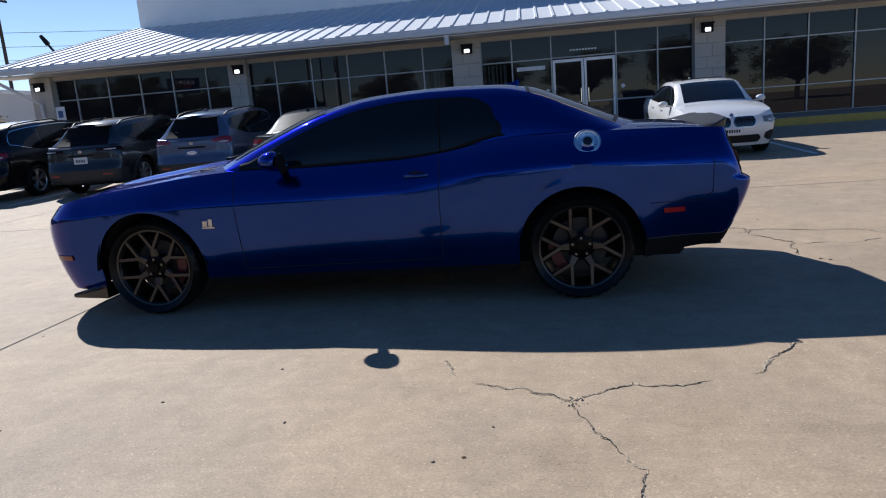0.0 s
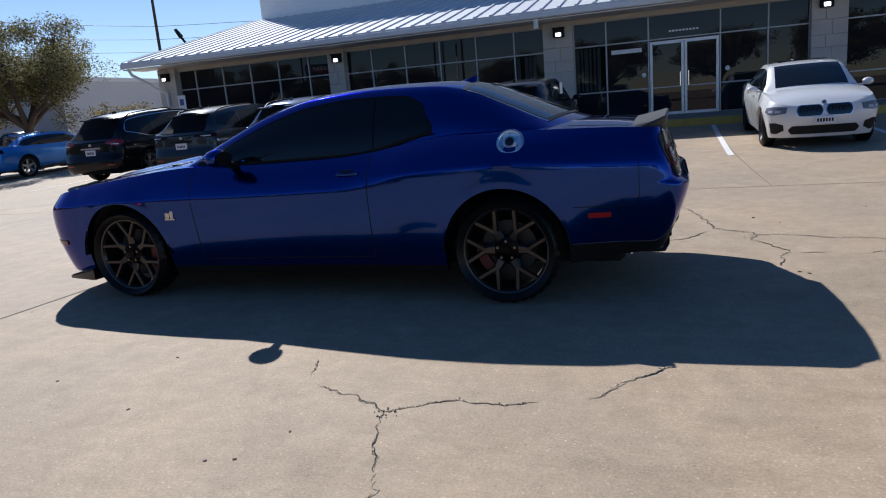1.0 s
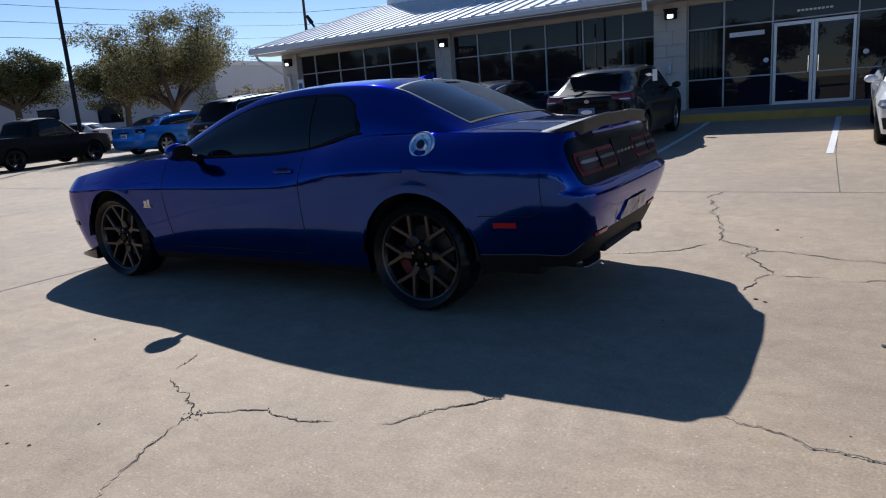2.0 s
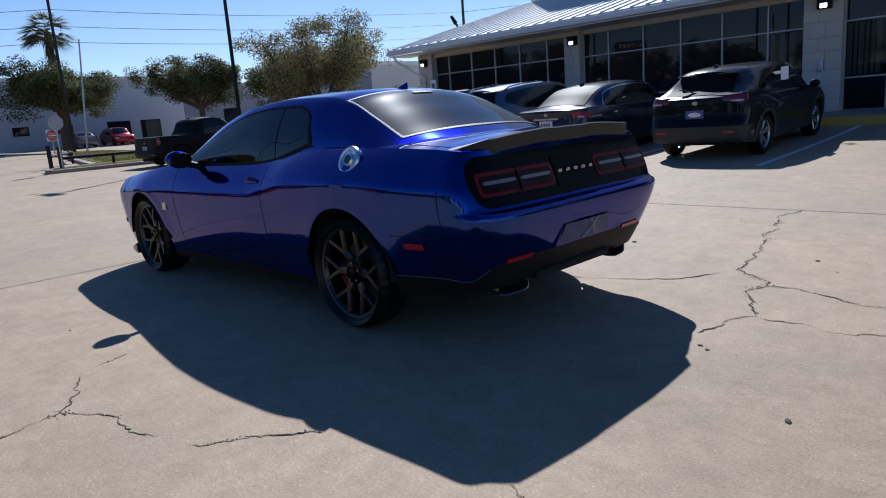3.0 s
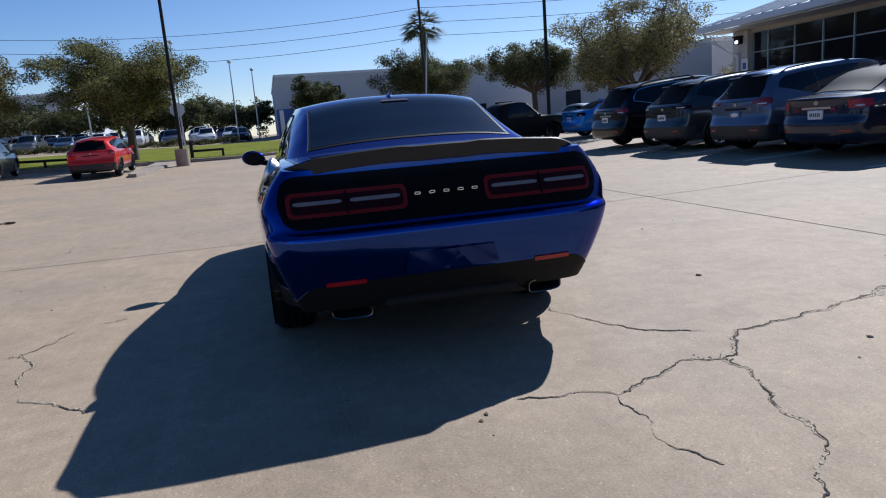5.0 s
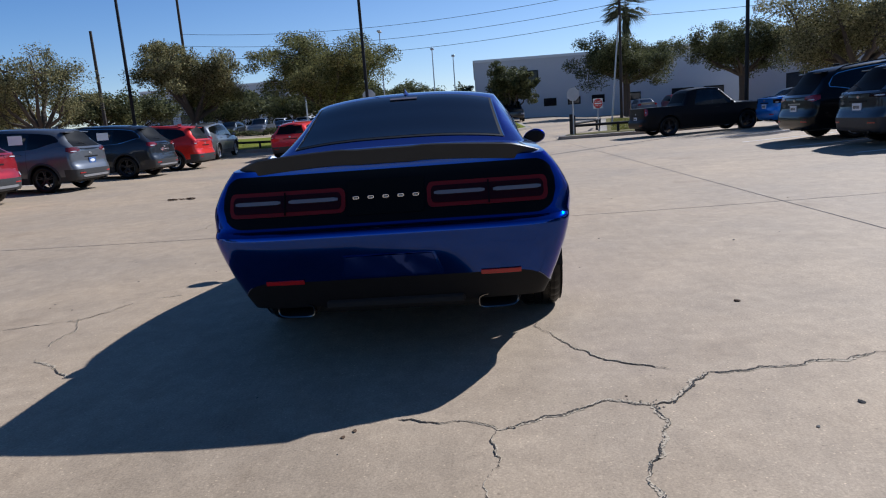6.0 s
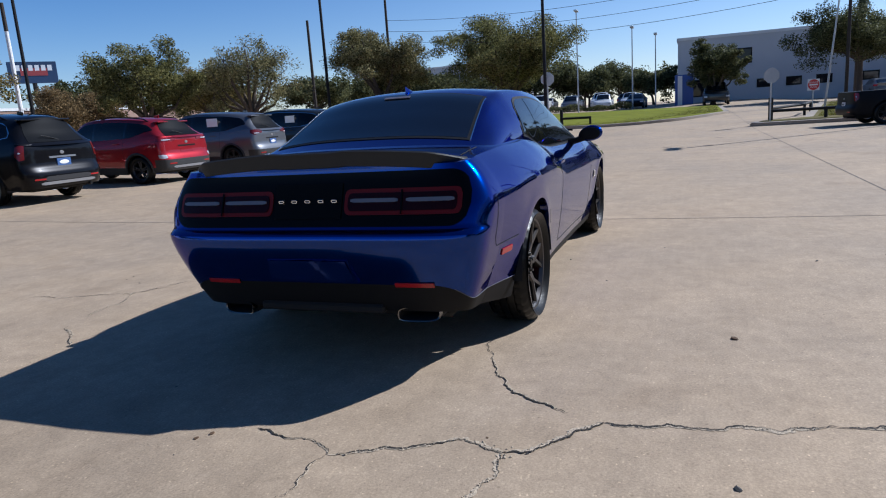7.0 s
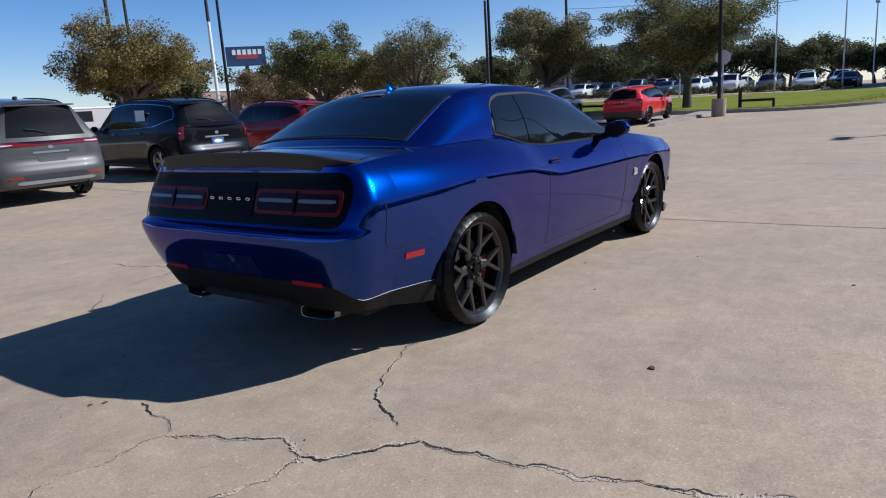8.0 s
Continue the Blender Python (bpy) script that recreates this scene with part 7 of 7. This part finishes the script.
octagon("stop_sign", -26.9, -4.62, 2.62, 0.33, GALV, 100, "grey back of an octagonal stop sign on a post")
octagon("stop_sign", -24.0, 4.65, 1.93, 0.30, GALV, 100, "grey back of an octagonal sign on a post")
ne = tagged(new("no_entry_sign"), "red and white no-entry sign on a post", "road sign")
part("post", tube([(0, 0, -1.8), (0, 0, 0.3)], 0.035, 8), GALV, ne)
part("sign_plate", box(-0.36, -0.05, -0.36, 0.36, -0.035, 0.36, 0.004), SIGNWHITE, ne)
bm = bmesh.new()
bmesh.ops.create_cone(bm, cap_ends=True, segments=28, radius1=0.34, radius2=0.34, depth=0.008, matrix=pose(0, -0.055, 0, 90))
part("sign_disc", bm, SIGNRED, ne)
part("sign_bar", box(-0.25, -0.066, -0.045, 0.25, -0.06, 0.045), SIGNWHITE, ne)
for word, z, size in (("DO NOT", 0.10, 0.13), ("ENTER", -0.20, 0.13)):
    tx = bpy.data.curves.new("sign_word", "FONT")
    tx.body, tx.size, tx.align_x, tx.extrude = word, size, "CENTER", 0.002
    tx.materials.append(SIGNWHITE)
    ob = new("sign_word", tx)
    ob.parent, ob.matrix_basis = ne, pose(0, -0.063, z, 90, 0, 0)
ne.matrix_basis = pose(-37.74, 8.13, 1.58, 0, 0, 98) @ Matrix.Diagonal((0.86, 0.86, 0.86, 1))


def pipe_rail(pts, label):
    rail = tagged(new("pipe_rail"), label, "railing")
    for (x0, y0), (x1, y1) in zip(pts, pts[1:]):
        for hz in (0.38,):
            part("bar", tube([(x0, y0, ground_z(x0, y0) + 0.12 + hz), (x1, y1, ground_z(x1, y1) + 0.12 + hz)], 0.06, 8), POLEBLACK, rail)
    for x, y in pts:
        part("post", tube([(x, y, ground_z(x, y)), (x, y, ground_z(x, y) + (0.95 if (x, y) == pts[0] else 0.55))], 0.085 if (x, y) == pts[0] else 0.06, 8), POLEBLACK, rail)


pipe_rail([(-24.3, 4.7), (-24.2, 6.6), (-24.2, 8.6)], "low black pipe railing on the island")
pipe_rail([(-30.2, -4.6), (-30.0, -3.1)], "short black pipe railing on the lawn")
pipe_rail([(-29.9, -13.6), (-29.9, -11.2), (-29.9, -9.2)], "low black railing along the lawn")
pipe_rail([(-26.5, 4.9), (-29.5, 6.6), (-32.0, 7.2)], "low dark railing along the island")


# ---- trees ----
def oak(x, y, h, w, seed, leaves=7000, mat=LEAF, trunk_h=None, label="live oak with a broad dull green crown", leaf=0.072, thin=1.0):
    rr = random.Random(seed)
    z0 = ground_z(x, y)
    t = tagged(new("oak_tree"), label, "tree")
    th = trunk_h or h * 0.28
    r0 = 0.035 * h
    bend = Vector((rr.uniform(-0.3, 0.3), rr.uniform(-0.3, 0.3), 0))
    trunk = [Vector((0, 0, -0.15)), Vector((0, 0, 0.1)), bend * 0.4 + Vector((0, 0, th * 0.6)), bend + Vector((0, 0, th))]
    bms = [tube(trunk, [r0 * 1.5, r0 * 1.1, r0 * 0.85, r0 * 0.8], 10)]
    tips = []
    n = 10
    for k in range(n):
        a = 2 * math.pi * (k + rr.uniform(-0.3, 0.3)) / n
        rise = rr.uniform(0.45, 0.98)
        out = w / 2 * rr.uniform(0.55, 0.82) * (1.15 - 0.6 * max(0, rise - 0.6))
        end = trunk[-1] + Vector((math.cos(a) * out, math.sin(a) * out, (h - th) * rise * 0.82))
        mid = trunk[-1].lerp(end, 0.5) + Vector((math.cos(a), math.sin(a), 0)) * out * 0.08 - Vector((0, 0, 0.12 * h * (1 - rise)))
        pts = [trunk[-1] - Vector((0, 0, 0.15)), trunk[-1].lerp(mid, 0.5) + Vector((rr.uniform(-0.1, 0.1), rr.uniform(-0.1, 0.1), 0)), mid, mid.lerp(end, 0.5) + Vector((rr.uniform(-0.15, 0.15), rr.uniform(-0.15, 0.15), 0.1)), end]
        bms.append(tube(pts, [r0 * 0.55, r0 * 0.42, r0 * 0.3, r0 * 0.18, r0 * 0.06], 7))
        tips += [(end, 1.0), (mid.lerp(end, 0.55), 1.1), (mid.lerp(end, 0.2) + Vector((0, 0, 0.08 * h)), 1.15)]
        for j in range(8):
            b = pts[2].lerp(end, rr.uniform(0.0, 0.8))
            e = b + Vector((rr.gauss(0, 1), rr.gauss(0, 1), rr.gauss(0.35, 0.6))) * w * 0.105
            bms.append(tube([b, b.lerp(e, 0.5) + Vector((0, 0, 0.05)), e], [r0 * 0.14, r0 * 0.09, r0 * 0.03], 5))
            tips.append((e, 0.85))
    part("trunk", joined(*bms), BARK, t, sharp=60)
    clumps = []
    for p, k in tips:
        for _ in range(2):
            c = p + Vector((rr.gauss(0, 1), rr.gauss(0, 1), rr.gauss(0.1, 0.55))) * w * 0.05
            clumps.append((c, w * rr.uniform(0.06, 0.12) * k))
    g = np.random.default_rng(seed)
    n = int(leaves * 5.6 * thin)
    cs = np.array([(*c, r) for c, r in clumps])[g.integers(0, len(clumps), n)]

    def unit(a):
        return a / np.linalg.norm(a, axis=1, keepdims=True)

    d = unit(g.normal(size=(n, 3))) * np.array((1, 1, 0.72))
    p = cs[:, :3] + d * (cs[:, 3] * g.random(n) ** 0.45 * 1.2)[:, None]
    u = unit(g.normal(size=(n, 3)) * np.array((1, 1, 0.7)))
    v = unit(np.cross(u, g.normal(size=(n, 3))))
    sz = (leaf * g.uniform(0.45, 1.1, n))[:, None]
    verts = np.stack((p - u * sz, p - v * sz * 0.5, p + u * sz, p + v * sz * 0.5), 1).reshape(-1, 3)
    faces = np.arange(4 * n).reshape(-1, 4)
    me = bpy.data.meshes.new("crown")
    me.from_pydata(verts.tolist(), [], faces.tolist())
    me.materials.append(mat)
    tagged(part("crown", me, None, t), kind="stuff")
    t.matrix_basis = pose(x, y, z0, 0, 0, rr.uniform(0, 360))
    return t


oak(-32.0, -7.6, 6.9, 6.9, 11, 17000, label="broad live oak on the lawn behind the red car", leaf=0.062)
oak(-28.8, -14.0, 6.7, 5.7, 12, 14000, LEAFOPEN, leaf=0.062)
oak(-22.5, -18.3, 5.8, 4.7, 13, 8000, LEAFOPEN, label="oak with a thin open grey-green crown", leaf=0.055, thin=0.5)
oak(-19.4, -21.3, 5.6, 4.8, 14, 10000, leaf=0.058)
oak(-9.95, -23.0, 5.5, 5.0, 15, 11000, LEAFDRY, 2.1, label="oak with a yellow-green crown by the road", leaf=0.056)
oak(-20.9, 14.9, 6.2, 6.2, 16, 15000, LEAFOPEN, thin=0.8, label="spreading live oak behind the bright blue coupe", leaf=0.055)
oak(-36.5, 16.6, 6.0, 6.0, 17, 9000, LEAFDARK, 2.5, label="dark live oak behind the pickup")
oak(-31.0, 19.5, 5.6, 5.4, 27, 7500, LEAFDARK, 2.3)
oak(-25.0, 24.0, 3.1, 3.8, 33, 1800, LEAFDRY, label="small thin tree before the pale building")
oak(-53.0, 13.4, 6.4, 8.0, 18, 10000, LEAFDARK, 2.9, leaf=0.10, label="dark live oak in front of the warehouse")
oak(-54.5, 3.4, 6.0, 4.4, 19, 7000, LEAFDARK, 0.9, leaf=0.10, label="small dark round tree before the warehouse")
oak(-25.0, -31.8, 4.0, 4.6, 20, 4500, LEAFRUST, label="rusty brown roadside shrub tree")
oak(-27.5, -24.5, 5.0, 4.6, 21, 5500, LEAFDRY)
for k, (x, y) in enumerate([(-2.5, -25.5), (6.5, -27.0), (15.0, -25.5), (24.0, -27.0)]):
    oak(x, y, 6.2, 7.0, 60 + k, 3500, leaf=0.12, label="live oak along the road across the lot")
for k, (x, y, h, w) in enumerate([(-75, -30, 6, 9), (-90, -18, 6.5, 10), (-98, -8, 6, 9), (-70, -42, 6, 9), (-60, -50, 6, 10), (-45, -52, 6, 9), (-30, -53, 5.5, 9), (-110, -15, 7, 12), (-92, -26, 5.5, 10), (-94, -36, 6, 11), (-94, -12, 5.5, 9), (-86, -46, 6, 11), (-90, -3, 5, 8)]):
    oak(x, y, h, w, 40 + k, 2600, LEAFDARK, label="distant roadside oak with a dull green crown", leaf=0.2)


def low_hedge(x0, y0, x1, y1, h, num, seed):
    """A low clipped row of shrubs, as many small leaves in clumps."""
    g = np.random.default_rng(seed)
    u = g.random(num)
    lump = 0.65 + 0.35 * np.sin(u * 61) * np.sin(u * 23 + 1)
    p = np.stack((x0 + (x1 - x0) * u + g.normal(0, 0.3, num), y0 + (y1 - y0) * u + g.normal(0, 0.1, num), h * lump * g.random(num) ** 0.6), 1)
    p[:, 2] += np.array([ground_z(a, b) for a, b in p[:, :2]]) + 0.1
    a, b = g.normal(size=(num, 3)), g.normal(size=(num, 3))
    a, b = a / np.linalg.norm(a, axis=1, keepdims=True) * 0.09, b / np.linalg.norm(b, axis=1, keepdims=True) * 0.05
    me = bpy.data.meshes.new("hedge")
    me.from_pydata(np.stack((p - a, p - b, p + a, p + b), 1).reshape(-1, 3).tolist(), [], np.arange(4 * num).reshape(-1, 4).tolist())
    me.materials.append(LEAFDARK)
    tagged(part("hedge", me, None, None), "low dark green hedge before the far lot", "hedge", kind="stuff")


low_hedge(-60.5, -3.5, -62.5, -34.0, 0.75, 14000, 8)


def palm(x, y, h, seed):
    rr = random.Random(seed)
    t = tagged(new("palm_tree"), "tall fan palm with dead skirt below the crown", "tree")
    part("trunk", tube([(0, 0, -0.2), (0.05, 0, h * 0.5), (0.1, 0.05, h)], [0.30, 0.25, 0.23], 10), BARK, t)
    verts, faces = [], []
    for k in range(58):
        a = rr.uniform(0, 2 * math.pi)
        el = rr.uniform(-0.75, 1.25)
        L = rr.uniform(1.7, 2.4)
        d = Vector((math.cos(a) * math.cos(el), math.sin(a) * math.cos(el), math.sin(el)))
        base = Vector((0.1, 0.05, h))
        side = d.cross(Vector((0, 0, 1))).normalized()
        for j in range(11):
            ang = (j - 5) * 0.17
            tip = base + d * L * math.cos(ang) + side * L * 0.9 * math.sin(ang) - Vector((0, 0, 0.22 * L))
            root = base + d * L * 0.55
            w = d.cross(side) * 0.03 + side * 0.065
            o = len(verts)
            verts += [tuple(root - w), tuple(root + w), tuple(tip)]
            faces.append((o, o + 1, o + 2))
        o = len(verts)
        s2 = side * 0.02
        verts += [tuple(base - s2), tuple(base + s2), tuple(base + d * L * 0.6)]
        faces.append((o, o + 1, o + 2))
    for k in range(160):
        a, zz = rr.uniform(0, 2 * math.pi), rr.uniform(h - 2.6, h - 0.2)
        p = Vector((0.1 + 0.2 * math.cos(a), 0.05 + 0.2 * math.sin(a), zz))
        q = p + Vector((math.cos(a) * 0.35, math.sin(a) * 0.35, -0.7))
        o = len(verts)
        verts += [tuple(p + Vector((0, 0, 0.1))), tuple(p + Vector((math.sin(a) * 0.12, -math.cos(a) * 0.12, 0))), tuple(q)]
        faces.append((o, o + 1, o + 2))
    me = bpy.data.meshes.new("crown")
    me.from_pydata(verts, [], faces)
    me.materials.append(PALM)
    part("crown", me, None, t)
    t.matrix_basis = pose(x, y, ground_z(x, y), 0, 0, 0)


palm(-55.3, 13.75, 9.2, 3)

# ---- cars of the far lots ----
SIMPLE = {}


def far_car(x, y, turn, mat, kind, label):
    s = SIMPLE.setdefault(kind, suv_shape() if kind == "suv" else sedan_shape() if kind == "sedan" else pickup_shape())
    car = tagged(new("distant_car"), label, "car", "cars in the far lots")
    key = (kind, mat.name)
    if key not in SIMPLE:
        sh = shell(s, [0.3, 0.45, 0.6, 0.75, 0.9, 1.0], lambda a, b, c: "body", 0.5, 3)["body"]
        gl = greenhouse(s, 16, 3, 4)
        w1, w2 = screen_patch(s, 0.03, 0.235, 0.1, 0.01, 4, 4), screen_patch(s, 0.72, 0.95, 0.1, 0.01, 4, 4)
        sides = []
        L = s.xr[2][1] * 2
        xb = 0.09 * L if kind == "pickup" else 0.36 * L if kind == "suv" else 0.28 * L
        for sg in (-1, 1):
            sides.append(thick(*window_patch(s, -0.2 * L, xb, lambda x: s.ZS(x) + 0.02, lambda x: side_y(s, x, 1)[1] - 0.08, sg, 0.008, 8, 2), GLASS, "side_window"))
        lamps = [thick(*corner_patch(s, 30, 84, 0.8, 0.95, sg, 0.01), REDLENS, "tail_light") for sg in (-1, 1)]
        heads = [thick(*corner_patch(s, 34, 74, 0.62, 0.74, sg, 0.01, False), WHITELENS, "headlight") for sg in (-1, 1)]
        SIMPLE[key] = [("body", mesh_of("body", *sh, mat)), ("roof", mesh_of("roof", *gl, mat)), ("windscreen", thick(*w1, GLASS, "windscreen")), ("rear_window", thick(*w2, GLASS, "rear_window")), *[("side_window", q) for q in sides], *[("tail_light", q) for q in lamps], *[("headlight", q) for q in heads]]
    for n, me in SIMPLE[key]:
        part(n, me, None, car)
    if "w" not in SIMPLE:
        v, f = lathe([(0.0, -0.1), (0.24, -0.1), (0.33, -0.11), (0.345, 0.0), (0.33, 0.1), (0.0, 0.1)], 18)
        SIMPLE["w"] = mesh_of("wheel", v, f, RUBBER)
    for xc in s.axles:
        for sg in (-1, 1):
            part("wheel", SIMPLE["w"], None, car, m=Matrix.Translation((xc, sg * (s.P(xc) - 0.12), 0.345)))
    car.matrix_basis = parked(x, y, turn)


rc = random.Random(9)
tones = [(WHITEP, "white"), (SILVERP, "silver"), (GREYP, "grey"), (DARKGREYP, "dark grey"), (DARKGREYP, "dark grey"), (BLACKP, "black"), (WHITEP, "white"), (BLACKP, "black"), (SILVERP, "silver")]
for row, (x0, num, dx, dy, y0, turn) in enumerate([(-66.0, 9, -0.25, -3.3, -3.4, 180), (-74.0, 10, -0.2, -3.1, -4.6, 180), (-82, 10, 0, -3.2, -6.0, 0)]):
    for k in range(num):
        mat, nm = tones[rc.randrange(len(tones))]
        kind = rc.choice(["suv", "suv", "suv", "pickup", "sedan"])
        far_car(x0 + dx * k, y0 + dy * k + rc.uniform(-0.2, 0.2), turn + rc.uniform(-3, 3), mat, kind, "distant %s %s in the far lot" % (nm, kind))
far_car(-60, 16.2, 0, SILVERP, "sedan", "distant silver sedan before the warehouse")
far_car(-60, 19.4, 180, REDP, "suv", "distant red suv before the warehouse")
far_car(-55, 3.6, 180, DARKGREYP, "pickup", "distant dark pickup under the small tree")
far_car(-36.0, 19.5, 10, WHITEP, "sedan", "distant white sedan under the oak")
far_car(-30.5, 22.5, 0, SILVERP, "pickup", "distant silver pickup by the tan building")
